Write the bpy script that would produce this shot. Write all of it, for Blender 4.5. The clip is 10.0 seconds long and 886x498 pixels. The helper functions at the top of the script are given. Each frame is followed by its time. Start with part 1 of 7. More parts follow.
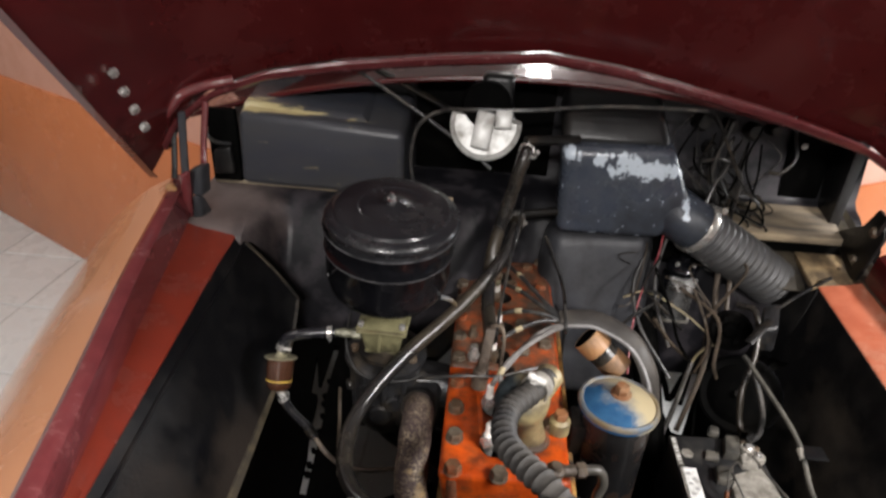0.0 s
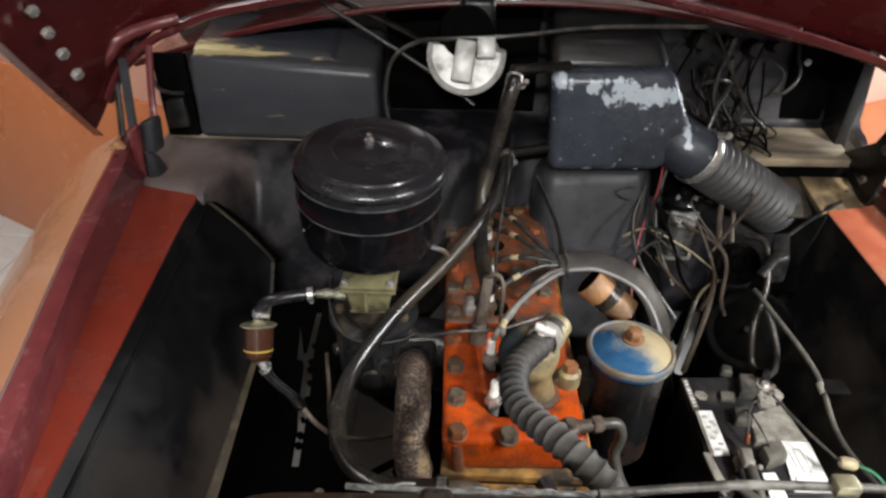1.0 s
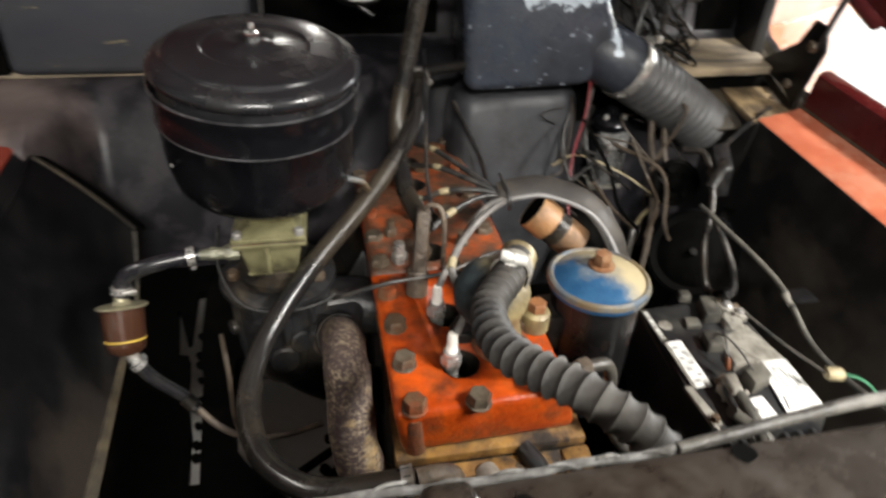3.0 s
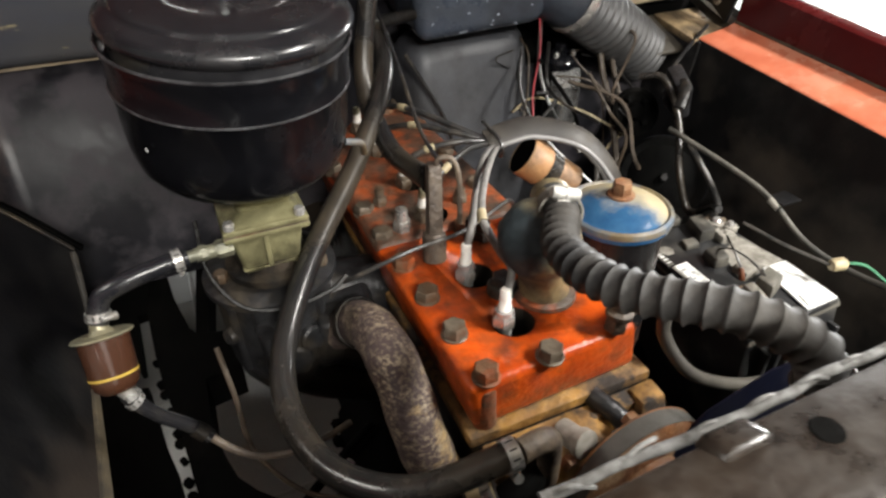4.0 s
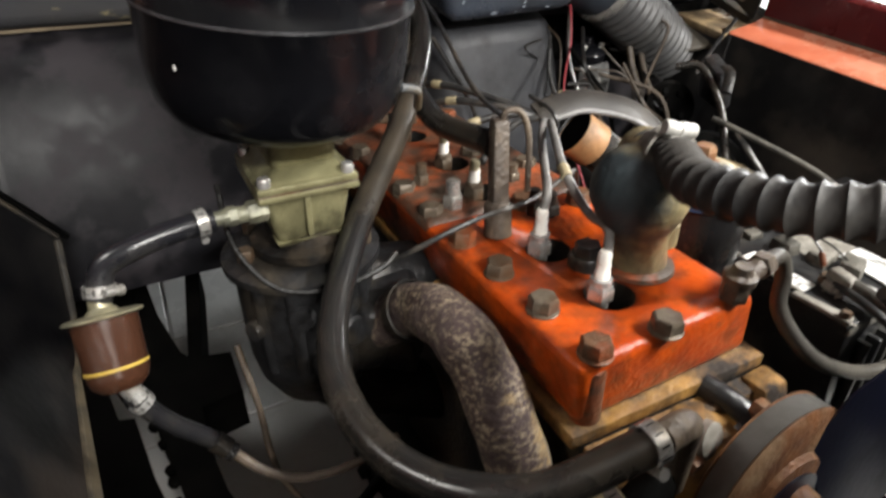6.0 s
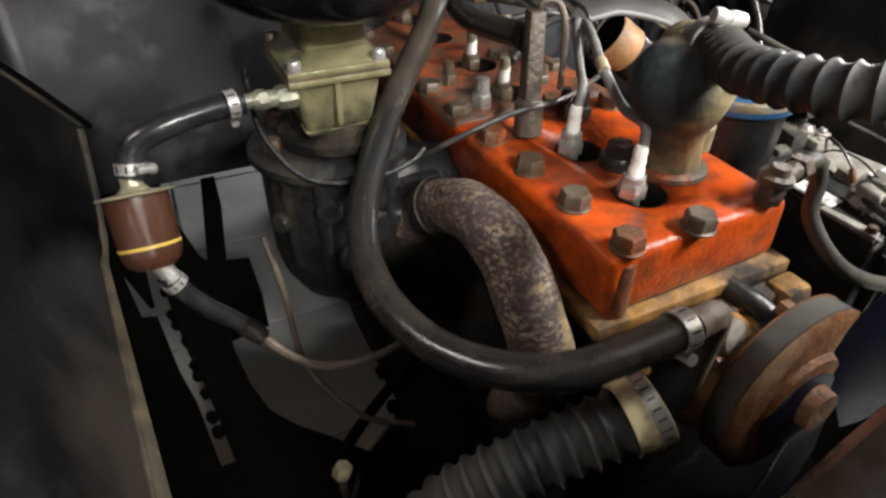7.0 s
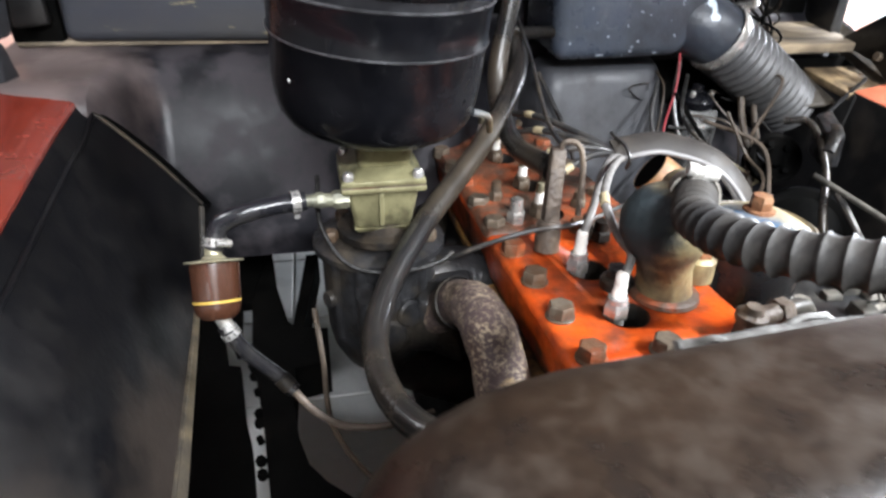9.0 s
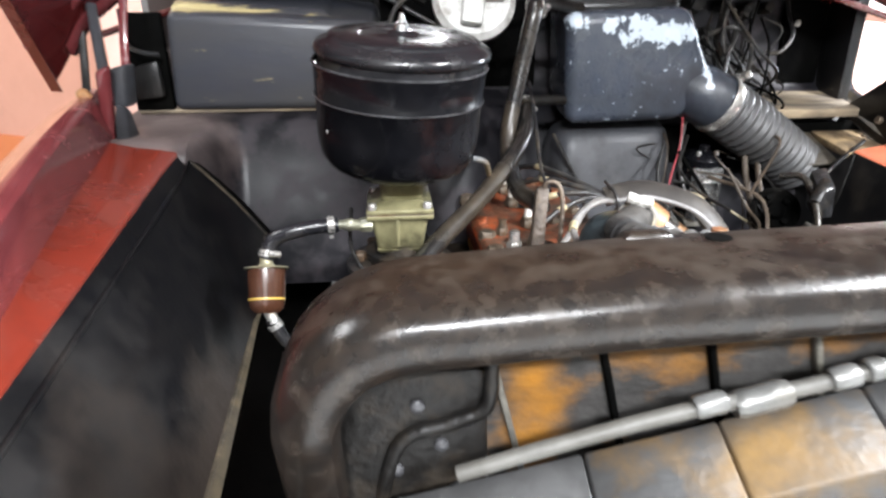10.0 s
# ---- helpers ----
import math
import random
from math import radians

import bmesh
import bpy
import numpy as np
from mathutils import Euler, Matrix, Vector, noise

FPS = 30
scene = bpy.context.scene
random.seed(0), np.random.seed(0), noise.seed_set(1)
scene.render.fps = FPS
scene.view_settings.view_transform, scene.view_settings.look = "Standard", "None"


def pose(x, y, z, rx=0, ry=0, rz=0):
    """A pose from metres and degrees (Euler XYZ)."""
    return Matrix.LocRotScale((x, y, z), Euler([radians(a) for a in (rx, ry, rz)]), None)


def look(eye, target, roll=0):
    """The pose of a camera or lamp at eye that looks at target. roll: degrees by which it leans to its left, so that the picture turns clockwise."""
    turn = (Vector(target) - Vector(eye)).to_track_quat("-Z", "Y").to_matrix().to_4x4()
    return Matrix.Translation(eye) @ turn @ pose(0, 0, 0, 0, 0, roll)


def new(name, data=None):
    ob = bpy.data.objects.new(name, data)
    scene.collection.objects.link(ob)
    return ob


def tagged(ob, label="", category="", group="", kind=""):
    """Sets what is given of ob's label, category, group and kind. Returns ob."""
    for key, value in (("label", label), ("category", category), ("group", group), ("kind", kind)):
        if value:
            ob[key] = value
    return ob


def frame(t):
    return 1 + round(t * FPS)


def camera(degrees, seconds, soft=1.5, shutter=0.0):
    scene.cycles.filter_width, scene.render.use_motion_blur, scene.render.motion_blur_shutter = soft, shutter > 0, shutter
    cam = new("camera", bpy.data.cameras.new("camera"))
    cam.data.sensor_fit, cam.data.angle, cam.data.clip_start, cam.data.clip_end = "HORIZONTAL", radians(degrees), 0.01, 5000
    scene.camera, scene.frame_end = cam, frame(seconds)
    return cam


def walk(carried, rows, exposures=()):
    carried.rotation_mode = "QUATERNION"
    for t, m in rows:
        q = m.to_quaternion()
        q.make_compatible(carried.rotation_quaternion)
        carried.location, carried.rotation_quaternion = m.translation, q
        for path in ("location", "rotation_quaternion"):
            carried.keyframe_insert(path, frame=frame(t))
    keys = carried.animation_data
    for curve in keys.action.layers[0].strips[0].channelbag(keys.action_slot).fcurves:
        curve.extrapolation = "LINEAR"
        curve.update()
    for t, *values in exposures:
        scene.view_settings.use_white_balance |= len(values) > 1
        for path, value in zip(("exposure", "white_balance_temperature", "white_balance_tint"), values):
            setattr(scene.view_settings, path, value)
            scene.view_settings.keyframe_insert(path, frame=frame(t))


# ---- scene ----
cam = camera(72.0, 10.0, soft=2.5, shutter=0.5)
PATH = [
    (0, (0.14, 0.035, 1.359), (0.0, 1.781, 0.395), 2.9),
    (0.5, (0.136, 0.077, 1.321), (-0.003, 1.763, 0.255), 2.7),
    (1, (0.118, 0.111, 1.299), (0.06, 1.787, 0.21), 0.6),
    (1.5, (0.095, 0.148, 1.272), (0.127, 1.805, 0.153), 0.7),
    (2, (0.075, 0.18, 1.245), (0.168, 1.839, 0.132), 0.8),
    (2.5, (0.094, 0.212, 1.197), (0.232, 1.884, 0.107), 2.7),
    (3, (0.063, 0.233, 1.143), (0.386, 1.853, 0.015), 2.0),
    (3.2, (0.026, 0.246, 1.127), (0.512, 1.825, 0.001), 1.6),
    (4.3, (-0.073, 0.336, 1.066), (0.597, 1.809, -0.108), -0.3),
    (4.5, (-0.08, 0.349, 1.054), (0.631, 1.828, -0.09), 0.6),
    (5, (-0.099, 0.369, 1.025), (0.707, 1.93, 0.069), 0.1),
    (5.5, (-0.117, 0.383, 0.99), (0.683, 1.929, 0.005), 0.3),
    (6, (-0.128, 0.39, 0.959), (0.65, 1.921, -0.067), -0.2),
    (6.2, (-0.133, 0.386, 0.946), (0.615, 1.906, -0.116), -0.4),
    (7.3, (-0.154, 0.385, 0.928), (0.532, 1.804, -0.302), 1.6),
    (7.5, (-0.146, 0.374, 0.925), (0.501, 1.829, -0.286), 1.0),
    (8, (-0.137, 0.361, 0.94), (0.43, 1.863, -0.252), 1.3),
    (8.5, (-0.115, 0.335, 0.963), (0.387, 1.925, -0.142), 1.6),
    (9, (-0.083, 0.282, 0.982), (0.296, 1.999, 0.028), 1.2),
    (9.5, (-0.04, 0.209, 0.982), (0.189, 2.01, 0.142), 0.4),
    (10, (-0.025, 0.113, 0.991), (0.123, 1.965, 0.249), -0.5),
]
walk(cam, [(t, look(eye, target, roll)) for t, eye, target, roll in PATH],
     exposures=[(0.0, -0.76, 6700, 14), (1.0, -0.78, 6600, 11), (3.0, -0.42, 6850, 10), (5.0, -0.2, 6750, 10), (7.5, -0.22, 6600, 10), (8.5, 0.04, 6050, 10), (9.2, 0.46, 6100, 11), (10.0, 0.44, 6200, 11)])

# ---- world and light ----
world = bpy.data.worlds.new("world")
scene.world = world
world.use_nodes = True
world.node_tree.nodes["Background"].inputs[0].default_value = (0.9, 0.95, 1.0, 1)
world.node_tree.nodes["Background"].inputs[1].default_value = 0.25


def area_lamp(name, where, target, sx, sy, watts, color):
    data = bpy.data.lights.new(name, "AREA")
    data.shape, data.size, data.size_y, data.energy, data.color = "RECTANGLE", sx, sy, watts, color
    ob = new(name, data)
    ob.matrix_world = look(where, target)
    return ob


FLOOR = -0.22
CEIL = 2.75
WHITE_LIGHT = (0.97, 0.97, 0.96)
# Front, side and left lamps are unseen fills, added to light the bay.
area_lamp("fill_lamp_front", (0.1, -2.1, CEIL - 0.09), (0.1, -2.1, 0), 1.25, 0.3, 330, WHITE_LIGHT)
area_lamp("fill_lamp_side", (2.1, -0.5, CEIL - 0.09), (2.1, -0.5, 0), 0.3, 1.25, 400, WHITE_LIGHT)
area_lamp("fill_lamp_left", (-1.9, 0.9, CEIL - 0.09), (-1.9, 0.9, 0), 0.3, 1.25, 42, WHITE_LIGHT)
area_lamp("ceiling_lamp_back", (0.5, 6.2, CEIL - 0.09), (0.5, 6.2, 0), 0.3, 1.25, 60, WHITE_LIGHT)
# area lamp added before the closed right wall, standing in for daylight from there
area_lamp("right_daylight_fill", (10.8, 5.0, 1.35), (6.5, 4.8, 0.0), 4.0, 2.6, 3500, (0.93, 0.97, 1.0))


# ---- materials ----
def material(name, base, rough=0.5, metal=0.0, second=None, amount=0.5, scale=8.0, grime=None, grime_amount=0.0,
             grime_scale=2.5, bump=0.15, bump_scale=60.0, coat=0.0, stretch=(1, 1, 1), sharp=0.12, spec=0.4, bias=None, dust=None, crisp=0.1):
    """Two-scale mottled surface: base and second colour at a fine scale, grime in larger patches, dust (colour, lean or list of worn patches, scale, softness) over it, bump from fine noise."""
    m = bpy.data.materials.new(name)
    m.use_nodes = True
    t = m.node_tree
    b = t.nodes["Principled BSDF"]
    b.inputs["Metallic"].default_value = metal
    b.inputs["Coat Weight"].default_value = coat
    b.inputs["Specular IOR Level"].default_value = spec
    co = t.nodes.new("ShaderNodeTexCoord")
    mp = t.nodes.new("ShaderNodeMapping")
    mp.inputs["Scale"].default_value = stretch
    t.links.new(co.outputs["Object"], mp.inputs["Vector"])

    def blot(sc, detail, lo, hi, lean=None):
        n = t.nodes.new("ShaderNodeTexNoise")
        n.inputs["Scale"].default_value = sc
        n.inputs["Detail"].default_value = detail
        n.inputs["Roughness"].default_value = 0.62
        t.links.new(mp.outputs["Vector"], n.inputs["Vector"])
        r = t.nodes.new("ShaderNodeMapRange")
        r.inputs["From Min"].default_value, r.inputs["From Max"].default_value = lo, hi
        value = n.outputs["Fac"]
        if isinstance(lean, list):
            best = None
            for cx_, cy_, cz_, sx_, sy_, sz_ in lean:
                v = t.nodes.new("ShaderNodeVectorMath")
                v.operation = "SUBTRACT"
                v.inputs[1].default_value = (cx_, cy_, cz_)
                t.links.new(co.outputs["Object"], v.inputs[0])
                w = t.nodes.new("ShaderNodeVectorMath")
                w.operation = "MULTIPLY"
                w.inputs[1].default_value = (1 / sx_, 1 / sy_, 1 / sz_)
                t.links.new(v.outputs["Vector"], w.inputs[0])
                q = t.nodes.new("ShaderNodeVectorMath")
                q.operation = "LENGTH"
                t.links.new(w.outputs["Vector"], q.inputs[0])
                if best is not None:
                    k = t.nodes.new("ShaderNodeMath")
                    k.operation = "MINIMUM"
                    t.links.new(best, k.inputs[0])
                    t.links.new(q.outputs["Value"], k.inputs[1])
                    best = k.outputs[0]
                else:
                    best = q.outputs["Value"]
            fall = t.nodes.new("ShaderNodeMapRange")
            fall.inputs["From Max"].default_value = 2.0
            fall.inputs["To Min"].default_value, fall.inputs["To Max"].default_value = 0.17, -0.17
            t.links.new(best, fall.inputs["Value"])
            a = t.nodes.new("ShaderNodeMath")
            t.links.new(n.outputs["Fac"], a.inputs[0])
            t.links.new(fall.outputs["Result"], a.inputs[1])
            value = a.outputs[0]
        elif lean:
            d = t.nodes.new("ShaderNodeVectorMath")
            d.operation = "DOT_PRODUCT"
            d.inputs[1].default_value = lean[:3]
            t.links.new(co.outputs["Object"], d.inputs[0])
            a = t.nodes.new("ShaderNodeMath")
            t.links.new(n.outputs["Fac"], a.inputs[0])
            t.links.new(d.outputs["Value"], a.inputs[1])
            a2 = t.nodes.new("ShaderNodeMath")
            t.links.new(a.outputs[0], a2.inputs[0])
            a2.inputs[1].default_value = lean[3]
            value = a2.outputs[0]
        t.links.new(value, r.inputs["Value"])
        return r.outputs["Result"]

    def mix(fac, a, c):
        x = t.nodes.new("ShaderNodeMix")
        x.data_type = "RGBA"
        t.links.new(fac, x.inputs["Factor"])
        for sock, v in ((x.inputs["A"], a), (x.inputs["B"], c)):
            if isinstance(v, tuple):
                sock.default_value = (*v, 1)
            else:
                t.links.new(v, sock)
        return x.outputs["Result"]

    second = second or tuple(0.6 * c for c in base)
    mid = 0.62 - 0.24 * amount
    fine = blot(scale * 6, 8, mid - sharp, mid + sharp)
    col = mix(fine, base, second)
    wide = None
    if grime:
        mid = 0.68 - 0.36 * grime_amount
        wide = blot(grime_scale * 4, 9, mid - crisp, mid + crisp, bias)
        col = mix(wide, col, grime)
    if dust:
        col = mix(blot(dust[2] * 4, 9, 0.52 - dust[3], 0.52 + dust[3], dust[1]), col, dust[0])
    t.links.new(col, b.inputs["Base Color"])
    rr = t.nodes.new("ShaderNodeMapRange")
    rr.inputs["To Min"].default_value, rr.inputs["To Max"].default_value = max(rough - 0.1, 0.03), min(rough + 0.14, 1)
    t.links.new(wide or fine, rr.inputs["Value"])
    t.links.new(rr.outputs["Result"], b.inputs["Roughness"])
    if bump:
        n = t.nodes.new("ShaderNodeTexNoise")
        n.inputs["Scale"].default_value = bump_scale * 4
        n.inputs["Detail"].default_value = 6
        t.links.new(mp.outputs["Vector"], n.inputs["Vector"])
        k = t.nodes.new("ShaderNodeBump")
        k.inputs["Strength"].default_value = bump
        k.inputs["Distance"].default_value = 0.004
        t.links.new(n.outputs["Fac"], k.inputs["Height"])
        t.links.new(k.outputs["Normal"], b.inputs["Normal"])
    return m


ORANGE = material("engine_orange_paint", (0.5, 0.072, 0.0065), 0.4, 0, (0.36, 0.044, 0.005), 0.42, 6, (0.06, 0.024, 0.012), 0.38, 6.5, 0.3, 45, bias=(0, 0.3, 0, 0.0), spec=0.3, crisp=0.14, dust=((0.11, 0.035, 0.014), (0, 0, -1.5, 0.41), 11.0, 0.12))
ORANGE_DIRTY = material("engine_orange_oily", (0.3, 0.058, 0.014), 0.45, 0, (0.1, 0.045, 0.025), 0.6, 6, (0.05, 0.033, 0.022), 0.52, 5, 0.5, 40)
BOLT = material("oily_bolt_steel", (0.15, 0.122, 0.09), 0.45, 0.3, (0.075, 0.058, 0.042), 0.5, 12, (0.1, 0.055, 0.028), 0.3, 8, 0.3, 60)
BOLT_RUSTY = material("rusty_painted_bolt", (0.13, 0.066, 0.034), 0.55, 0.1, (0.07, 0.04, 0.024), 0.5, 12, (0.26, 0.055, 0.012), 0.34, 9, 0.4, 60)
CAST = material("grimy_cast_iron", (0.01, 0.0095, 0.009), 0.5, 0, (0.0045, 0.004, 0.0036), 0.5, 6, (0.032, 0.024, 0.016), 0.25, 4, 0.4, 40, spec=0.22)
MANIFOLD = material("oily_grey_cast_iron", (0.022, 0.0222, 0.0235), 0.38, 0.15, (0.009, 0.0088, 0.009), 0.55, 5, (0.05, 0.041, 0.03), 0.25, 4, 0.45, 30, spec=0.4)
RUSTY_BLOCK = material("rusty_tan_block", (0.34, 0.18, 0.045), 0.65, 0.05, (0.19, 0.095, 0.028), 0.5, 5, (0.022, 0.016, 0.012), 0.45, 6, 0.8, 20)
# Tan layer leans right and forward: flakes plus light caught on that side.
EXHAUST = material("flaky_exhaust_iron", (0.05, 0.031, 0.028), 0.7, 0.05, (0.25, 0.2, 0.135), 0.36, 34, (0.04, 0.026, 0.025), 0.42, 5, 0.6, 30, sharp=0.06, stretch=(1, 1, 1.6), dust=((0.3, 0.21, 0.1), (5.0, -2.0, 0, -0.38), 9.0, 0.08))
BLACK_GLOSS = material("black_enamel", (0.0036, 0.0037, 0.0047), 0.28, 0, (0.0048, 0.0049, 0.006), 0.4, 5, (0.009, 0.009, 0.0105), 0.2, 3, 0.03, 30, spec=0.3)
BLACK_PANEL = material("scuffed_black_panel", (0.0045, 0.0045, 0.005), 0.42, 0, (0.007, 0.0068, 0.0068), 0.4, 5, (0.022, 0.02, 0.018), 0.24, 1.6, 0.12, 30, spec=0.3)
FIREWALL = material("dusty_black_firewall", (0.0058, 0.0058, 0.0074), 0.48, 0, (0.0095, 0.0092, 0.011), 0.5, 2.2, (0.0275, 0.0245, 0.0275), 0.4, 2.6, 0.1, 12, spec=0.2, crisp=0.055, dust=((0.1, 0.078, 0.073), (-4.5, 0, 0, -1.44), 2.4, 0.2))
GREY_BOX = material("blue_grey_box_paint", (0.031, 0.034, 0.0435), 0.4, 0, (0.036, 0.039, 0.047), 0.5, 2.4, (0.04, 0.037, 0.034), 0.3, 1.8, 0.16, 18, spec=0.36, crisp=0.2, stretch=(0.35, 1, 1), dust=((0.36, 0.3, 0.15), [(-0.145, -0.012, 0.172, 0.075, 0.03, 0.0075), (-0.06, -0.005, 0.165, 0.06, 0.02, 0.0025)], 9.0, 0.06))
HEATER = material("chipped_dark_blue_paint", (0.036, 0.044, 0.06), 0.34, 0, (0.05, 0.058, 0.072), 0.5, 5, (0.02, 0.023, 0.029), 0.34, 2, 0.15, 40, spec=0.45, dust=((0.44, 0.5, 0.56), [(0.045, -0.082, 0.155, 0.062, 0.03, 0.02), (0.0, -0.08, 0.168, 0.05, 0.03, 0.012), (-0.106, -0.08, 0.178, 0.016, 0.03, 0.018), (0.132, -0.08, 0.08, 0.007, 0.03, 0.016)], 11.0, 0.02))
RUBBER = material("heater_hose_rubber", (0.0088, 0.0087, 0.009), 0.32, 0, (0.0145, 0.0132, 0.0118), 0.5, 4, (0.05, 0.039, 0.026), 0.25, 2.4, 0.05, 50, spec=0.45, crisp=0.16)
FUEL_RUBBER = material("blue_black_fuel_rubber", (0.0072, 0.0074, 0.0095), 0.34, 0, (0.011, 0.011, 0.0125), 0.5, 4, (0.03, 0.028, 0.026), 0.25, 3, 0.05, 50, spec=0.42)
WET_RUBBER = material("glossy_fuel_hose", (0.008, 0.008, 0.0095), 0.24, 0, (0.014, 0.0135, 0.0135), 0.5, 5, (0.03, 0.028, 0.025), 0.22, 4, 0.1, 50, spec=0.6, coat=0.3)
FITTING = material("dull_olive_fitting", (0.17, 0.165, 0.115), 0.46, 0.3, (0.1, 0.1, 0.075), 0.5, 10, (0.05, 0.05, 0.04), 0.35, 8, 0.2, 60)
FLEX = material("grey_black_corrugated_rubber", (0.017, 0.0167, 0.017), 0.64, 0, (0.026, 0.0253, 0.0248), 0.5, 5, (0.062, 0.056, 0.048), 0.3, 2.5, 0.15, 50, spec=0.26, crisp=0.16)
DUCT = material("grey_duct_fabric", (0.05, 0.05, 0.051), 0.5, 0, (0.062, 0.061, 0.061), 0.5, 8, (0.03, 0.0285, 0.0265), 0.3, 3, 0.1, 80)
STEEL = material("clamp_steel", (0.52, 0.51, 0.49), 0.34, 0.7, (0.38, 0.372, 0.35), 0.45, 10, (0.2, 0.17, 0.13), 0.2, 6, 0.1, 60)
BRASS = material("dull_brass", (0.33, 0.3, 0.2), 0.4, 0.5, (0.22, 0.2, 0.13), 0.45, 10, (0.1, 0.11, 0.09), 0.25, 8, 0.15, 60)
ZINC = material("yellow_chromate_zinc", (0.215, 0.2, 0.108), 0.42, 0.3, (0.155, 0.142, 0.075), 0.45, 6, (0.04, 0.036, 0.02), 0.29, 5, 0.2, 60)
MAROON = material("maroon_hood_paint", (0.058, 0.0066, 0.0068), 0.3, 0, (0.05, 0.0055, 0.0056), 0.5, 3, (0.067, 0.0095, 0.009), 0.3, 1, 0.02, 20, coat=0.3)
MAROON_LIP = material("worn_maroon_edge", (0.115, 0.024, 0.026), 0.28, 0, (0.09, 0.018, 0.02), 0.5, 5, (0.14, 0.042, 0.042), 0.12, 5, 0.05, 40, coat=0.4)
BODY_RED = material("orange_red_body_paint", (0.135, 0.019, 0.0105), 0.3, 0, (0.115, 0.016, 0.009), 0.4, 3, (0.1, 0.022, 0.016), 0.2, 2, 0.03, 30, coat=0.4)
# Pale base puts the glare on the outer skin into its colour.
FENDER_SKIN = material("orange_body_paint_with_glare", (0.47, 0.22, 0.115), 0.2, 0, (0.44, 0.2, 0.105), 0.4, 1, None, 0, 2, 0.0, 30, coat=0.6)
WALL_LOW = material("orange_wall_paint", (0.45, 0.15, 0.06), 0.35, 0, (0.42, 0.137, 0.053), 0.4, 1, (0.4, 0.13, 0.05), 0.2, 0.3, 0.03, 10)
WALL_HIGH = material("salmon_wall_paint", (0.5, 0.255, 0.185), 0.45, 0, (0.47, 0.24, 0.172), 0.4, 1, None, 0, 1, 0.03, 10)
WHITE_WALL = material("white_plaster", (0.3, 0.295, 0.285), 0.7, 0, (0.27, 0.265, 0.255), 0.4, 1, None, 0, 1, 0.05, 10)
TILE = material("white_floor_tile", (0.66, 0.67, 0.66), 0.3, 0, (0.61, 0.62, 0.61), 0.4, 1, None, 0, 1, 0.02, 10)
GROUT = material("grey_grout", (0.58, 0.58, 0.56), 0.9, 0, (0.52, 0.52, 0.5), 0.5, 3)
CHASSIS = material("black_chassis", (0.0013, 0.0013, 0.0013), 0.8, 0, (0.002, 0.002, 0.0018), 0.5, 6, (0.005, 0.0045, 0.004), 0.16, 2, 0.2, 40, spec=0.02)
FILTER_BLUE = material("worn_blue_filter_lid", (0.012, 0.05, 0.115), 0.3, 0, (0.022, 0.075, 0.15), 0.4, 6, (0.3, 0.25, 0.15), 0.42, 3.5, 0.1, 40, bias=(5.0, 3.5, 0, 0.06), crisp=0.16)
FILTER_BODY = material("dark_filter_can", (0.0085, 0.0085, 0.0092), 0.36, 0, (0.013, 0.012, 0.0115), 0.4, 5, (0.045, 0.022, 0.012), 0.2, 4, 0.1, 40, spec=0.3)
RUST = material("orange_rust", (0.2, 0.085, 0.034), 0.62, 0, (0.1, 0.042, 0.02), 0.55, 8, (0.26, 0.17, 0.095), 0.28, 5, 0.5, 50)
TAN_CAP = material("tan_fibre_tube", (0.32, 0.17, 0.075), 0.55, 0, (0.25, 0.125, 0.052), 0.4, 8, (0.08, 0.05, 0.028), 0.36, 4, 0.15, 50)
HOUSING = material("weathered_bronze_casting", (0.25, 0.2, 0.1), 0.5, 0.1, (0.14, 0.11, 0.06), 0.5, 6, (0.022, 0.031, 0.035), 0.5, 4.5, 0.45, 35, bias=(-7, 0, 1.2, -0.2), crisp=0.2)
CERAMIC = material("white_ceramic", (0.75, 0.73, 0.68), 0.25, 0, (0.68, 0.65, 0.6), 0.3, 10, (0.3, 0.2, 0.12), 0.18, 12, 0.02)
CABLE = material("grey_ignition_cable", (0.16, 0.15, 0.14), 0.5, 0, (0.1, 0.095, 0.09), 0.4, 8, None, 0, 3, 0.05)
CABLE_DARK = material("black_cable", (0.02, 0.02, 0.02), 0.4, 0, (0.035, 0.033, 0.03), 0.4, 8, (0.07, 0.06, 0.05), 0.25, 6, 0.08)
STRAP = material("black_loom_strap", (0.024, 0.0215, 0.0195), 0.55, 0, (0.036, 0.032, 0.028), 0.4, 5, (0.06, 0.052, 0.043), 0.25, 3, 0.08, 60, spec=0.25)
STRAP_EDGE = material("pale_grey_loom_edge", (0.2, 0.197, 0.195), 0.45, 0, (0.15, 0.145, 0.14), 0.4, 6, None, 0, 3, 0.05)
BATTERY = material("black_battery_plastic", (0.013, 0.013, 0.014), 0.4, 0, (0.02, 0.02, 0.02), 0.4, 6, (0.08, 0.075, 0.065), 0.22, 3, 0.05, 60)
DUSTY_CAPS = material("dusty_dark_plastic", (0.055, 0.052, 0.045), 0.55, 0, (0.092, 0.086, 0.073), 0.4, 8, (0.18, 0.167, 0.138), 0.3, 4, 0.25, 60)
PAPER = material("white_label_paper", (0.72, 0.72, 0.7), 0.5, 0, (0.6, 0.6, 0.58), 0.4, 14, (0.2, 0.19, 0.17), 0.22, 12, 0.02)
BATTERY_DUSTY = material("dusty_black_plastic", (0.026, 0.025, 0.022), 0.5, 0, (0.045, 0.042, 0.036), 0.4, 8, (0.1, 0.092, 0.076), 0.28, 4, 0.2, 60)
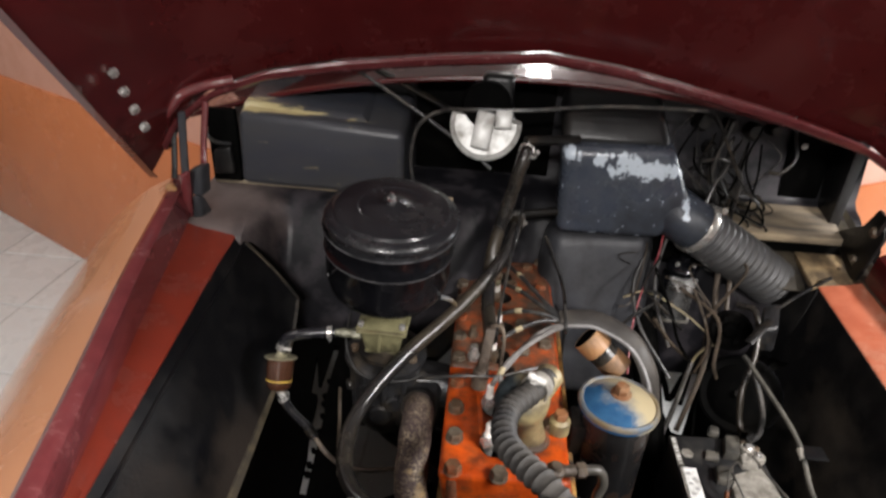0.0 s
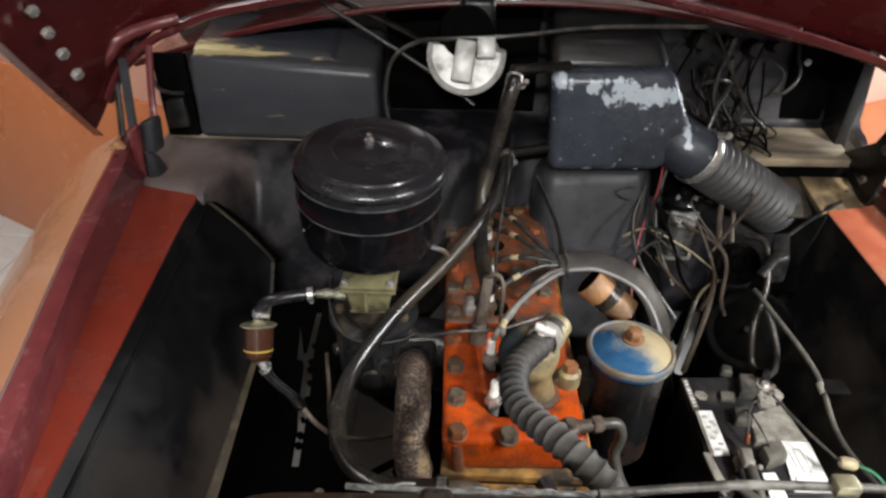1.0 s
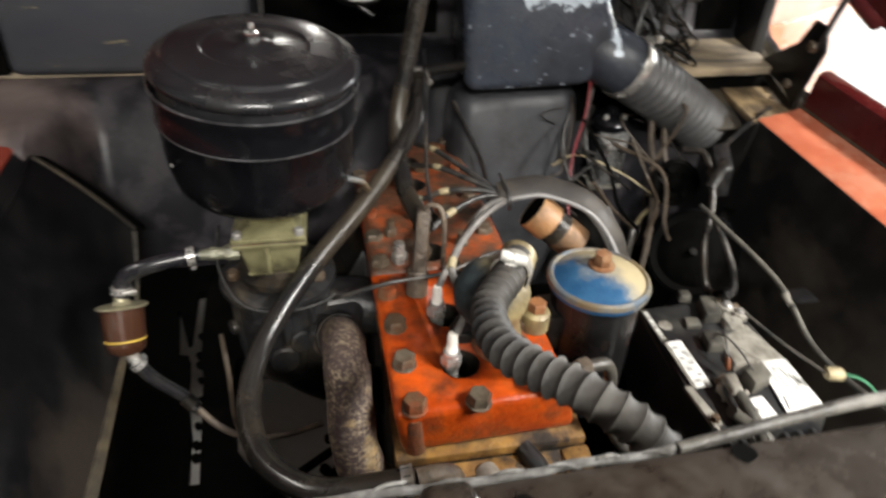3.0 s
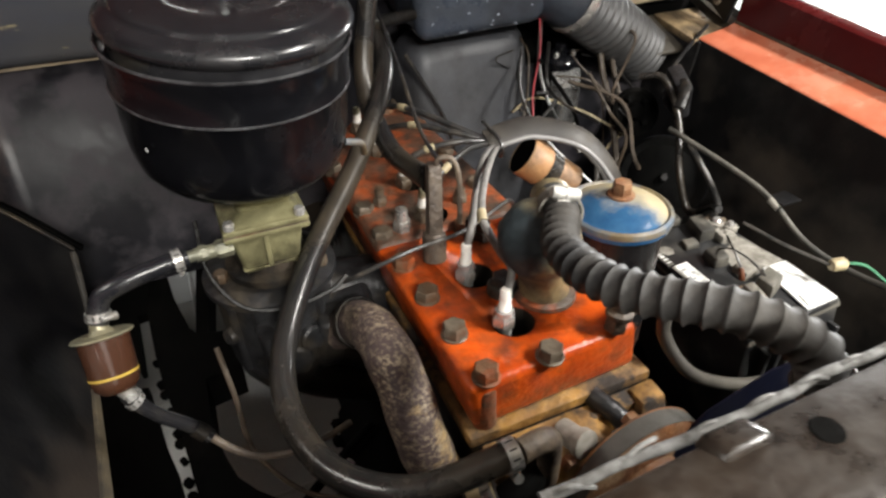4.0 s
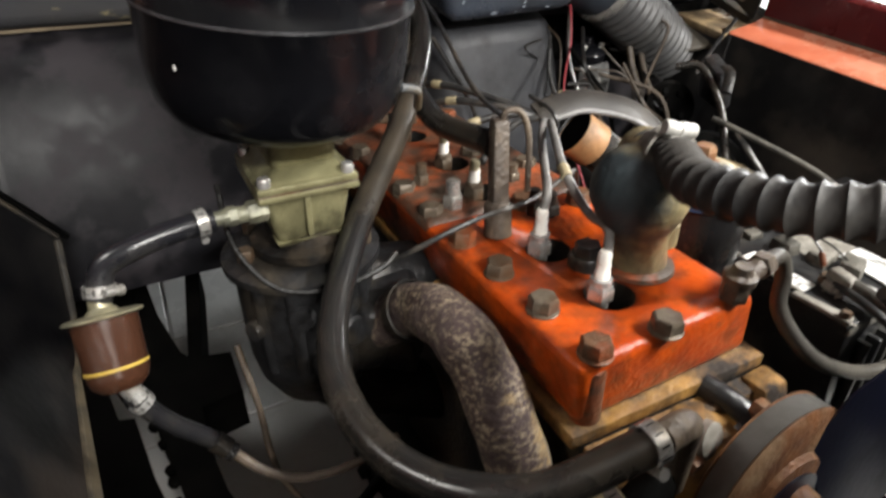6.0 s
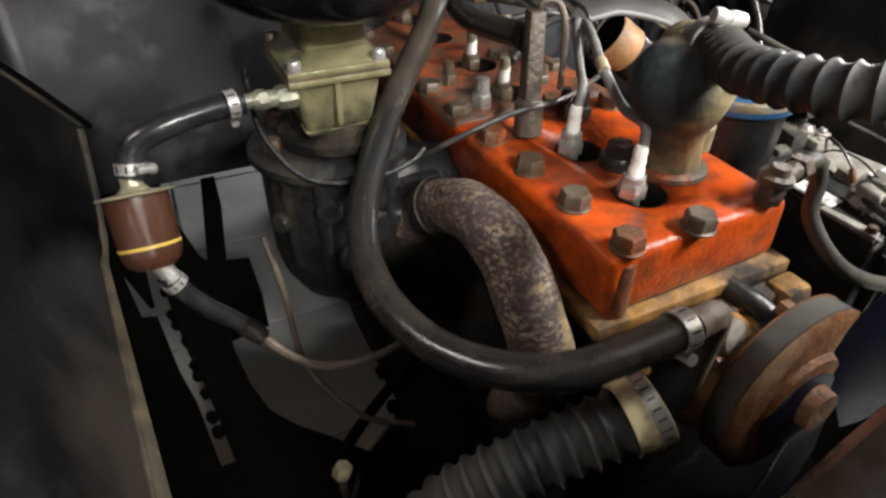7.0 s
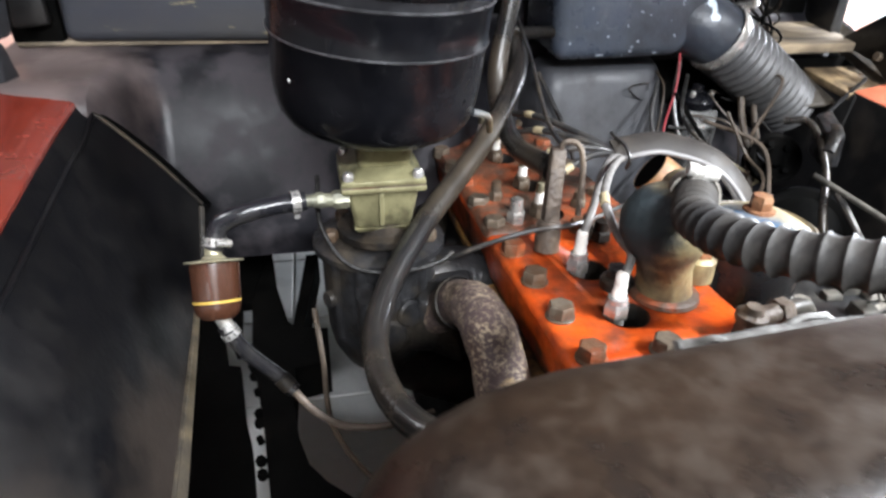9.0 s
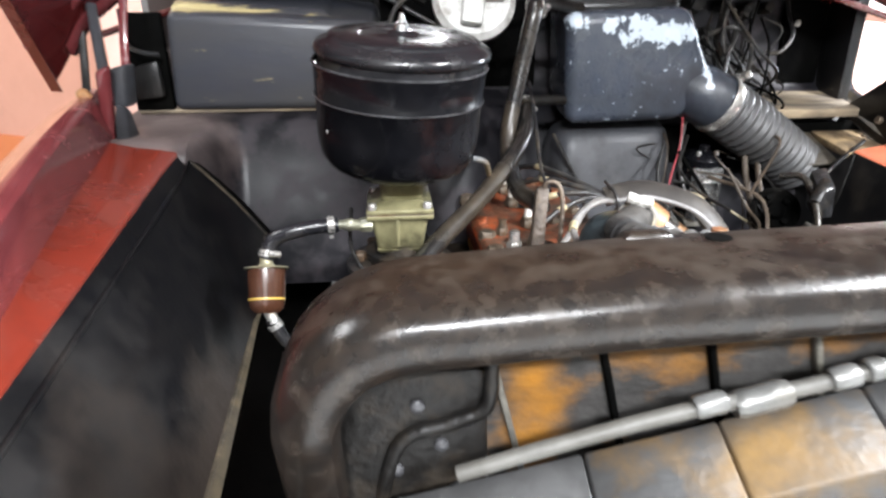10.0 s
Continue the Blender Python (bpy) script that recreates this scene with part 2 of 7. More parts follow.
INK_PALE = material("faded_label_print", (0.32, 0.32, 0.31), 0.6, 0, None, 0.3, 10, None, 0, 3, 0)
SUPPORT = material("rust_speckled_brown_black_paint", (0.0078, 0.0066, 0.006), 0.33, 0, (0.0135, 0.01, 0.0077), 0.48, 16, (0.0225, 0.013, 0.0065), 0.3, 14, 0.05, 70, sharp=0.14, bias=[(-0.2, 0.0, 0.575, 0.12, 0.035, 0.03), (-0.02, -0.005, 0.58, 0.07, 0.022, 0.03)], spec=0.3, crisp=0.2, dust=((0.036, 0.031, 0.026), [(0.08, 0.0, 0.58, 0.15, 0.03, 0.03), (-0.1, 0.016, 0.58, 0.05, 0.014, 0.03)], 14.0, 0.2))
RAD_FACE = material("rust_streaked_radiator", (0.045, 0.043, 0.041), 0.6, 0.1, (0.022, 0.021, 0.02), 0.5, 4, (0.24, 0.105, 0.012), 0.4, 5, 0.25, 40, bias=[(-0.085, 0.02, 0.53, 0.085, 0.04, 0.02), (-0.17, 0.02, 0.5, 0.014, 0.04, 0.05)], spec=0.2, crisp=0.18, stretch=(1, 1, 1.6))
CHIP = material("bare_primer_chip", (0.3, 0.34, 0.39), 0.55, 0, (0.07, 0.08, 0.1), 0.5, 16, None, 0, 3, 0.1, 40, sharp=0.04)
FLANGE = material("worn_tan_flange", (0.06, 0.047, 0.028), 0.65, 0, (0.03, 0.024, 0.016), 0.5, 5, (0.01, 0.009, 0.008), 0.4, 3, 0.2, 40)
NAVY = material("navy_black_fan_paint", (0.004, 0.005, 0.012), 0.45, 0, (0.006, 0.0065, 0.013), 0.4, 4, (0.012, 0.012, 0.016), 0.2, 3, 0.05, 40, spec=0.2)
BELT = material("dusty_fan_belt", (0.085, 0.082, 0.074), 0.6, 0, (0.06, 0.057, 0.05), 0.5, 6, (0.03, 0.028, 0.025), 0.25, 4, 0.1, 60)
DUSTY_BLUE = material("dusty_blue_grey_panel", (0.028, 0.0295, 0.034), 0.5, 0, (0.038, 0.039, 0.043), 0.5, 3, (0.014, 0.014, 0.015), 0.38, 2.2, 0.06, 40, spec=0.26)
PAPER_WRAP = material("torn_yellowed_paper", (0.62, 0.55, 0.33), 0.6, 0, (0.5, 0.42, 0.24), 0.4, 10, (0.05, 0.045, 0.035), 0.3, 8, 0.2, 50)
DUSTY_LID = material("dusty_black_enamel", (0.0095, 0.0098, 0.0115), 0.3, 0, (0.0135, 0.0137, 0.0155), 0.45, 4, (0.021, 0.02, 0.0205), 0.2, 4, 0.03, 30, spec=0.46)
NECK = material("worn_stained_neck", (0.03, 0.03, 0.0325), 0.36, 0.1, (0.018, 0.018, 0.02), 0.5, 6, (0.06, 0.052, 0.038), 0.16, 5, 0.1, 40)
VALVE = material("corroded_brown_valve", (0.085, 0.066, 0.05), 0.55, 0.1, (0.05, 0.038, 0.03), 0.5, 9, (0.16, 0.12, 0.08), 0.24, 6, 0.5, 50)
OLD_HOSE = material("faded_dusty_rubber", (0.05, 0.046, 0.04), 0.42, 0, (0.075, 0.069, 0.058), 0.5, 5, (0.028, 0.025, 0.022), 0.3, 3, 0.1, 50, spec=0.45)
DUSTY_PALE = material("dusty_pale_metal", (0.3, 0.285, 0.25), 0.55, 0.1, (0.2, 0.185, 0.16), 0.5, 9, (0.08, 0.07, 0.055), 0.3, 6, 0.25, 50)
LID_RIM = material("grimy_tan_rim", (0.19, 0.15, 0.085), 0.5, 0.1, (0.1, 0.075, 0.045), 0.5, 6, (0.05, 0.09, 0.14), 0.3, 4, 0.25, 50)
BEAD = material("bright_worn_bead", (0.09, 0.09, 0.095), 0.36, 0.3, (0.03, 0.03, 0.032), 0.5, 6, (0.012, 0.012, 0.013), 0.3, 4, 0.05, 40)
GALV = material("rust_spotted_galvanised_sheet", (0.05, 0.05, 0.05), 0.5, 0.1, (0.026, 0.026, 0.026), 0.5, 4, (0.15, 0.09, 0.03), 0.24, 6.0, 0.2, 40, spec=0.3, crisp=0.2, bias=[(-0.05, 0.01, 0.19, 0.05, 0.05, 0.016)])
ELEMENT = material("brown_filter_element", (0.1, 0.042, 0.022), 0.3, 0.3, (0.07, 0.028, 0.016), 0.4, 8)
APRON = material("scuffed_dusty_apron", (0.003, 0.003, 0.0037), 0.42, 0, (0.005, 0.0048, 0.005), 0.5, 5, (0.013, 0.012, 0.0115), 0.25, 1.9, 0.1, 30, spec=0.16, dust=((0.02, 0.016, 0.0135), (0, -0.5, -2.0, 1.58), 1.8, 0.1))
RIGHT_APRON = material("dust_patched_black_apron", (0.0045, 0.0045, 0.005), 0.42, 0, (0.007, 0.0068, 0.0068), 0.4, 5, (0.018, 0.0165, 0.015), 0.26, 1.8, 0.12, 30, spec=0.3, dust=((0.036, 0.03, 0.024), [(-0.03, -0.05, 0.72, 0.2, 0.16, 0.08), (-0.03, 0.1, 0.82, 0.2, 0.08, 0.03)], 3.0, 0.16))
DULL_ZINC = material("dull_zinc", (0.16, 0.16, 0.155), 0.42, 0.4, (0.1, 0.1, 0.095), 0.5, 9, (0.06, 0.05, 0.035), 0.3, 6, 0.2, 50)
ALU = material("bright_aluminium", (0.22, 0.22, 0.22), 0.5, 0.5, (0.14, 0.138, 0.134), 0.5, 8, (0.16, 0.1, 0.05), 0.24, 4, 0.2, 40)
DUSTY_SHELF = material("dusty_tan_shelf", (0.42, 0.335, 0.22), 0.75, 0, (0.26, 0.205, 0.14), 0.5, 5, (0.1, 0.083, 0.065), 0.33, 2, 0.25, 40, stretch=(0.35, 1.5, 1))
RISER = material("brown_stained_sheet", (0.12, 0.078, 0.042), 0.7, 0, (0.07, 0.048, 0.03), 0.5, 5, (0.03, 0.024, 0.018), 0.36, 3, 0.3, 40, stretch=(0.5, 1, 1.5))
LOW_SHELF = material("brown_tan_dusty_shelf", (0.33, 0.235, 0.125), 0.7, 0, (0.17, 0.118, 0.066), 0.5, 4, (0.05, 0.037, 0.024), 0.36, 3, 0.25, 40, crisp=0.16)
# Lightened copy of the ledge paint: bright light on the right is painted in.
LIT_LEDGE = material("ledge_orange_with_painted_light", (0.43, 0.13, 0.072), 0.3, 0, (0.36, 0.095, 0.05), 0.5, 3, (0.42, 0.2, 0.13), 0.3, 2, 0.03, 30, coat=0.5, dust=((0.1, 0.065, 0.04), (0, 0, 5.0, -5.1), 4.0, 0.12))
GRUBBY = material("grubby_mottled_sheath", (0.03, 0.028, 0.025), 0.55, 0, (0.075, 0.07, 0.06), 0.5, 7, (0.16, 0.15, 0.135), 0.2, 7, 0.3, 50)
FRAYED_WHITE = material("white_zinc_bloom", (0.6, 0.59, 0.56), 0.5, 0.1, (0.45, 0.44, 0.41), 0.5, 10, (0.2, 0.19, 0.16), 0.25, 9, 0.2, 50)
FRAYED = material("pale_frayed_cloth", (0.25, 0.25, 0.243), 0.7, 0, (0.12, 0.117, 0.11), 0.5, 10, (0.05, 0.046, 0.04), 0.42, 9, 0.3, 50)
APRON_EDGE = material("worn_apron_edge", (0.07, 0.055, 0.035), 0.6, 0, (0.02, 0.017, 0.013), 0.5, 5, (0.01, 0.009, 0.008), 0.4, 3, 0.3, 40)
PINK_DUST = material("dusty_maroon_shelf", (0.17, 0.125, 0.115), 0.75, 0, (0.1, 0.075, 0.07), 0.5, 5, (0.035, 0.03, 0.03), 0.36, 2, 0.2, 40)
WIPER_WHITE = material("white_motor_cover", (0.52, 0.52, 0.5), 0.45, 0.1, (0.42, 0.42, 0.4), 0.4, 8, (0.24, 0.225, 0.2), 0.2, 6, 0.1)
RED_WIRE = material("red_wire", (0.3, 0.045, 0.055), 0.4, 0, None, 0.4, 10, None, 0, 3, 0)
YELLOW_WIRE = material("yellowed_wire", (0.36, 0.3, 0.18), 0.5, 0, (0.2, 0.165, 0.1), 0.4, 10, None, 0, 3, 0)
GREEN_WIRE = material("green_wire", (0.04, 0.2, 0.1), 0.5, 0, None, 0.4, 10, None, 0, 3, 0)
BROWN_WIRE = material("brown_wire", (0.05, 0.036, 0.024), 0.5, 0, (0.03, 0.022, 0.015), 0.4, 10, None, 0, 3, 0)
FUEL = material("amber_fuel", (0.4, 0.28, 0.055), 0.25, 0, (0.3, 0.2, 0.04), 0.4, 10, None, 0, 3, 0)
POLISHED = material("polished_tin_plate", (0.55, 0.55, 0.54), 0.22, 0.85, (0.42, 0.42, 0.41), 0.4, 8, (0.15, 0.14, 0.13), 0.25, 6, 0.1, 40)
CHROME = material("chrome", (0.8, 0.8, 0.8), 0.12, 1.0, (0.7, 0.7, 0.7), 0.3, 8, None, 0, 3, 0)

GLASS = bpy.data.materials.new("amber_glass")
GLASS.use_nodes = True
gb = GLASS.node_tree.nodes["Principled BSDF"]
gb.inputs["Base Color"].default_value = (0.06, 0.024, 0.013, 1)
gb.inputs["Roughness"].default_value = 0.2
gb.inputs["Transmission Weight"].default_value = 0.3
gb.inputs["IOR"].default_value = 1.5
gb.inputs["Specular IOR Level"].default_value = 0.9
gb.inputs["Coat Weight"].default_value = 0.5
gb.inputs["Coat Roughness"].default_value = 0.22

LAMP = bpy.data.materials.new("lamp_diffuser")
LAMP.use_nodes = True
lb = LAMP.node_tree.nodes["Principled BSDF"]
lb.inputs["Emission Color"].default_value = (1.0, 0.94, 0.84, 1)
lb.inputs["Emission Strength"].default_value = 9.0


# ---- building helpers ----
def thing(name, label, category, where=(0, 0, 0), group="", kind=""):
    ob = new(name)
    ob.empty_display_size = 0.05
    ob.location = where
    return tagged(ob, label, category, group, kind)


def part(name, bm, mat, parent=None, label="", smooth=True):
    me = bpy.data.meshes.new(name)
    bmesh.ops.recalc_face_normals(bm, faces=bm.faces)
    if parent is not None:
        at = parent.matrix_basis.translation.copy()
        up = parent.parent
        while up is not None:
            at += up.matrix_basis.translation
            up = up.parent
        bmesh.ops.translate(bm, vec=-at, verts=bm.verts)
    bm.to_mesh(me)
    bm.free()
    me.materials.append(mat)
    if smooth:
        for p in me.polygons:
            p.use_smooth = True
        me.set_sharp_from_angle(angle=radians(38))
    ob = new(name, me)
    if parent is not None:
        ob.parent = parent
    if label:
        ob["label"] = label
    return ob


def solo(name, bm, mat, label, category, group="", kind="", smooth=True):
    return tagged(part(name, bm, mat, None, "", smooth), label, category, group, kind)


def box(x0, x1, y0, y1, z0, z1, bevel=0.004, seg=2):
    bm = bmesh.new()
    bmesh.ops.create_cube(bm, size=1)
    for v in bm.verts:
        v.co = Vector(((x0 + x1) / 2 + v.co.x * (x1 - x0), (y0 + y1) / 2 + v.co.y * (y1 - y0), (z0 + z1) / 2 + v.co.z * (z1 - z0)))
    if bevel:
        bmesh.ops.bevel(bm, geom=bm.edges[:], offset=bevel, segments=seg, affect="EDGES", profile=0.5)
    return bm


def hull(bottom, top, bevel=0.004, seg=2):
    """A block between two rings of four corners each."""
    bm = bmesh.new()
    a = [bm.verts.new(p) for p in bottom]
    b = [bm.verts.new(p) for p in top]
    n = len(a)
    bm.faces.new(a)
    bm.faces.new(b)
    for i in range(n):
        bm.faces.new((a[i], a[(i + 1) % n], b[(i + 1) % n], b[i]))
    bmesh.ops.recalc_face_normals(bm, faces=bm.faces)
    if bevel:
        bmesh.ops.bevel(bm, geom=bm.edges[:], offset=bevel, segments=seg, affect="EDGES", profile=0.5)
    return bm


def join(*bms):
    """Several meshes as one."""
    out = bms[0]
    for other in bms[1:]:
        me = bpy.data.meshes.new("join")
        other.to_mesh(me)
        other.free()
        out.from_mesh(me)
        bpy.data.meshes.remove(me)
    return out


def turn(bm, m):
    bmesh.ops.transform(bm, matrix=m, verts=bm.verts)
    return bm


def axis_pose(origin, direction):
    q = Vector(direction).to_track_quat("Z", "Y")
    return Matrix.Translation(origin) @ q.to_matrix().to_4x4()


def lathe(profile, origin=(0, 0, 0), direction=(0, 0, 1), seg=40, closed=True):
    """Turns (radius, height) pairs about an axis."""
    bm = bmesh.new()
    rings = []
    for r, h in profile:
        if r < 1e-5:
            rings.append([bm.verts.new((0, 0, h))])
        else:
            rings.append([bm.verts.new((r * math.cos(2 * math.pi * i / seg), r * math.sin(2 * math.pi * i / seg), h)) for i in range(seg)])
    for a, b in zip(rings, rings[1:]):
        for i in range(seg):
            j = (i + 1) % seg
            if len(a) == 1 and len(b) > 1:
                bm.faces.new((a[0], b[i], b[j]))
            elif len(b) == 1 and len(a) > 1:
                bm.faces.new((a[i], a[j], b[0]))
            elif len(a) > 1:
                bm.faces.new((a[i], a[j], b[j], b[i]))
    for ring in (rings[0], rings[-1]):
        if closed and len(ring) > 1:
            bm.faces.new(ring)
    return turn(bm, axis_pose(origin, direction))


def smooth_path(points, n):
    """A Catmull-Rom line through the points."""
    c = [Vector(p) for p in points]
    if len(c) == 2:
        return [c[0].lerp(c[1], i / n) for i in range(n + 1)]
    c = [2 * c[0] - c[1], *c, 2 * c[-1] - c[-2]]
    out = []
    for k in range(n + 1):
        u = min(k / n * (len(c) - 3), len(c) - 3 - 1e-6)
        i = int(u)
        f = u - i
        a, b, d, e = c[i:i + 4]
        out.append(0.5 * (2 * b + (d - a) * f + (2 * a - 5 * b + 4 * d - e) * f * f + (3 * b - a - 3 * d + e) * f ** 3))
    return out


def tube(points, radius, n=40, seg=14, ribs=0.0, pitch=0.01, flat=1.0, up=(0, 0, 1), saw=False):
    """A tube along a smooth line; ribs: depth of its corrugation, pitch: their spacing; flat: squash along the up side."""
    line = smooth_path(points, n)
    bm = bmesh.new()
    tangent = [(line[min(i + 1, n)] - line[max(i - 1, 0)]).normalized() for i in range(n + 1)]
    side = tangent[0].cross(Vector(up))
    if side.length < 0.05:
        side = tangent[0].cross(Vector((1, 0.2, 0)))
    side.normalize()
    s, rings = 0.0, []
    for i, p in enumerate(line):
        if i:
            s += (p - line[i - 1]).length
        side = (side - tangent[i] * side.dot(tangent[i])).normalized()
        over = side.cross(tangent[i])
        r = radius
        if ribs:
            ph = (s / pitch) % 1.0
            r -= ribs * ((4 * ph * (1 - ph)) ** 0.7 if saw else 0.5 + 0.5 * math.cos(2 * math.pi * ph))
        rings.append([bm.verts.new(p + side * (r * math.cos(2 * math.pi * k / seg)) + over * (r * flat * math.sin(2 * math.pi * k / seg))) for k in range(seg)])
    for a, b in zip(rings, rings[1:]):
        for k in range(seg):
            bm.faces.new((a[k], a[(k + 1) % seg], b[(k + 1) % seg], b[k]))
    bm.faces.new(rings[0])
    bm.faces.new(rings[-1])
    return bm


def sheet(grid, thick=0.002):
    """A curved sheet of real thickness from rows of points."""
    bm = bmesh.new()
    rows = [[bm.verts.new(p) for p in row] for row in grid]
    for a, b in zip(rows, rows[1:]):
        for i in range(len(a) - 1):
            bm.faces.new((a[i], a[i + 1], b[i + 1], b[i]))
    bmesh.ops.recalc_face_normals(bm, faces=bm.faces)
    bmesh.ops.solidify(bm, geom=bm.faces[:], thickness=thick)
    return bm


def hexagon(r, h, origin, direction=(0, 0, 1), spin=0.0):
    bm = lathe([(r * 0.93, 0), (r, h * 0.06), (r, h * 0.8), (r * 0.86, h)], (0, 0, 0), (0, 0, 1), 6)
    turn(bm, Matrix.Rotation(spin, 4, "Z"))
    return turn(bm, axis_pose(origin, direction))


def clamp(parent, where, direction, radius, name="hose_clamp", width=0.011, screw=0.0):
    """A worm-drive clamp: a band with its screw housing."""
    d = Vector(direction).normalized()
    at = Vector(where)
    bm = lathe([(radius, -width / 2), (radius + 0.0015, -width / 2), (radius + 0.0015, width / 2), (radius, width / 2)], at, d, 28, False)
    s = d.cross(Vector((0, 0, 1)))
    s = s.normalized() if s.length > 0.1 else Vector((1, 0, 0))
    s = Matrix.Rotation(screw, 3, d) @ s
    k = d.cross(s)
    slots = bmesh.new()
    count = max(10, int(radius * 900))
    for i in range(count):
        a = 2 * math.pi * i / count
        out = Matrix.Rotation(a, 3, d) @ k
        side = d.cross(out)
        c = at + out * (radius + 0.0017)
        q = [c + d * (sx * width * 0.3) + side * (sy * 0.0007) for sx, sy in ((-1, -1), (1, -1), (1, 1), (-1, 1))]
        slots.faces.new([slots.verts.new(p) for p in q])
    band_slots = slots
    f = 0.7 if radius < 0.011 else 1.0
    head = lathe([(0.0045 * f, -0.009 * f), (0.0045 * f, 0.007 * f), (0.0058 * f, 0.007 * f), (0.0058 * f, 0.012 * f), (0.002, 0.012 * f)], at + s * (radius + 0.005 * f), k, 10)
    band = part(name, join(bm, head), STEEL, parent, "bright steel worm-drive clamp")
    part("band_slots", band_slots, CAST, parent)
    return band

# ---- setting: floor, walls, ceiling ----
solo("floor", box(-7, 11, -4, 9, FLOOR - 0.1, FLOOR - 0.006, 0), GROUT, "white tiled garage floor with grey joints", "floor", kind="structure", smooth=False)
solo("wall_front", box(-7, 11, -4.15, -4, FLOOR - 0.006, CEIL, 0), WHITE_WALL, "plain white plaster wall", "wall", kind="structure", smooth=False)
solo("wall_back", box(-7, 11, 9, 9.15, FLOOR - 0.006, CEIL, 0), WHITE_WALL, "plain white plaster wall", "wall", kind="structure", smooth=False)
solo("wall_right", box(11, 11.15, -4, 9, FLOOR - 0.006, CEIL, 0), WHITE_WALL, "plain white plaster wall", "wall", kind="structure", smooth=False)
solo("ceiling", box(-7, 11, -4, 9, CEIL, CEIL + 0.1, 0), WHITE_WALL, "plain white ceiling", "ceiling", kind="structure", smooth=False)
# the orange wall beside the car stands at an angle: a darker dado below, salmon paint above
wall_turn = Matrix.Translation((-1.93, 2.53, 0)) @ Matrix.Rotation(radians(151.5), 4, "Z")
wall_side = solo("wall_left", turn(box(-1.3, 5.2, -0.14, 0, 0.62, CEIL, 0), wall_turn), WALL_HIGH, "salmon painted wall with a darker orange dado", "wall", kind="structure", smooth=False)
part("dado", turn(box(-1.3, 5.2, -0.14, 0.012, FLOOR - 0.006, 0.62, 0.006), wall_turn), WALL_LOW, wall_side, "orange painted dado")
wall_turn = Matrix.Translation((1.15, 1.95, 0)) @ Matrix.Rotation(radians(29), 4, "Z")
wall_side = solo("wall_side", turn(box(0, 1.3, 0, 0.14, 0.62, CEIL, 0), wall_turn), WALL_HIGH, "salmon painted wall with a darker orange dado", "wall", kind="structure", smooth=False)
part("dado", turn(box(0, 1.3, -0.012, 0.14, FLOOR - 0.006, 0.62, 0.006), wall_turn), WALL_LOW, wall_side, "orange painted dado")
solo("wall_far_left", box(-7.15, -7, -4, 9, FLOOR - 0.006, CEIL, 0), WHITE_WALL, "plain white plaster wall", "wall", kind="structure", smooth=False)


def unseen_ceiling_light(x, y, along_x):
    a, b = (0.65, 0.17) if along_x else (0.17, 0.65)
    t = thing("unseen_ceiling_light", "white ceiling light added out of view, with a glowing diffuser", "lamp", (x, y, CEIL), "ceiling lights")
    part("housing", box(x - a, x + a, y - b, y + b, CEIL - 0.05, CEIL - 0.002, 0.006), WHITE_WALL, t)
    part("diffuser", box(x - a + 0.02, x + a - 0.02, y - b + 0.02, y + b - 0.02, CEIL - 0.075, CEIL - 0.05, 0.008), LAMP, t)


# Added fixtures for the lamps; the back one gives the cowl its glint.
unseen_ceiling_light(0.1, -2.1, True)
unseen_ceiling_light(2.1, -0.5, False)
unseen_ceiling_light(-1.9, 0.9, False)
unseen_ceiling_light(0.5, 6.2, False)

# ---- the car's chassis, seen black through the bay ----
chassis = thing("car_chassis", "black steel chassis frame below the engine", "chassis", (0.2, 0.9, FLOOR))


def slab(corners, z0, z1, bevel=0.006):
    return hull([(x, y, z0) for x, y in corners], [(x, y, z1) for x, y in corners], bevel)


# Outer side of this plate is unseen and sized to block the left lamp.
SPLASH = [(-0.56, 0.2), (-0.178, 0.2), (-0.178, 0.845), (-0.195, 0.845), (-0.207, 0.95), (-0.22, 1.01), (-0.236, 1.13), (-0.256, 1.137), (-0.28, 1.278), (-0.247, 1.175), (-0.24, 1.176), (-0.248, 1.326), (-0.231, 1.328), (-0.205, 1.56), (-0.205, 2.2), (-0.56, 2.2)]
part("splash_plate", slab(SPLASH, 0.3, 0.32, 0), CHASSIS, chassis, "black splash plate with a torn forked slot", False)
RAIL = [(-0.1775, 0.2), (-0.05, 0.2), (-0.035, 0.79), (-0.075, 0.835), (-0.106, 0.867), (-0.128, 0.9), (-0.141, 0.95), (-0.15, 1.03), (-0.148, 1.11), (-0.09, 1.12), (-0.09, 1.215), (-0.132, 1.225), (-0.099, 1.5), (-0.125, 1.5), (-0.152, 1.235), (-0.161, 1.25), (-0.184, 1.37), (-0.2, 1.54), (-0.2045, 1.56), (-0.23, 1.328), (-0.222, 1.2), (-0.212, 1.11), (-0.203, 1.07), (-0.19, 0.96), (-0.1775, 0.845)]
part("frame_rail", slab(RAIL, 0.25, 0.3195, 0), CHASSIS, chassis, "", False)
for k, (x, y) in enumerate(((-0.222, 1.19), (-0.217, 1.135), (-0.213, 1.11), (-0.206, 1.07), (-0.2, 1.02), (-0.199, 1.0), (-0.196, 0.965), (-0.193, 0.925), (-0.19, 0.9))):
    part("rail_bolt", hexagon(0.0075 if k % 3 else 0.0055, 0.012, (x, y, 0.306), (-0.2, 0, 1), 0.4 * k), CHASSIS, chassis)
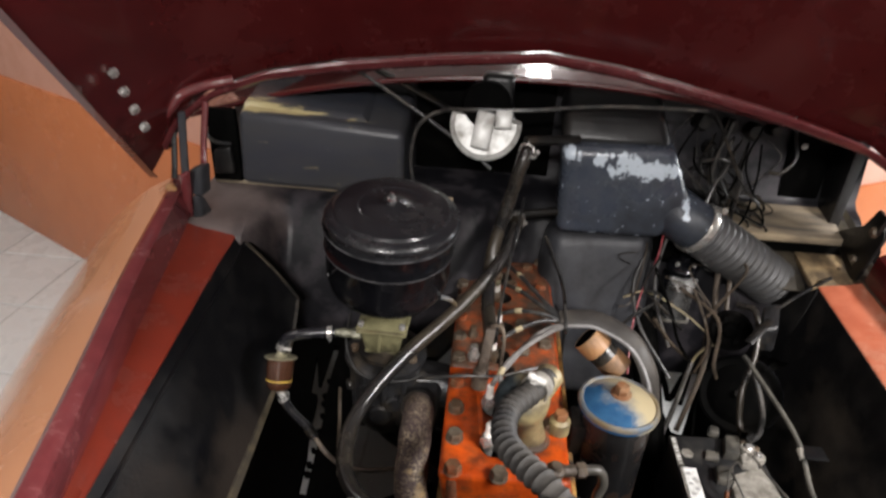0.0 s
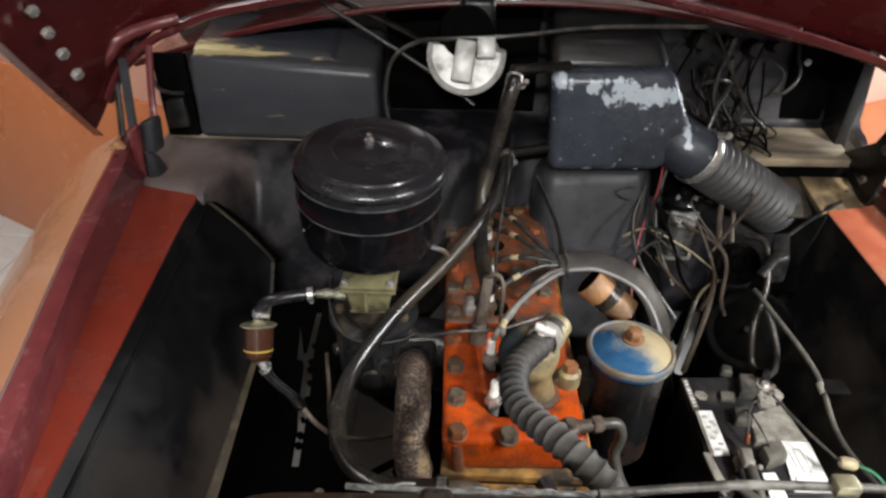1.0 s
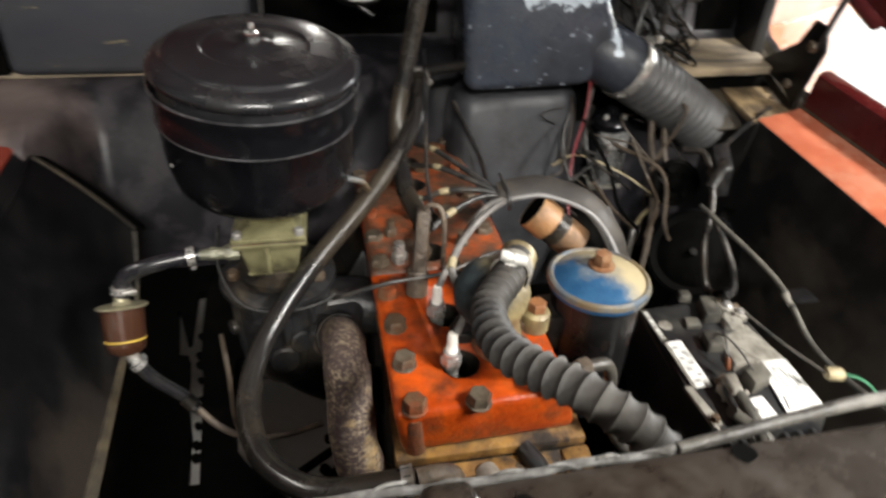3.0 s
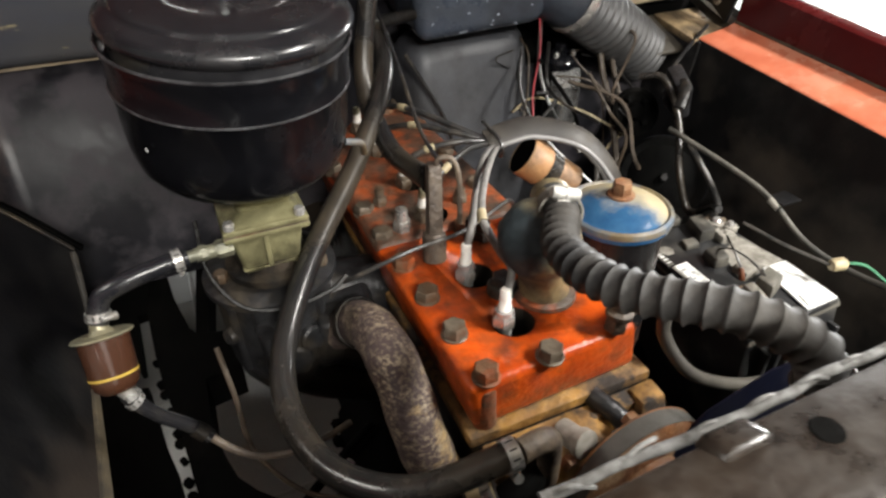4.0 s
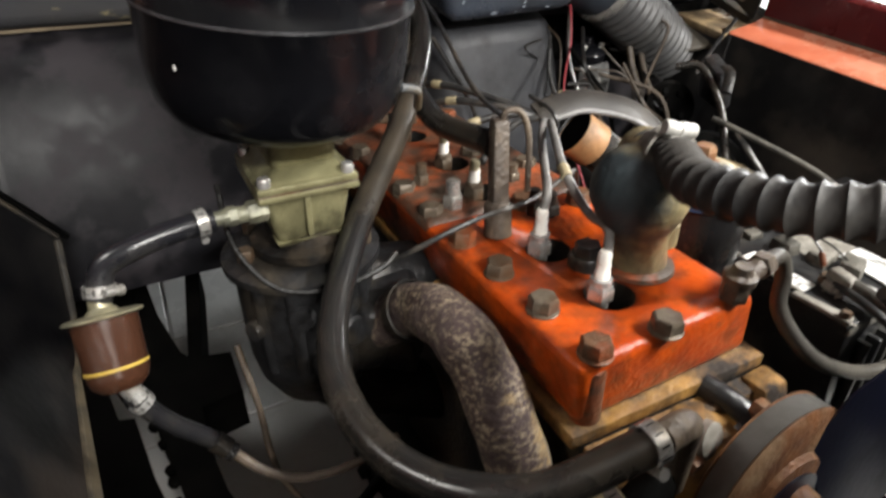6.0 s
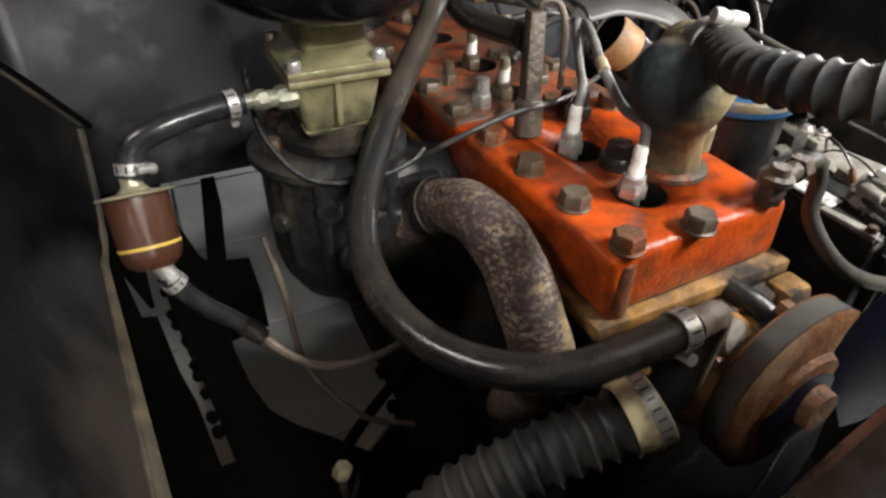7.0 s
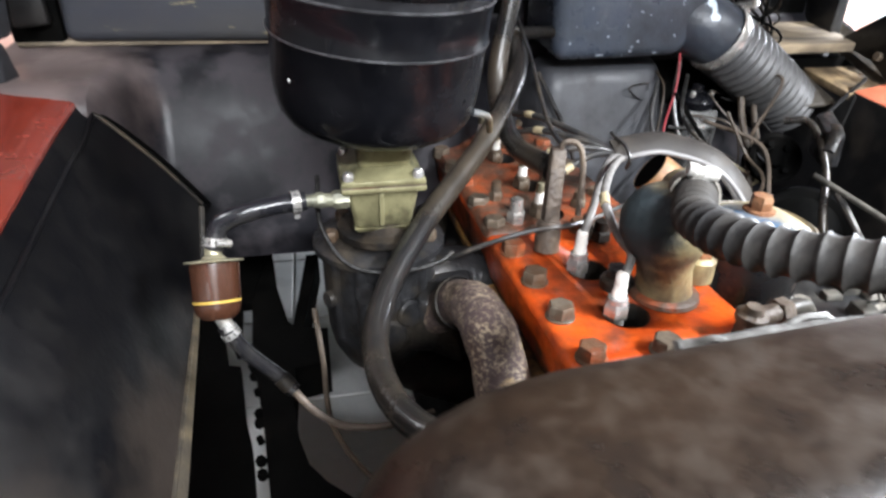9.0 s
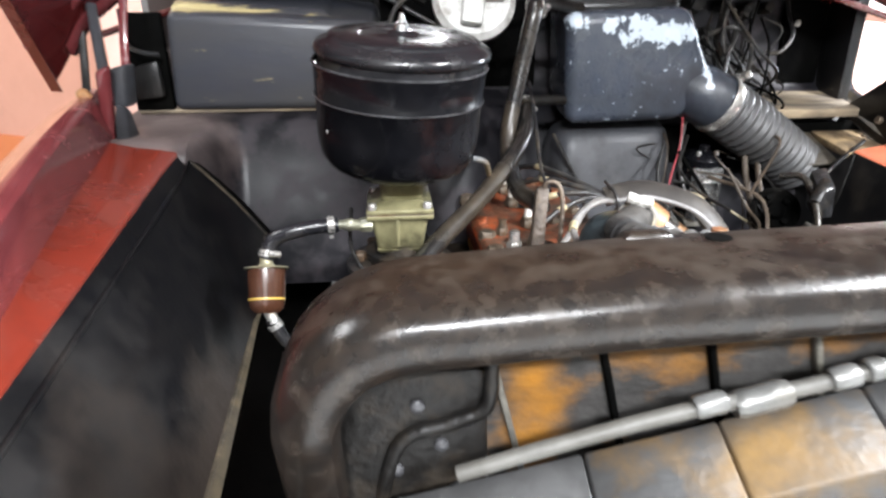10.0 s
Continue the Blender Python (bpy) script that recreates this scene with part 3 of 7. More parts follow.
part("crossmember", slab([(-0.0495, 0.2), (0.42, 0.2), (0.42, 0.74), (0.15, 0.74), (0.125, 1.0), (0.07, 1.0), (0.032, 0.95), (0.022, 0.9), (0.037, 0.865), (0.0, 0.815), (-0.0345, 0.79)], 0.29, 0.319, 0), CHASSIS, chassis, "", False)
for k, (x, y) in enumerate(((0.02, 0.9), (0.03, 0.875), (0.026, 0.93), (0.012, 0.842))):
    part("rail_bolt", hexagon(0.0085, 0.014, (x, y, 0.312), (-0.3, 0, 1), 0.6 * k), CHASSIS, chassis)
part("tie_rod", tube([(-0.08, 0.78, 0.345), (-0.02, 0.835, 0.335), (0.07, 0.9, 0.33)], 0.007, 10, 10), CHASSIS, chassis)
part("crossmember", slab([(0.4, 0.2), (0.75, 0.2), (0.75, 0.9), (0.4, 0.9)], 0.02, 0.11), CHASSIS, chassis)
# Rail deepened to block light from the right side.
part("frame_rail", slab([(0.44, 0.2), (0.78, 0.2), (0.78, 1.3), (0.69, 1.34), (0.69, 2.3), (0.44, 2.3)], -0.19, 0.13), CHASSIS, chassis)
# Made-up panel and column fill the dark right side; panel also blocks light.
part("filler_panel", slab([(0.425, 0.62), (0.75, 0.62), (0.75, 1.27), (0.705, 1.27), (0.66, 1.13), (0.61, 1.13), (0.6, 1.27), (0.31, 1.27), (0.31, 1.0), (0.425, 0.96)], 0.28, 0.318, 0), CHASSIS, chassis)
part("filler_column", tube([(0.5, 1.2, 0.6), (0.5, 0.95, 0.45), (0.5, 0.8, 0.36)], 0.028, 12, 16), CHASSIS, chassis)
# Unseen sill added to keep side light off the floor below.
part("shade_sill", box(-0.79, -0.75, 1.15, 3.1, -0.04, 0.48, 0.01), CHASSIS, chassis)

# Unseen pan, sills and front panel, added to shade the floor below.
part("shade_floor_pan", slab([(-0.7, 1.45), (1.15, 1.45), (1.15, 3.6), (-0.7, 3.6)], 0.42, 0.45), CHASSIS, chassis)
part("shade_sill", slab([(-0.8, 1.3), (-0.7, 1.3), (-0.7, 3.6), (-0.8, 3.6)], -0.04, 0.45), CHASSIS, chassis)
part("shade_sill", slab([(1.15, 1.3), (1.25, 1.3), (1.25, 3.6), (1.15, 3.6)], 0.08, 0.45), CHASSIS, chassis)
part("shade_front_panel", slab([(-0.45, 0.1), (0.9, 0.1), (0.9, 0.18), (-0.45, 0.18)], -0.12, 0.56), CHASSIS, chassis)

# ---- firewall and cowl ----


def firewall_column(x):
    """From the cowl down: the back wall, the seam, then the toe board, which turns into a flat shelf at the passenger's corner."""
    b = 0.13 / (1 + math.exp(-(x - 0.16) * 45))
    toe = [(1.40, 1.06), (1.40, 0.95), (1.38, 0.83), (1.235 + b, 0.815), (1.19 + b, 0.79), (1.135 + b, 0.68), (1.107 + b, 0.553), (1.13 + b, 0.546 if x < 0.1 else 0.4)]
    flat = [(1.40, 1.06), (1.40, 0.95), (1.38, 0.83), (1.235, 0.815), (1.14, 0.803), (1.049, 0.7905), (1.048, 0.7), (1.07, 0.546)]
    w = min(max((-0.285 - x) / 0.06, 0), 1)
    w = w * w * (3 - 2 * w)
    line = smooth_path([(x, p[0] + (q[0] - p[0]) * w, p[1] + (q[1] - p[1]) * w) for p, q in zip(toe[3:], flat[3:])], 16)
    return [(x, y, z) for y, z in toe[:3]] + [tuple(p) for p in line]


firewall = solo("firewall", sheet([firewall_column(x) for x in (*np.linspace(-0.478, -0.26, 20), *np.linspace(-0.24, 0.955, 40))], 0.004), FIREWALL, "dusty black sheet-metal firewall of the car", "firewall", kind="structure")
part("seam_lip", tube([(-0.462, 1.23, 0.8235), (-0.2, 1.23, 0.8235), (0.06, 1.232, 0.8215)], 0.0048, 12, 8), DUSTY_SHELF, firewall, "pale dusty seam")
# Black sheet added to stand in for the shade of the deep recess.
part("recess_shade_sheet", box(-0.042, 0.264, 1.368, 1.377, 0.838, 1.06, 0.003), CHASSIS, firewall, "black sheet standing in for the recess's shade")
cowl = thing("cowl", "glossy maroon cowl panel in front of the windscreen", "cowl", (0.22, 1.4, 1.05))
part("top_panel", sheet([[(x, 1.285 + 0.03 * k, 1.077 - 0.22 * (x - 0.225) ** 2 + 0.0015 * k) for k in range(12)] for x in np.linspace(-0.53, 0.99, 28)], 0.003), MAROON, cowl)
part("front_edge", tube([(x, 1.285, 1.073 - 0.22 * (x - 0.225) ** 2) for x in np.linspace(-0.53, 0.99, 9)], 0.006, 40, 8), MAROON, cowl)

glove = thing("vent_box", "blue-grey painted sheet-metal vent box on the firewall", "box", (-0.22, 1.25, 0.82))
part("body", hull([(-0.40, 1.212, 0.826), (-0.045, 1.212, 0.822), (-0.045, 1.385, 0.822), (-0.40, 1.385, 0.826)], [(-0.392, 1.212, 0.985), (-0.045, 1.212, 0.965), (-0.045, 1.385, 1.0), (-0.38, 1.385, 1.03)], 0.016, 4), GREY_BOX, glove)
part("top_flange", hull([(-0.39, 1.235, 0.985), (-0.12, 1.235, 0.972), (-0.12, 1.385, 1.0), (-0.39, 1.385, 1.02)], [(-0.385, 1.25, 1.0), (-0.14, 1.25, 0.988), (-0.14, 1.385, 1.012), (-0.385, 1.385, 1.03)], 0.004), GREY_BOX, glove)


# dusty shelves on the driver's side
rs = thing("right_corner_shelf", "tan dusty sheet-metal shelf beside the firewall", "shelf", (0.82, 1.2, 0.74), kind="structure")
part("upper_step", hull([(0.655, 1.24, 0.782), (0.885, 1.245, 0.782), (0.9, 1.395, 0.8), (0.655, 1.395, 0.8)], [(0.655, 1.236, 0.799), (0.882, 1.242, 0.799), (0.898, 1.395, 0.823), (0.655, 1.395, 0.823)], 0.003), DUSTY_SHELF, rs)
part("riser", hull([(0.64, 1.372, 0.815), (0.875, 1.372, 0.815), (0.875, 1.4, 0.815), (0.64, 1.4, 0.815)], [(0.64, 1.388, 0.862), (0.868, 1.388, 0.858), (0.868, 1.4, 0.858), (0.64, 1.4, 0.862)], 0.003), RISER, rs, "brown stained riser behind the shelf")
part("screw", lathe([(0.004, 0), (0.0035, 0.0025), (0, 0.003)], (0.868, 1.2, 0.752), (0, 0, 1), 12), BOLT, rs)
part("slope", hull([(0.745, 1.18, 0.7), (0.8, 1.16, 0.71), (0.8, 1.262, 0.74), (0.69, 1.262, 0.74)], [(0.745, 1.178, 0.706), (0.8, 1.158, 0.716), (0.8, 1.262, 0.752), (0.69, 1.262, 0.752)], 0.002), FLANGE, rs, "dark brown sloped plate")
part("lower_step", hull([(0.797, 1.142, 0.725), (0.893, 1.142, 0.725), (0.915, 1.262, 0.738), (0.802, 1.262, 0.738)], [(0.797, 1.139, 0.737), (0.893, 1.139, 0.737), (0.915, 1.262, 0.7535), (0.802, 1.262, 0.7535)], 0.002), LOW_SHELF, rs)
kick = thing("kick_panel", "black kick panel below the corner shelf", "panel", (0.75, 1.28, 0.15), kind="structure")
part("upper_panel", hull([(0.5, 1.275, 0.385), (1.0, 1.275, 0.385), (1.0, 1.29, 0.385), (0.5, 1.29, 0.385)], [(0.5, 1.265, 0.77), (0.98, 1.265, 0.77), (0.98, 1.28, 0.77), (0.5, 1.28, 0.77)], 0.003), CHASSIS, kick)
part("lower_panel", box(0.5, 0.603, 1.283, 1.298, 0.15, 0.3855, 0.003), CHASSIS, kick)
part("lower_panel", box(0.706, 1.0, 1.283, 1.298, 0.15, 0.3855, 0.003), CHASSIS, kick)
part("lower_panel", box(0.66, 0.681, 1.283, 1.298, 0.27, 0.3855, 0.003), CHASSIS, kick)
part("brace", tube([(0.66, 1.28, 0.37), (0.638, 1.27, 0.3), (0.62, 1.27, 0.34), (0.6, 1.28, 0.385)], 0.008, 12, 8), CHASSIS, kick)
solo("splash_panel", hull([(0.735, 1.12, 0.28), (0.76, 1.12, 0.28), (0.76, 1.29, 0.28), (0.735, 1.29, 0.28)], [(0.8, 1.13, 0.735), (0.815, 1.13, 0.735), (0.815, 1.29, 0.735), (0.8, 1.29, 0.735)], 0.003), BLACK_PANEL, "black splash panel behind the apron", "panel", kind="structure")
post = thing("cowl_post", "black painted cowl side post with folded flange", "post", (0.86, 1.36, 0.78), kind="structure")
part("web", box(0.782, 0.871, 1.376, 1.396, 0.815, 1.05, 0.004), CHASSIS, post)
part("flange", box(0.872, 0.895, 1.3, 1.42, 0.78, 1.03, 0.003), BLACK_PANEL, post)
# White disc painted where light shows through a hole in the post.
part("clip", lathe([(0.0075, 0), (0.006, 0.002), (0, 0.0025)], (0.807, 1.3765, 0.951), (0, -1, 0), 9), PAPER, post, "pale disc standing in for a lit hole in the post")


# ---- fenders ----
def fender(side, name, rows, skin, inner, tail, ledge_paint, lip_paint):
    """rows: for stations along the car, the apron's top edge, its bottom edge and the outer lip (x, z each), at y; tail: stations where only lip and skin go on."""
    t = thing(name, "orange-red car fender with maroon inner lip and black apron", "fender", (rows[0][1], 0.8, FLOOR))
    apron, ledge, lip, outer = [], [], [], []
    for k, (y, ax, az, bx, bz, lx, lz) in enumerate([*tail, *rows]):
        if k >= len(tail):
            apron.append([(ax + (bx - ax) * j / 5, y, az + (bz - az) * j / 5 + 0.01 * math.sin(j / 5 * math.pi)) for j in range(6)])
            ledge.append([(ax - side * 0.0015, y, az - 0.002), (ax - side * 0.001, y, az + 0.001), (ax + side * 0.003, y, az + 0.004), (ax + (lx - ax) * 0.55, y, az + 0.012), (ax + (lx - ax) * 0.85, y, az + 0.02)])
        mx, mz = ax + (lx - ax) * 0.85, az + 0.02
        lip.append([(mx, y, mz), (lx - side * 0.012, y, (mz + lz) / 2), (lx - side * 0.008, y, lz - 0.006), (lx, y, lz), (lx + side * 0.012, y, lz + 0.001), (lx + side * 0.022, y, lz - 0.008)])
        o = []
        for j in range(13):
            a = j / 12
            o.append((lx + side * (0.022 + 0.42 * math.sin(a * 1.45)), y, lz - 0.008 - 0.19 * math.sin(a * 1.45) - 0.62 * (1 - math.cos(a * 1.45))))
        # Unseen skirt below the skin, added to block light under the car.
        o.append((o[-1][0] + side * 0.004, y, -0.09 if side < 0 else -0.12))
        outer.append(o)
    part("apron", sheet(apron, 0.003), inner, t, "scuffed black inner apron")
    part("ledge", sheet(ledge, 0.002), ledge_paint, t, "orange-red painted ledge")
    if side > 0:
        part("lip_seam", tube([row[0] for row in lip[len(tail):]], 0.004, 30, 8, flat=0.6), FLANGE, t, "tan dusty seam below the lip")
    part("lip", sheet(lip, 0.002), lip_paint, t, "maroon folded lip")
    part("outer_skin", sheet(outer, 0.002), skin, t, "glossy orange outer skin, paled for glare")
    part("bottom_edge", tube([(r[3], r[0], r[4]) for r in rows], 0.0032, 30, 8), APRON_EDGE, t, "worn edge of the apron")
    return t


def left_station(y):
    f = (1.05 - y) / 0.574
    up = max(y - 0.96, 0) / 0.087
    return (y, -0.358 + 0.057 * f + 0.008 * up, 0.782 - 0.038 * f + 0.005 * up, -0.255 + 0.047 * f + 0.02 * up, 0.54 + 0.02 * f + 0.11 * up * up, -0.487 + 0.255 * (1.15 - y) - 0.1 * max(1.0 - y, 0) * max(y - 0.6, 0), max(0.878 - 0.072 * (1.15 - y), 0.8))


lrows = [left_station(y) for y in (1.047, 1.02, 0.99, *np.linspace(0.96, 0.0, 11))]
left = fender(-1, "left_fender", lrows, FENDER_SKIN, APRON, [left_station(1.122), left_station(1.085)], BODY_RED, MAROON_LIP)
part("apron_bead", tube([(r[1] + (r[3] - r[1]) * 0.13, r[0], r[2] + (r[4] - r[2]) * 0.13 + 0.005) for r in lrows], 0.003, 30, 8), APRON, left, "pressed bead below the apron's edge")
part("rear_hem", tube([(-0.3485, 1.049, 0.789), (-0.318, 1.052, 0.758), (-0.275, 1.053, 0.708), (-0.233, 1.05, 0.652)], 0.004, 20, 8, flat=0.5), APRON_EDGE, left, "worn hem of the apron")
# Black tube laid along the hem in place of the shaded gap.
part("rear_gap_shade", tube([(-0.345, 1.058, 0.782), (-0.312, 1.061, 0.752), (-0.268, 1.062, 0.702), (-0.226, 1.06, 0.645)], 0.006, 20, 8, flat=0.5), CHASSIS, left, "black strip standing in for the shaded gap behind the hem")
flange = []
for r in lrows:
    w = 0.003 + 0.016 * max(1.0 - r[0], 0)
    flange.append([(r[3], r[0], r[4]), (r[3] + 0.5 * w, r[0], r[4] - 0.25 * w), (r[3] + w, r[0], r[4] - w)])
part("bottom_flange", sheet(flange, 0.002), FLANGE, left, "tan dusty bottom flange")
rrows = []
for y in np.linspace(1.139, 0.0, 12):
    f = (1.135 - y) / 0.461
    rrows.append((y, 0.807 + 0.005 * f, 0.737 - 0.045 * f, 0.735 + 0.0 * f, 0.3 - 0.02 * f, 0.9 + 0.02 * f, 0.822 - 0.055 * f))
# Right side's light is in its paints: ledge lightened, lip a darker maroon.
right = fender(1, "right_fender", rrows, FENDER_SKIN, RIGHT_APRON, [], LIT_LEDGE, MAROON)
part("rear_gutter", sheet([[(x - 0.006, y, z - 0.012), (x, y, z), (x + 0.012, y, z + 0.003), (x + 0.026, y, z + 0.001), (x + 0.036, y, z + 0.012)] for x, y, z in smooth_path([(0.878, 1.405, 0.833), (0.898, 1.3, 0.79), (0.893, 1.2, 0.758), (0.892, 1.135, 0.742)], 14)], 0.002), FLANGE, right, "dark dusty gutter beside the corner shelf")

# ---- hood, raised ----
hood = thing("hood", "raised maroon hood of an old car, seen from below", "hood", (0.225, 1.22, 1.1))
HOOD_DIR = Vector((0, -0.71, 0.70))


def hood_edge(u):
    """u from -1 to 1 across the rear edge."""
    x = 0.225 + 0.755 * u
    z = float(np.interp(u, (-1, -0.94, -0.87, -0.736, -0.534, -0.268, 0, 0.2, 0.42, 0.62, 0.81, 0.9, 1), (0.888, 0.99, 1.037, 1.073, 1.098, 1.12, 1.136, 1.118, 1.085, 1.053, 1.016, 0.975, 0.885)))
    y = 1.27 - 0.06 * u * u - 0.11 * u ** 12
    return Vector((x, y, z))


us = [math.copysign(1 - (1 - abs(v)) ** 1.5, v) for v in np.linspace(-1, 1, 61)]
panel, lipr = [], []
for k in range(15):
    s = 1.25 * k / 14
    row = []
    for u in us:
        p = hood_edge(u)
        p = p + HOOD_DIR * s
        p.x = 0.225 + (p.x - 0.225) * (1 - 0.2 * s)
        p += Vector((0, 0.76, 0.65)) * (0.10 * math.sin(min(s * 2.2, 1.57)) * (1 - u * u) ** 0.5)
        row.append(p)
    panel.append(row)
part("panel", sheet(panel, 0.003), MAROON, hood)
for k in range(6):
    a = k / 5 * math.pi
    lipr.append([hood_edge(u * 0.965) + Vector((0, -0.012 + 0.02 * math.cos(a), -0.008 - 0.016 * math.sin(a))) for u in us])
part("rear_flange", sheet(lipr, 0.002), MAROON_LIP, hood, "lighter maroon rolled rear edge")
part("corner_roll", tube([(-0.556, 1.108, 0.934), (-0.535, 1.112, 0.957), (-0.517, 1.118, 0.975), (-0.483, 1.128, 1.011), (-0.463, 1.138, 1.034), (-0.43, 1.165, 1.046), (-0.38, 1.19, 1.056)], 0.0105, 30, 12), MAROON_LIP, hood, "glossy worn rolled corner")
for sd in (-1, 1):
    rim = []
    for k in range(12):
        s = 1.2 * k / 11
        p = hood_edge(sd) + HOOD_DIR * s
        p.x = 0.225 + (p.x - 0.225) * (1 - 0.2 * s)
        rim.append([p + Vector((0, 0, 0.012)), p + Vector((sd * 0.004, -0.004, -0.012)), p + Vector((-sd * 0.01, 0.0, -0.014))])
    part("side_flange", sheet(rim, 0.002), MAROON, hood)
for k in range(4):
    part("bolt", hexagon(0.009, 0.008, (-0.468 + 0.0115 * k, 0.949, 1.118 - 0.028 * k), (0.75, -0.35, -0.5)), STEEL, hood)
hinge = thing("hinge_arm_set", "worn steel hood hinge arms beside the firewall", "hinge", (-0.49, 1.1, 0.79))
part("arm", tube([(-0.434, 1.052, 0.905), (-0.452, 1.095, 0.95), (-0.4715, 1.143, 0.997)], 0.0075, 12, 8, flat=0.6), DUSTY_BLUE, hinge, "dusty blue-grey steel arm")
part("arm", tube([(-0.427, 1.112, 0.9), (-0.428, 1.13, 0.95), (-0.421, 1.145, 1.022)], 0.0065, 12, 8, flat=0.6), MAROON_LIP, hinge, "maroon stay")
part("pivot_block", hull([(-0.447, 1.075, 0.855), (-0.422, 1.078, 0.85), (-0.416, 1.11, 0.852), (-0.44, 1.112, 0.855)], [(-0.44, 1.078, 0.908), (-0.415, 1.08, 0.915), (-0.408, 1.108, 0.915), (-0.434, 1.108, 0.908)], 0.006, 3), DUSTY_BLUE, hinge, "dusty grey pivot block")
part("arm", tube([(-0.485, 1.1, 0.875), (-0.489, 1.12, 0.91), (-0.492, 1.14, 0.96)], 0.006, 12, 8, flat=0.5), CAST, hinge)
part("bracket", hull([(-0.47, 1.08, 0.797), (-0.452, 1.08, 0.797), (-0.45, 1.1, 0.8), (-0.471, 1.1, 0.8)], [(-0.445, 1.045, 0.908), (-0.425, 1.045, 0.914), (-0.424, 1.062, 0.918), (-0.446, 1.065, 0.91)], 0.007, 3), MAROON_LIP, hinge, "maroon hinge bracket")
part("foot", hull([(-0.45, 1.08, 0.796), (-0.43, 1.085, 0.796), (-0.425, 1.12, 0.801), (-0.447, 1.115, 0.801)], [(-0.432, 1.062, 0.862), (-0.42, 1.067, 0.856), (-0.418, 1.085, 0.845), (-0.43, 1.082, 0.858)], 0.004), DUSTY_BLUE, hinge, "dusty grey hinge foot")
part("base_plate", hull([(-0.472, 1.07, 0.793), (-0.4, 1.075, 0.794), (-0.4, 1.15, 0.803), (-0.472, 1.15, 0.803)], [(-0.47, 1.072, 0.798), (-0.402, 1.077, 0.799), (-0.402, 1.148, 0.808), (-0.47, 1.148, 0.808)], 0.001), PINK_DUST, hinge, "dusty base plate")
part("rubber_stop", lathe([(0.009, 0), (0.009, 0.012), (0.005, 0.016), (0, 0.016)], (-0.468, 1.06, 0.868), (-0.5, -0.3, 1), 14), TAN_CAP, hinge, "orange rubber stop")
vent = thing("side_vent", "vent beside the vent box, its opening a solid black slab", "vent", (-0.43, 1.25, 0.83))
# Solid black slab stands in for the shaded opening.
part("frame", box(-0.466, -0.402, 1.225, 1.24, 0.824, 0.985, 0.004), CHASSIS, vent)
part("flap", hull([(-0.455, 1.205, 0.845), (-0.41, 1.205, 0.85), (-0.41, 1.225, 0.85), (-0.455, 1.225, 0.845)], [(-0.45, 1.205, 0.9), (-0.412, 1.205, 0.91), (-0.412, 1.225, 0.91), (-0.45, 1.225, 0.9)], 0.006), BLACK_PANEL, vent)
part("cable", tube([(-0.455, 1.2, 0.99), (-0.45, 1.19, 0.94), (-0.43, 1.19, 0.925), (-0.405, 1.2, 0.92)], 0.004, 16, 8), MANIFOLD, vent)

# ---- heater ----
heater = thing("heater", "dark blue-grey heater case with chipped paint", "heater", (0.39, 1.25, 0.79))
FACE = [(0.278, 0.792), (0.486, 0.796), (0.54, 0.862), (0.482, 0.985), (0.268, 0.978)]
part("case", hull([(x, 1.168, z) for x, z in FACE], [(x + 0.01, 1.34, z + 0.012) for x, z in FACE], 0.02, 5), HEATER, heater)
chips = random.Random(3)
for fx_, fz, w, h in ((0.447, 0.884, 0.012, 0.007), (0.33, 0.87, 0.006, 0.005), (0.36, 0.83, 0.007, 0.004), (0.41, 0.822, 0.005, 0.004), (0.3, 0.82, 0.006, 0.006), (0.395, 0.905, 0.004, 0.003), (0.515, 0.885, 0.006, 0.016), (0.31, 0.9, 0.004, 0.004), (0.44, 0.805, 0.012, 0.003), (0.35, 0.803, 0.02, 0.003), (0.283, 0.95, 0.006, 0.018), (0.279, 0.9, 0.003, 0.01), (0.39, 0.845, 0.003, 0.007), (0.47, 0.83, 0.004, 0.004), (0.425, 0.86, 0.002, 0.003), (0.34, 0.85, 0.002, 0.004), (0.498, 0.9, 0.005, 0.01), (0.46, 0.852, 0.003, 0.003), (0.4, 0.808, 0.008, 0.003), (0.308, 0.845, 0.002, 0.005)):
    bm = bmesh.new()
    rim_pts = [(math.cos(k * 0.785) * w * 0.55 * chips.uniform(0.35, 1.0), 0, math.sin(k * 0.785) * h * 0.55 * chips.uniform(0.35, 1.0)) for k in range(8)]
    low = [bm.verts.new((fx_ + x, 1.1682, fz + z)) for x, y, z in rim_pts]
    top = [bm.verts.new((fx_ + 0.9 * x, 1.1674, fz + 0.9 * z)) for x, y, z in rim_pts]
    bm.faces.new(top)
    for k in range(8):
        bm.faces.new((low[k], low[(k + 1) % 8], top[(k + 1) % 8], top[k]))
    part("paint_chip", bm, CHIP, heater, "", False)
part("upper_case", hull([(0.266, 1.192, 0.978), (0.482, 1.192, 0.98), (0.5, 1.38, 0.99), (0.27, 1.38, 0.99)], [(0.272, 1.222, 1.03), (0.462, 1.222, 1.03), (0.48, 1.38, 1.05), (0.28, 1.38, 1.05)], 0.018, 4), BLACK_PANEL, heater, "dark upper case")
part("outlet", tube([(0.462, 1.272, 0.872), (0.5, 1.226, 0.855), (0.533, 1.197, 0.838), (0.563, 1.1925, 0.8213)], 0.0502, 20, 36), HEATER, heater)
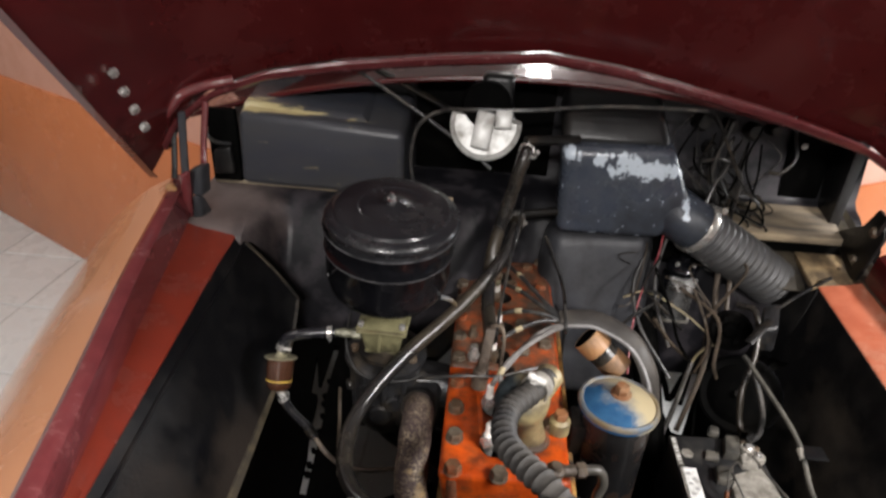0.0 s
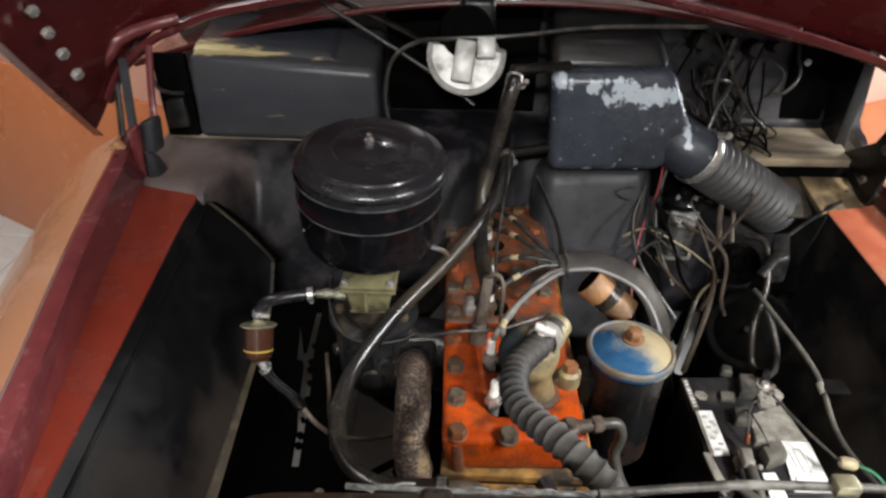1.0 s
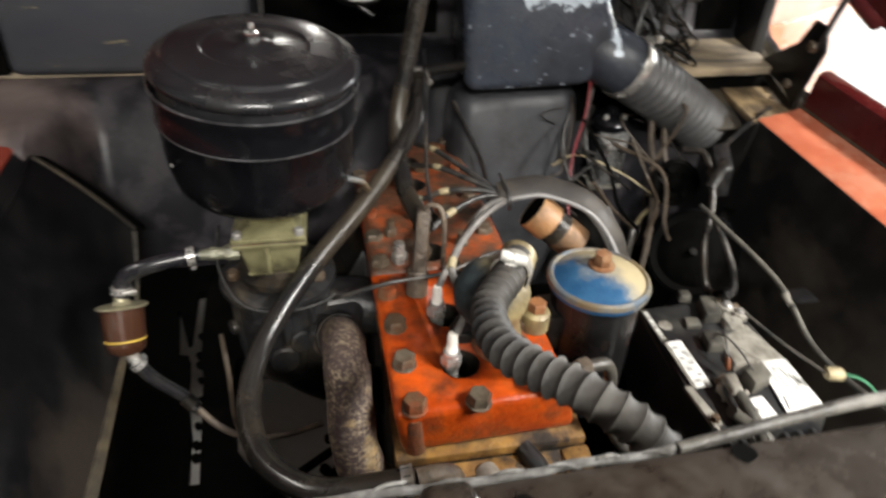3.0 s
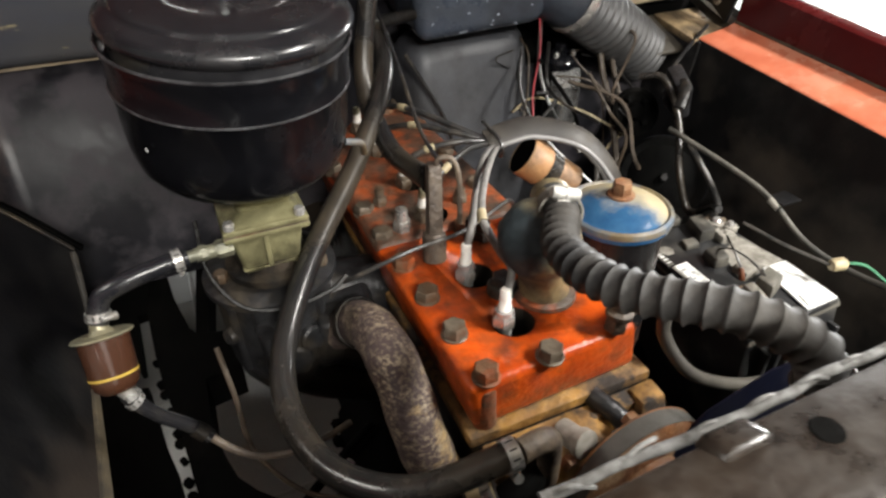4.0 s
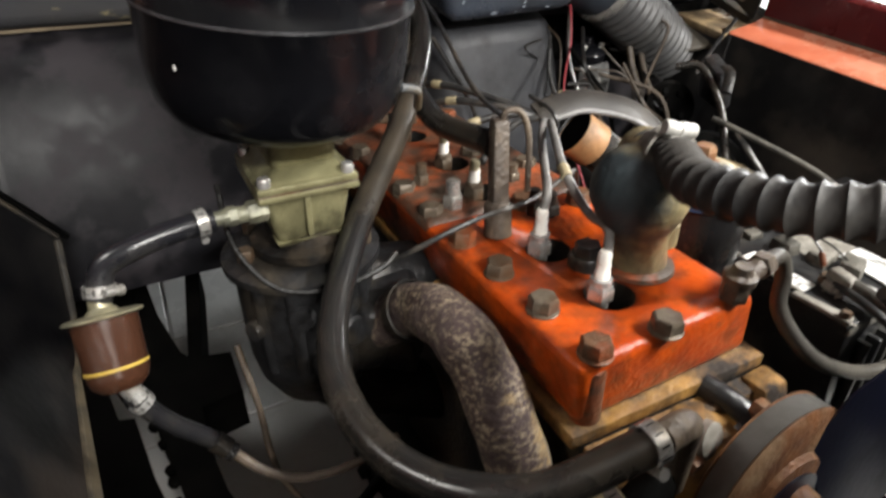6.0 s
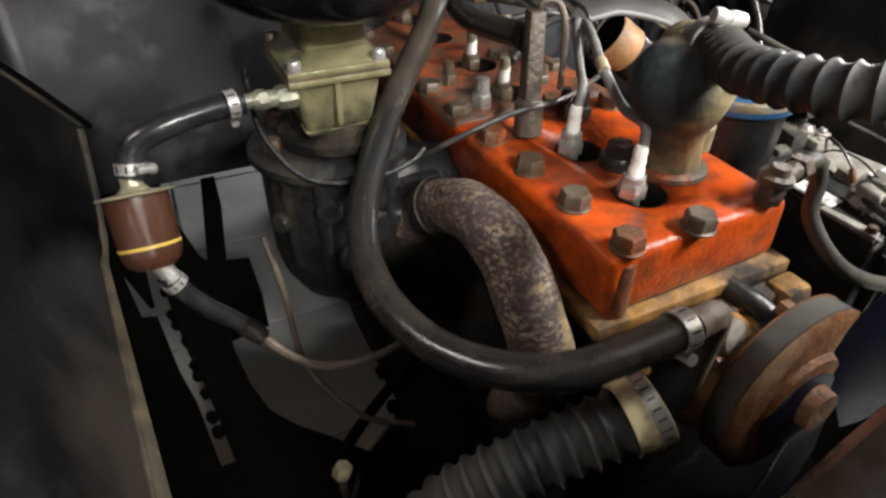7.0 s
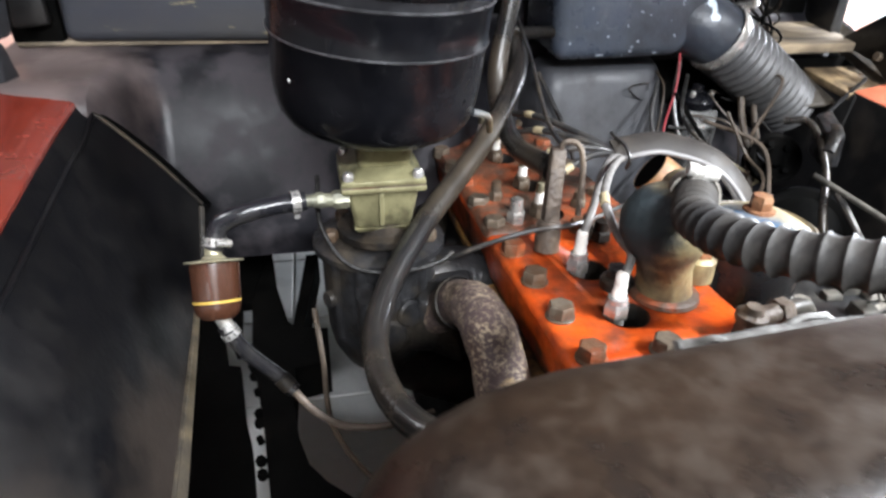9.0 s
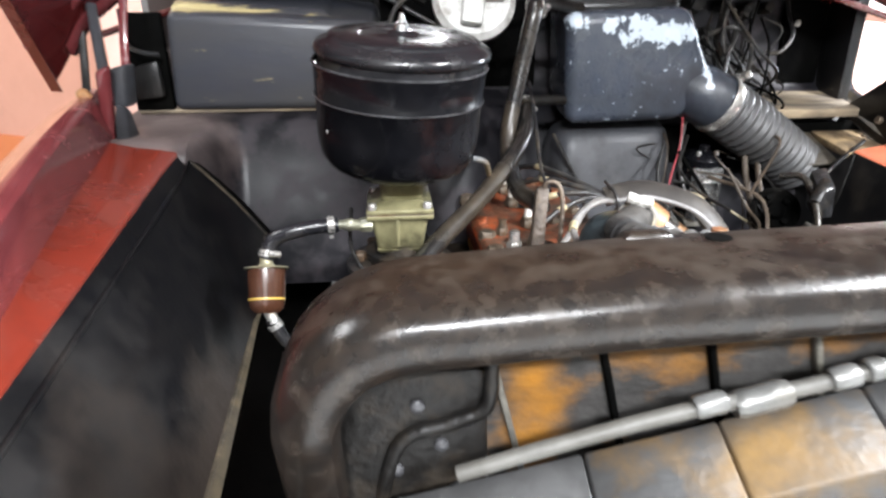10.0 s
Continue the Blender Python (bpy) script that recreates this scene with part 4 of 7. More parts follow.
for z in (0.99, 0.838):
    part("pipe_nipple", tube([(0.3, 1.2, z - 0.005), (0.24, 1.165, z), (0.196, 1.14, z + 0.004)], 0.009, 10, 10), CAST, heater)
duct = thing("defroster_duct", "grey corrugated flexible air duct from the heater", "duct", (0.65, 1.18, 0.75))
part("hose", tube([(0.566, 1.193, 0.8194), (0.626, 1.2, 0.782), (0.7, 1.214, 0.734), (0.764, 1.23, 0.689)], 0.053, 190, 36, 0.0058, 0.0172), DUCT, duct)
CD = Vector((0.1, 0.014, -0.06)).normalized()
part("hose_clamp", lathe([(0.0515, -0.0075), (0.0535, -0.0085), (0.0545, -0.006), (0.0545, 0.006), (0.0535, 0.0085), (0.0515, 0.0075)], (0.56, 1.192, 0.823), CD, 48, False), STEEL, duct, "wide bright steel band")
part("clamp_screw", join(lathe([(0.005, -0.012), (0.005, 0.008), (0.0068, 0.009), (0.0068, 0.015), (0.003, 0.016)], (0.592, 1.178, 0.872), (0.3, -0.9, 0.2), 12), box(0.583, 0.599, 1.176, 1.188, 0.862, 0.868, 0.002)), STEEL, duct)
part("end_neck", tube([(0.758, 1.231, 0.694), (0.78, 1.25, 0.686), (0.8, 1.275, 0.68)], 0.043, 8, 24), BLACK_PANEL, duct)
bulge = solo("firewall_bulge", hull([(0.225, 1.1, 0.42), (0.505, 1.1, 0.42), (0.505, 1.3, 0.42), (0.225, 1.3, 0.42)], [(0.272, 1.2, 0.79), (0.497, 1.215, 0.79), (0.497, 1.3, 0.79), (0.272, 1.3, 0.79)], 0.04, 5), DUSTY_BLUE, "dusty grey bulge in the firewall under the heater", "panel", kind="structure")
part("rib", tube([(0.262, 1.19, 0.775), (0.285, 1.172, 0.73), (0.312, 1.152, 0.67), (0.322, 1.13, 0.6), (0.325, 1.11, 0.5)], 0.0035, 24, 8), CAST, bulge, "thin dark pipe down the bulge")

# ---- wiper motor ----
wm = thing("wiper_motor", "white round wiper motor with a cover plate", "motor", (0.12, 1.25, 0.95))
disc = lathe([(0.0, -0.006), (0.066, -0.006), (0.07, 0.0), (0.07, 0.012), (0.06, 0.02), (0, 0.02)], (0.118, 1.215, 0.995), (0, -0.8, 0.35), 40)
bmesh.ops.bisect_plane(disc, geom=disc.verts[:] + disc.edges[:] + disc.faces[:], plane_co=(0.118, 1.2, 1.012), plane_no=(0.1, 0, 1), clear_outer=True)
bmesh.ops.holes_fill(disc, edges=[e for e in disc.edges if e.is_boundary])
part("disc", disc, WIPER_WHITE, wm, "white half-round plate")
part("cover_plate", turn(box(-0.02, 0.016, -0.05, 0.022, 0.0, 0.018, 0.005), axis_pose((0.118, 1.196, 1.003), (0, -0.8, 0.35)) @ Matrix.Rotation(radians(-8), 4, "Z")), WIPER_WHITE, wm)
part("terminal", turn(box(0.018, 0.05, -0.008, 0.026, 0.0, 0.02, 0.003), axis_pose((0.118, 1.196, 1.003), (0, -0.8, 0.35))), WIPER_WHITE, wm)
part("motor_body", lathe([(0.05, -0.09), (0.06, -0.085), (0.06, -0.006)], (0.118, 1.215, 0.995), (0, -0.8, 0.35), 30), BLACK_PANEL, wm)
part("top_dome", lathe([(0.048, -0.05), (0.05, 0.0), (0.044, 0.012), (0.02, 0.018), (0, 0.018)], (0.116, 1.222, 1.032), (0, -0.8, 0.35), 30), CHASSIS, wm, "black domed cover above the motor")
part("mounting_plate", box(0.03, 0.26, 1.38, 1.392, 0.93, 1.08, 0.003), GREY_BOX, wm)

# ---- engine ----
engine = thing("engine", "orange flathead six-cylinder car engine, oily and worn", "engine", (0.2, 0.93, 0.3))
head = part("cylinder_head", hull([(0.108, 0.634, 0.608), (0.3, 0.642, 0.606), (0.3, 1.26, 0.606), (0.098, 1.26, 0.608)], [(0.1, 0.63, 0.67), (0.288, 0.638, 0.67), (0.282, 1.255, 0.672), (0.085, 1.255, 0.672)], 0.009, 3), ORANGE, engine, "orange painted cylinder head, oily at the rear")
rear_deck = part("head_rim", hull([(0.094, 0.86, 0.66), (0.286, 0.86, 0.66), (0.282, 1.25, 0.66), (0.09, 1.25, 0.66)], [(0.098, 0.865, 0.6755), (0.282, 0.865, 0.6755), (0.278, 1.245, 0.6755), (0.094, 1.245, 0.6755)], 0.006, 2), ORANGE_DIRTY, head, "oily brown-orange rear deck")
part("block", box(0.105, 0.305, 0.625, 1.27, 0.2, 0.6, 0.012), CAST, engine)
part("oil_pan", hull([(0.07, 0.7, 0.12), (0.3, 0.7, 0.12), (0.3, 1.2, 0.12), (0.07, 1.2, 0.12)], [(0.04, 0.68, 0.31), (0.31, 0.68, 0.31), (0.31, 1.25, 0.31), (0.04, 1.25, 0.31)], 0.02), CHASSIS, engine)
part("block_top", box(0.1, 0.308, 0.6275, 1.268, 0.5925, 0.6065, 0.003), RUSTY_BLOCK, engine, "rusty tan deck of the block")
part("lower_deck", box(0.112, 0.3, 0.609, 1.26, 0.574, 0.592, 0.004), RUSTY_BLOCK, engine, "rusty tan step below the deck")
bolts = [(0.121 - 0.0028 * i, 0.64 + 0.061 * i) for i in range(11)] + [(0.262, 0.642 + 0.1 * i) for i in range(1, 7)] + [(0.186, 0.638), (0.205, 0.86), (0.22, 1.0), (0.2, 1.14), (0.235, 1.22)]
for i, (x, y) in enumerate(bolts):
    bm = join(lathe([(0.0136, 0), (0.0136, 0.0015), (0.0125, 0.0022)], (x, y, 0.67), (0, 0, 1), 20), hexagon(0.0126, 0.0118, (x, y, 0.672), (0.03 * math.sin(i * 3), 0.03 * math.cos(i * 5), 1), i * 0.7))
    part("head_bolt", bm, BOLT if i % 3 else BOLT_RUSTY, head)
# Oily dark post stands in for the shaded groove below the corner bolt.
part("corner_post", lathe([(0.0125, 0), (0.0125, 0.048), (0.0115, 0.053), (0, 0.053)], (0.1225, 0.6435, 0.6075), (-0.06, -0.04, 1), 28), ORANGE_DIRTY, head, "oily post in place of the shaded corner groove")
PLUGS = [(0.168, 0.694), (0.166, 0.776), (0.168, 0.9), (0.175, 0.985), (0.17, 1.09), (0.17, 1.17)]
for i, (x, y) in enumerate(PLUGS):
    # Oily dark lining also carries the shade inside the well.
    part("plug_well", lathe([(0.0212, 0.0), (0.0205, -0.002), (0.0205, -0.04), (0, -0.04)], (x + 0.01, y - 0.001, 0.6712 if i < 2 else 0.6762), (0, 0, 1), 30, False), CAST, head, "spark plug well with a dark lining")
    plug = thing("spark_plug", "white ceramic spark plug with steel hexagon", "spark plug", (x, y, 0.672), "spark plugs")
    part("hexagon", join(lathe([(0.0085, 0), (0.0085, 0.036)], (x, y, 0.636), (0, 0, 1), 14), hexagon(0.0118, 0.014, (x, y, 0.671)), lathe([(0.0095, 0), (0.009, 0.005), (0.007, 0.006)], (x, y, 0.685), (0, 0, 1), 20)), BOLT if i > 1 else STEEL, plug)
    part("insulator", lathe([(0.0065, 0), (0.0065, 0.006), (0.0055, 0.008), (0.0062, 0.012), (0.0055, 0.015), (0.005, 0.018), (0.003, 0.019), (0, 0.019)], (x, y, 0.69), (0.06, 0.02, 1), 18), CERAMIC, plug)


def cut_wells(ob):
    """Cuts the spark plug wells out of a part of the head."""
    cutter = bmesh.new()
    for x, y in PLUGS:
        cutter = join(cutter, lathe([(0.0208, 0), (0.0208, 0.08)], (x + 0.01, y - 0.001, 0.629), (0, 0, 1), 30))
    me = bpy.data.meshes.new("cutter")
    bmesh.ops.translate(cutter, vec=(-0.2, -0.93, -0.3), verts=cutter.verts)
    bmesh.ops.recalc_face_normals(cutter, faces=cutter.faces)
    cutter.to_mesh(me)
    cutter.free()
    tool = new("cutter", me)
    tool.matrix_world = Matrix.Translation((0.2, 0.93, 0.3))
    mod = ob.modifiers.new("wells", "BOOLEAN")
    mod.object = tool
    bpy.context.view_layer.update()
    done = bpy.data.meshes.new_from_object(ob.evaluated_get(bpy.context.evaluated_depsgraph_get()))
    ob.modifiers.clear()
    ob.data = done
    bpy.data.objects.remove(tool)


cut_wells(head)
cut_wells(rear_deck)
# water outlet
outlet = thing("water_outlet", "weathered bronze thermostat housing on the cylinder head", "housing", (0.228, 0.712, 0.672))
part("body", lathe([(0.0275, -0.006), (0.0255, 0.006), (0.0245, 0.03), (0.027, 0.045), (0.035, 0.062), (0.0402, 0.078), (0.0385, 0.093), (0.03, 0.106), (0.015, 0.112), (0, 0.113)], (0.2285, 0.7175, 0.672), (-0.22, -0.09, 1), 40), HOUSING, outlet, "domed casting with a green-blue patina")
part("spout", tube([(0.215, 0.7, 0.755), (0.235, 0.725, 0.76), (0.252, 0.757, 0.762)], 0.0205, 10, 24), HOUSING, outlet)
part("flange", lathe([(0.033, 0), (0.032, 0.004), (0.027, 0.007)], (0.2285, 0.7175, 0.6715), (0, 0, 1), 36), ORANGE_DIRTY, outlet)
part("core_plug", join(lathe([(0.0165, 0), (0.0165, 0.008), (0.014, 0.012)], (0.191, 0.739, 0.67), (0, 0, 1), 20), hexagon(0.0125, 0.012, (0.191, 0.739, 0.68))), MANIFOLD, outlet, "blue-grey plug beside the housing")
part("ear", lathe([(0.016, 0), (0.016, 0.022), (0.012, 0.026)], (0.275, 0.738, 0.672), (0, 0, 1), 20), HOUSING, outlet)
part("bolt", hexagon(0.011, 0.012, (0.275, 0.738, 0.697)), RUST, outlet)
# front of the block, water pump
pump = thing("water_pump", "rusty cast water pump on the front of the block", "pump", (0.2, 0.58, 0.55))
part("body", join(lathe([(0.05, -0.02), (0.055, 0.0), (0.05, 0.04), (0.03, 0.06)], (0.21, 0.62, 0.54), (0, -1, 0), 30), hull([(0.12, 0.585, 0.555), (0.3, 0.585, 0.555), (0.3, 0.63, 0.555), (0.12, 0.63, 0.555)], [(0.13, 0.59, 0.582), (0.3, 0.59, 0.582), (0.3, 0.63, 0.582), (0.13, 0.63, 0.582)], 0.006)), RUSTY_BLOCK, pump)
part("hose_elbow", tube([(0.112, 0.564, 0.663), (0.135, 0.568, 0.66), (0.15, 0.575, 0.64), (0.155, 0.58, 0.58)], 0.0105, 14, 14), VALVE, pump, "corroded brown elbow")
part("cover_stud", tube([(0.238, 0.632, 0.598), (0.25, 0.606, 0.592), (0.258, 0.588, 0.58)], 0.0105, 10, 14), MANIFOLD, pump, "dark stud casting")
part("cover_lug", hull([(0.275, 0.592, 0.57), (0.312, 0.596, 0.57), (0.314, 0.628, 0.57), (0.277, 0.626, 0.57)], [(0.278, 0.6, 0.598), (0.308, 0.602, 0.598), (0.31, 0.628, 0.596), (0.279, 0.626, 0.596)], 0.004), RUSTY_BLOCK, pump)
part("bypass_neck", lathe([(0.014, -0.01), (0.012, 0.012), (0.015, 0.014), (0.015, 0.022), (0.01, 0.024)], (0.196, 0.605, 0.588), (0.2, -0.85, 0.3), 18), DUSTY_PALE, pump, "pale cast neck")
for x, z in ((0.184, 0.578), (0.25, 0.605), (0.14, 0.575), (0.292, 0.585)):
    part("bolt", hexagon(0.009, 0.012, (x, 0.59, z), (0, -1, 0)), RUST, pump)
pul = thing("fan_pulley", "rusty fan belt pulley with its rubber belt", "pulley", (0.25, 0.56, 0.53))
part("pulley", lathe([(0.0, 0.0), (0.05, 0.0), (0.078, 0.002), (0.082, 0.004), (0.07, 0.012), (0.07, 0.016), (0.082, 0.025), (0.078, 0.028), (0.03, 0.03), (0, 0.03)], (0.252, 0.577, 0.54), (0.05, -1, 0.05), 48), RUST, pul)
part("fan_belt", lathe([(0.0705, 0.006), (0.0812, 0.0055), (0.0812, 0.0235), (0.0705, 0.023)], (0.252, 0.577, 0.54), (0.05, -1, 0.05), 48, False), BELT, pul, "dusty grey fan belt")
part("hub", lathe([(0.045, 0.028), (0.04, 0.034), (0.02, 0.036), (0.018, 0.05), (0, 0.05)], (0.252, 0.577, 0.54), (0.05, -1, 0.05), 32), RUST, pul)
fan = thing("radiator_fan", "navy-black steel fan blades in front of the pulley", "fan", (0.25, 0.53, 0.53))
for a0 in (18, 285):
    grid = []
    for r in (0.035, 0.06, 0.085, 0.11, 0.135, 0.16, 0.185, 0.2):
        w = 0.07 * min(1, (r / 0.08) ** 0.7) * (1 if r < 0.18 else 0.86)
        row = []
        for s in (-1, -0.6, -0.2, 0.2, 0.6, 1):
            a = radians(a0)
            row.append((0.25 + r * math.cos(a) - s * w * math.sin(a), 0.541 + 0.014 * s, 0.53 + r * math.sin(a) + s * w * math.cos(a)))
        grid.append(row)
    part("fan_blade", sheet(grid, 0.002), NAVY, fan)
part("hub", lathe([(0.04, 0), (0.04, 0.006), (0.02, 0.01), (0, 0.01)], (0.25, 0.546, 0.531), (0.05, -1, 0.05), 24), NAVY, fan)
part("deck_ledge", hull([(0.105, 0.605, 0.552), (0.3, 0.607, 0.552), (0.3, 0.625, 0.552), (0.105, 0.625, 0.552)], [(0.1, 0.6, 0.572), (0.305, 0.602, 0.572), (0.305, 0.625, 0.578), (0.1, 0.625, 0.578)], 0.004), RUSTY_BLOCK, pump)
for x, y, r in ((0.25, 0.6, 0.02),):
    part("outlet_stub", lathe([(r, 0), (r, 0.035), (r * 1.15, 0.037), (r * 1.15, 0.045), (r * 0.7, 0.046)], (x, y, 0.57), (0.15, -0.9, -0.25), 22), MANIFOLD, pump)
# manifold, carburettor and air cleaner
man = thing("manifold", "oily grey cast-iron intake manifold below the carburetor", "manifold", (-0.02, 0.88, 0.55))
part("riser", lathe([(0.02, -0.05), (0.045, -0.04), (0.058, -0.015), (0.063, 0.01), (0.0645, 0.05), (0.065, 0.1), (0.068, 0.108), (0.0735, 0.111), (0.0735, 0.118), (0.068, 0.121), (0.05, 0.126), (0, 0.126)], (-0.022, 0.895, 0.548), (0, 0, 1), 44), MANIFOLD, man)
for a in (-2.5, -2.0, -1.45, -0.9):
    part("rib", tube([(-0.022 + 0.06 * math.cos(a), 0.895 + 0.06 * math.sin(a), 0.56), (-0.022 + 0.0635 * math.cos(a), 0.895 + 0.0635 * math.sin(a), 0.66)], 0.007, 8, 10), MANIFOLD, man)
for a, z, r in ((-1.9, 0.63, 0.012), (-1.2, 0.6, 0.016), (-2.6, 0.61, 0.01), (-1.55, 0.575, 0.02)):
    part("boss", lathe([(r, 0), (r, 0.008), (r * 0.85, 0.011), (r * 0.4, 0.0115), (0, 0.01)], (-0.022 + 0.063 * math.cos(a), 0.895 + 0.063 * math.sin(a), z), (math.cos(a), math.sin(a), 0.1), 20), MANIFOLD, man)
for x, y in ((-0.075, 0.88), (0.03, 0.865), (-0.06, 0.93)):
    part("stud", hexagon(0.008, 0.012, (x, y, 0.672)), BOLT, man)
part("heat_shield", hull([(0.0, 0.85, 0.545), (0.06, 0.82, 0.53), (0.075, 0.84, 0.53), (0.01, 0.87, 0.545)], [(0.005, 0.835, 0.612), (0.05, 0.815, 0.63), (0.06, 0.835, 0.635), (0.015, 0.86, 0.625)], 0.005), CAST, man, "black bracket at the exhaust joint")
part("runner", tube([(-0.01, 0.9, 0.6), (0.05, 0.9, 0.6), (0.11, 0.9, 0.59)], 0.04, 10, 20), MANIFOLD, man)
part("exhaust_port", hull([(0.0, 0.84, 0.535), (0.075, 0.83, 0.535), (0.09, 0.9, 0.535), (0.0, 0.92, 0.535)], [(0.01, 0.82, 0.62), (0.075, 0.815, 0.615), (0.09, 0.9, 0.63), (0.01, 0.92, 0.63)], 0.012, 3), MANIFOLD, man)
part("rear_runner", tube([(-0.02, 0.92, 0.58), (0.03, 1.0, 0.58), (0.07, 1.1, 0.57), (0.1, 1.18, 0.57)], 0.032, 14, 16), CAST, man)
part("lower_pipe", tube([(-0.02, 0.885, 0.52), (0.015, 0.88, 0.491), (0.072, 0.88, 0.458), (0.142, 0.88, 0.419)], 0.034, 14, 18), CAST, man)
exh = thing("exhaust_pipe", "flaking mottled exhaust pipe beside the engine", "pipe", (0.055, 0.75, 0.5))
part("pipe", tube([(0.03, 0.86, 0.575), (0.052, 0.8, 0.628), (0.056, 0.74, 0.652), (0.058, 0.69, 0.642), (0.06, 0.652, 0.605), (0.074, 0.65, 0.55), (0.1, 0.7, 0.46), (0.14, 0.8, 0.3)], 0.0255, 60, 24, 0.0012, 0.05), EXHAUST, exh)
part("joint_band", lathe([(0.027, -0.006), (0.0288, -0.005), (0.0288, 0.005), (0.027, 0.006)], (0.05, 0.806, 0.624), (-0.25, 0.75, -0.6), 30, False), CAST, exh, "dark band at the joint")
carb = thing("carburetor", "yellow-olive zinc carburetor under the air cleaner", "carburetor", (-0.02, 0.87, 0.69))
part("bowl", hull([(-0.05, 0.85, 0.697), (0.008, 0.85, 0.697), (0.008, 0.92, 0.697), (-0.05, 0.92, 0.697)], [(-0.058, 0.842, 0.744), (0.016, 0.842, 0.744), (0.016, 0.925, 0.744), (-0.058, 0.925, 0.744)], 0.006, 3), ZINC, carb)
part("bowl_flange", box(-0.063, 0.022, 0.837, 0.931, 0.7415, 0.7475, 0.002), ZINC, carb)
part("lid_flange", box(-0.0625, 0.0215, 0.8375, 0.9305, 0.7482, 0.7545, 0.002), ZINC, carb)
part("gasket", box(-0.062, 0.021, 0.838, 0.93, 0.7465, 0.749, 0), BOLT, carb, smooth=False)
part("bowl_lid", hull([(-0.06, 0.84, 0.754), (0.018, 0.84, 0.754), (0.018, 0.928, 0.754), (-0.06, 0.928, 0.754)], [(-0.045, 0.857, 0.762), (0.008, 0.857, 0.762), (0.008, 0.922, 0.764), (-0.045, 0.922, 0.764)], 0.003, 3), ZINC, carb)
part("air_horn", hull([(-0.046, 0.858, 0.76), (0.01, 0.858, 0.76), (0.01, 0.924, 0.76), (-0.046, 0.924, 0.76)], [(-0.044, 0.86, 0.797), (0.012, 0.86, 0.797), (0.012, 0.924, 0.797), (-0.044, 0.924, 0.797)], 0.006, 3), ZINC, carb)
part("throttle_body", lathe([(0.05, 0), (0.05, 0.008), (0.038, 0.01), (0.036, 0.022)], (-0.018, 0.885, 0.678), (0, 0, 1), 30), CAST, carb)
for x, y in ((-0.055, 0.845), (0.014, 0.845), (-0.055, 0.92), (0.014, 0.92)):
    part("screw", lathe([(0.0058, -0.002), (0.0058, 0.004), (0.0046, 0.0065), (0, 0.007)], (x, y, 0.7555), (0, 0, 1), 14), STEEL, carb)
part("rib", box(-0.026, -0.021, 0.8385, 0.848, 0.705, 0.742, 0.001), ZINC, carb)
part("lower_ledge", hull([(-0.048, 0.852, 0.693), (0.006, 0.852, 0.693), (0.006, 0.918, 0.693), (-0.048, 0.918, 0.693)], [(-0.0515, 0.848, 0.6985), (0.0095, 0.848, 0.6985), (0.0095, 0.921, 0.6985), (-0.0515, 0.921, 0.6985)], 0.001), ZINC, carb)
part("inlet_fitting", join(hexagon(0.0095, 0.016, (-0.056, 0.848, 0.734), (-1, -0.15, 0.05)), lathe([(0.007, 0), (0.007, 0.022)], (-0.07, 0.846, 0.7345), (-1, -0.2, 0.1), 14), hexagon(0.008, 0.008, (-0.08, 0.844, 0.736), (-1, -0.2, 0.1)), lathe([(0.006, 0), (0.006, 0.022)], (-0.086, 0.8425, 0.737), (-1, -0.2, 0.05), 12)), FITTING, carb)
part("throttle_link", tube([(-0.085, 0.9, 0.74), (-0.085, 0.86, 0.7), (-0.06, 0.83, 0.668), (-0.015, 0.82, 0.66), (0.03, 0.825, 0.664), (0.05, 0.835, 0.67)], 0.0025, 30, 6), CAST, carb)
ac = thing("air_cleaner", "black round oil-bath air cleaner with a wing nut", "air cleaner", (-0.014, 0.867, 0.8))
AC, AX = Vector((-0.013, 0.885, 0.929)), Vector((0.06, -0.12, 1)).normalized()
part("bowl", lathe([(0.036, -0.134), (0.066, -0.133), (0.08, -0.13), (0.09, -0.1235), (0.097, -0.113), (0.1005, -0.098), (0.1022, -0.08), (0.1028, -0.044), (0.1044, -0.0415), (0.1046, -0.0375), (0.1034, -0.035), (0.1048, -0.008), (0.1064, -0.0015), (0.1062, 0), (0.1042, 0), (0.1032, -0.005), (0.0995, -0.007)], AC, AX, 72), BLACK_GLOSS, ac, "deep black bowl with a pressed bead")
LO = AC + Vector((0.0025, 0, 0))
part("stained_neck", lathe([(0.1, -0.009), (0.1008, 0.001), (0.102, 0.007), (0.1028, 0.0095)], LO, AX, 72, False), NECK, ac, "worn grey neck with tan stains")
part("lid", lathe([(0.097, 0.005), (0.1015, 0.007), (0.105, 0.0095), (0.1066, 0.0125), (0.1068, 0.0155), (0.1056, 0.0185), (0.1026, 0.0218), (0.098, 0.0242), (0.0945, 0.0255), (0.0922, 0.0265), (0.0908, 0.0285), (0.0893, 0.0302), (0.086, 0.0312), (0.058, 0.0325), (0.0545, 0.0327), (0.0525, 0.0312), (0.05, 0.0312), (0.02, 0.032), (0.016, 0.0345), (0.012, 0.036), (0, 0.0365)], LO, AX, 72), DUSTY_LID, ac, "dusty pressed black lid with a stepped, rolled edge")
for z, r in ((-0.0395, 0.1047), (-0.0007, 0.1064)):
    part("worn_bead", lathe([(r - 0.0008, z - 0.0016), (r + 0.0006, z - 0.0006), (r + 0.0006, z + 0.0006), (r - 0.0008, z + 0.0016)], AC, AX, 72, False), BEAD, ac, "worn bright bead")
NUT = AC + AX * 0.045
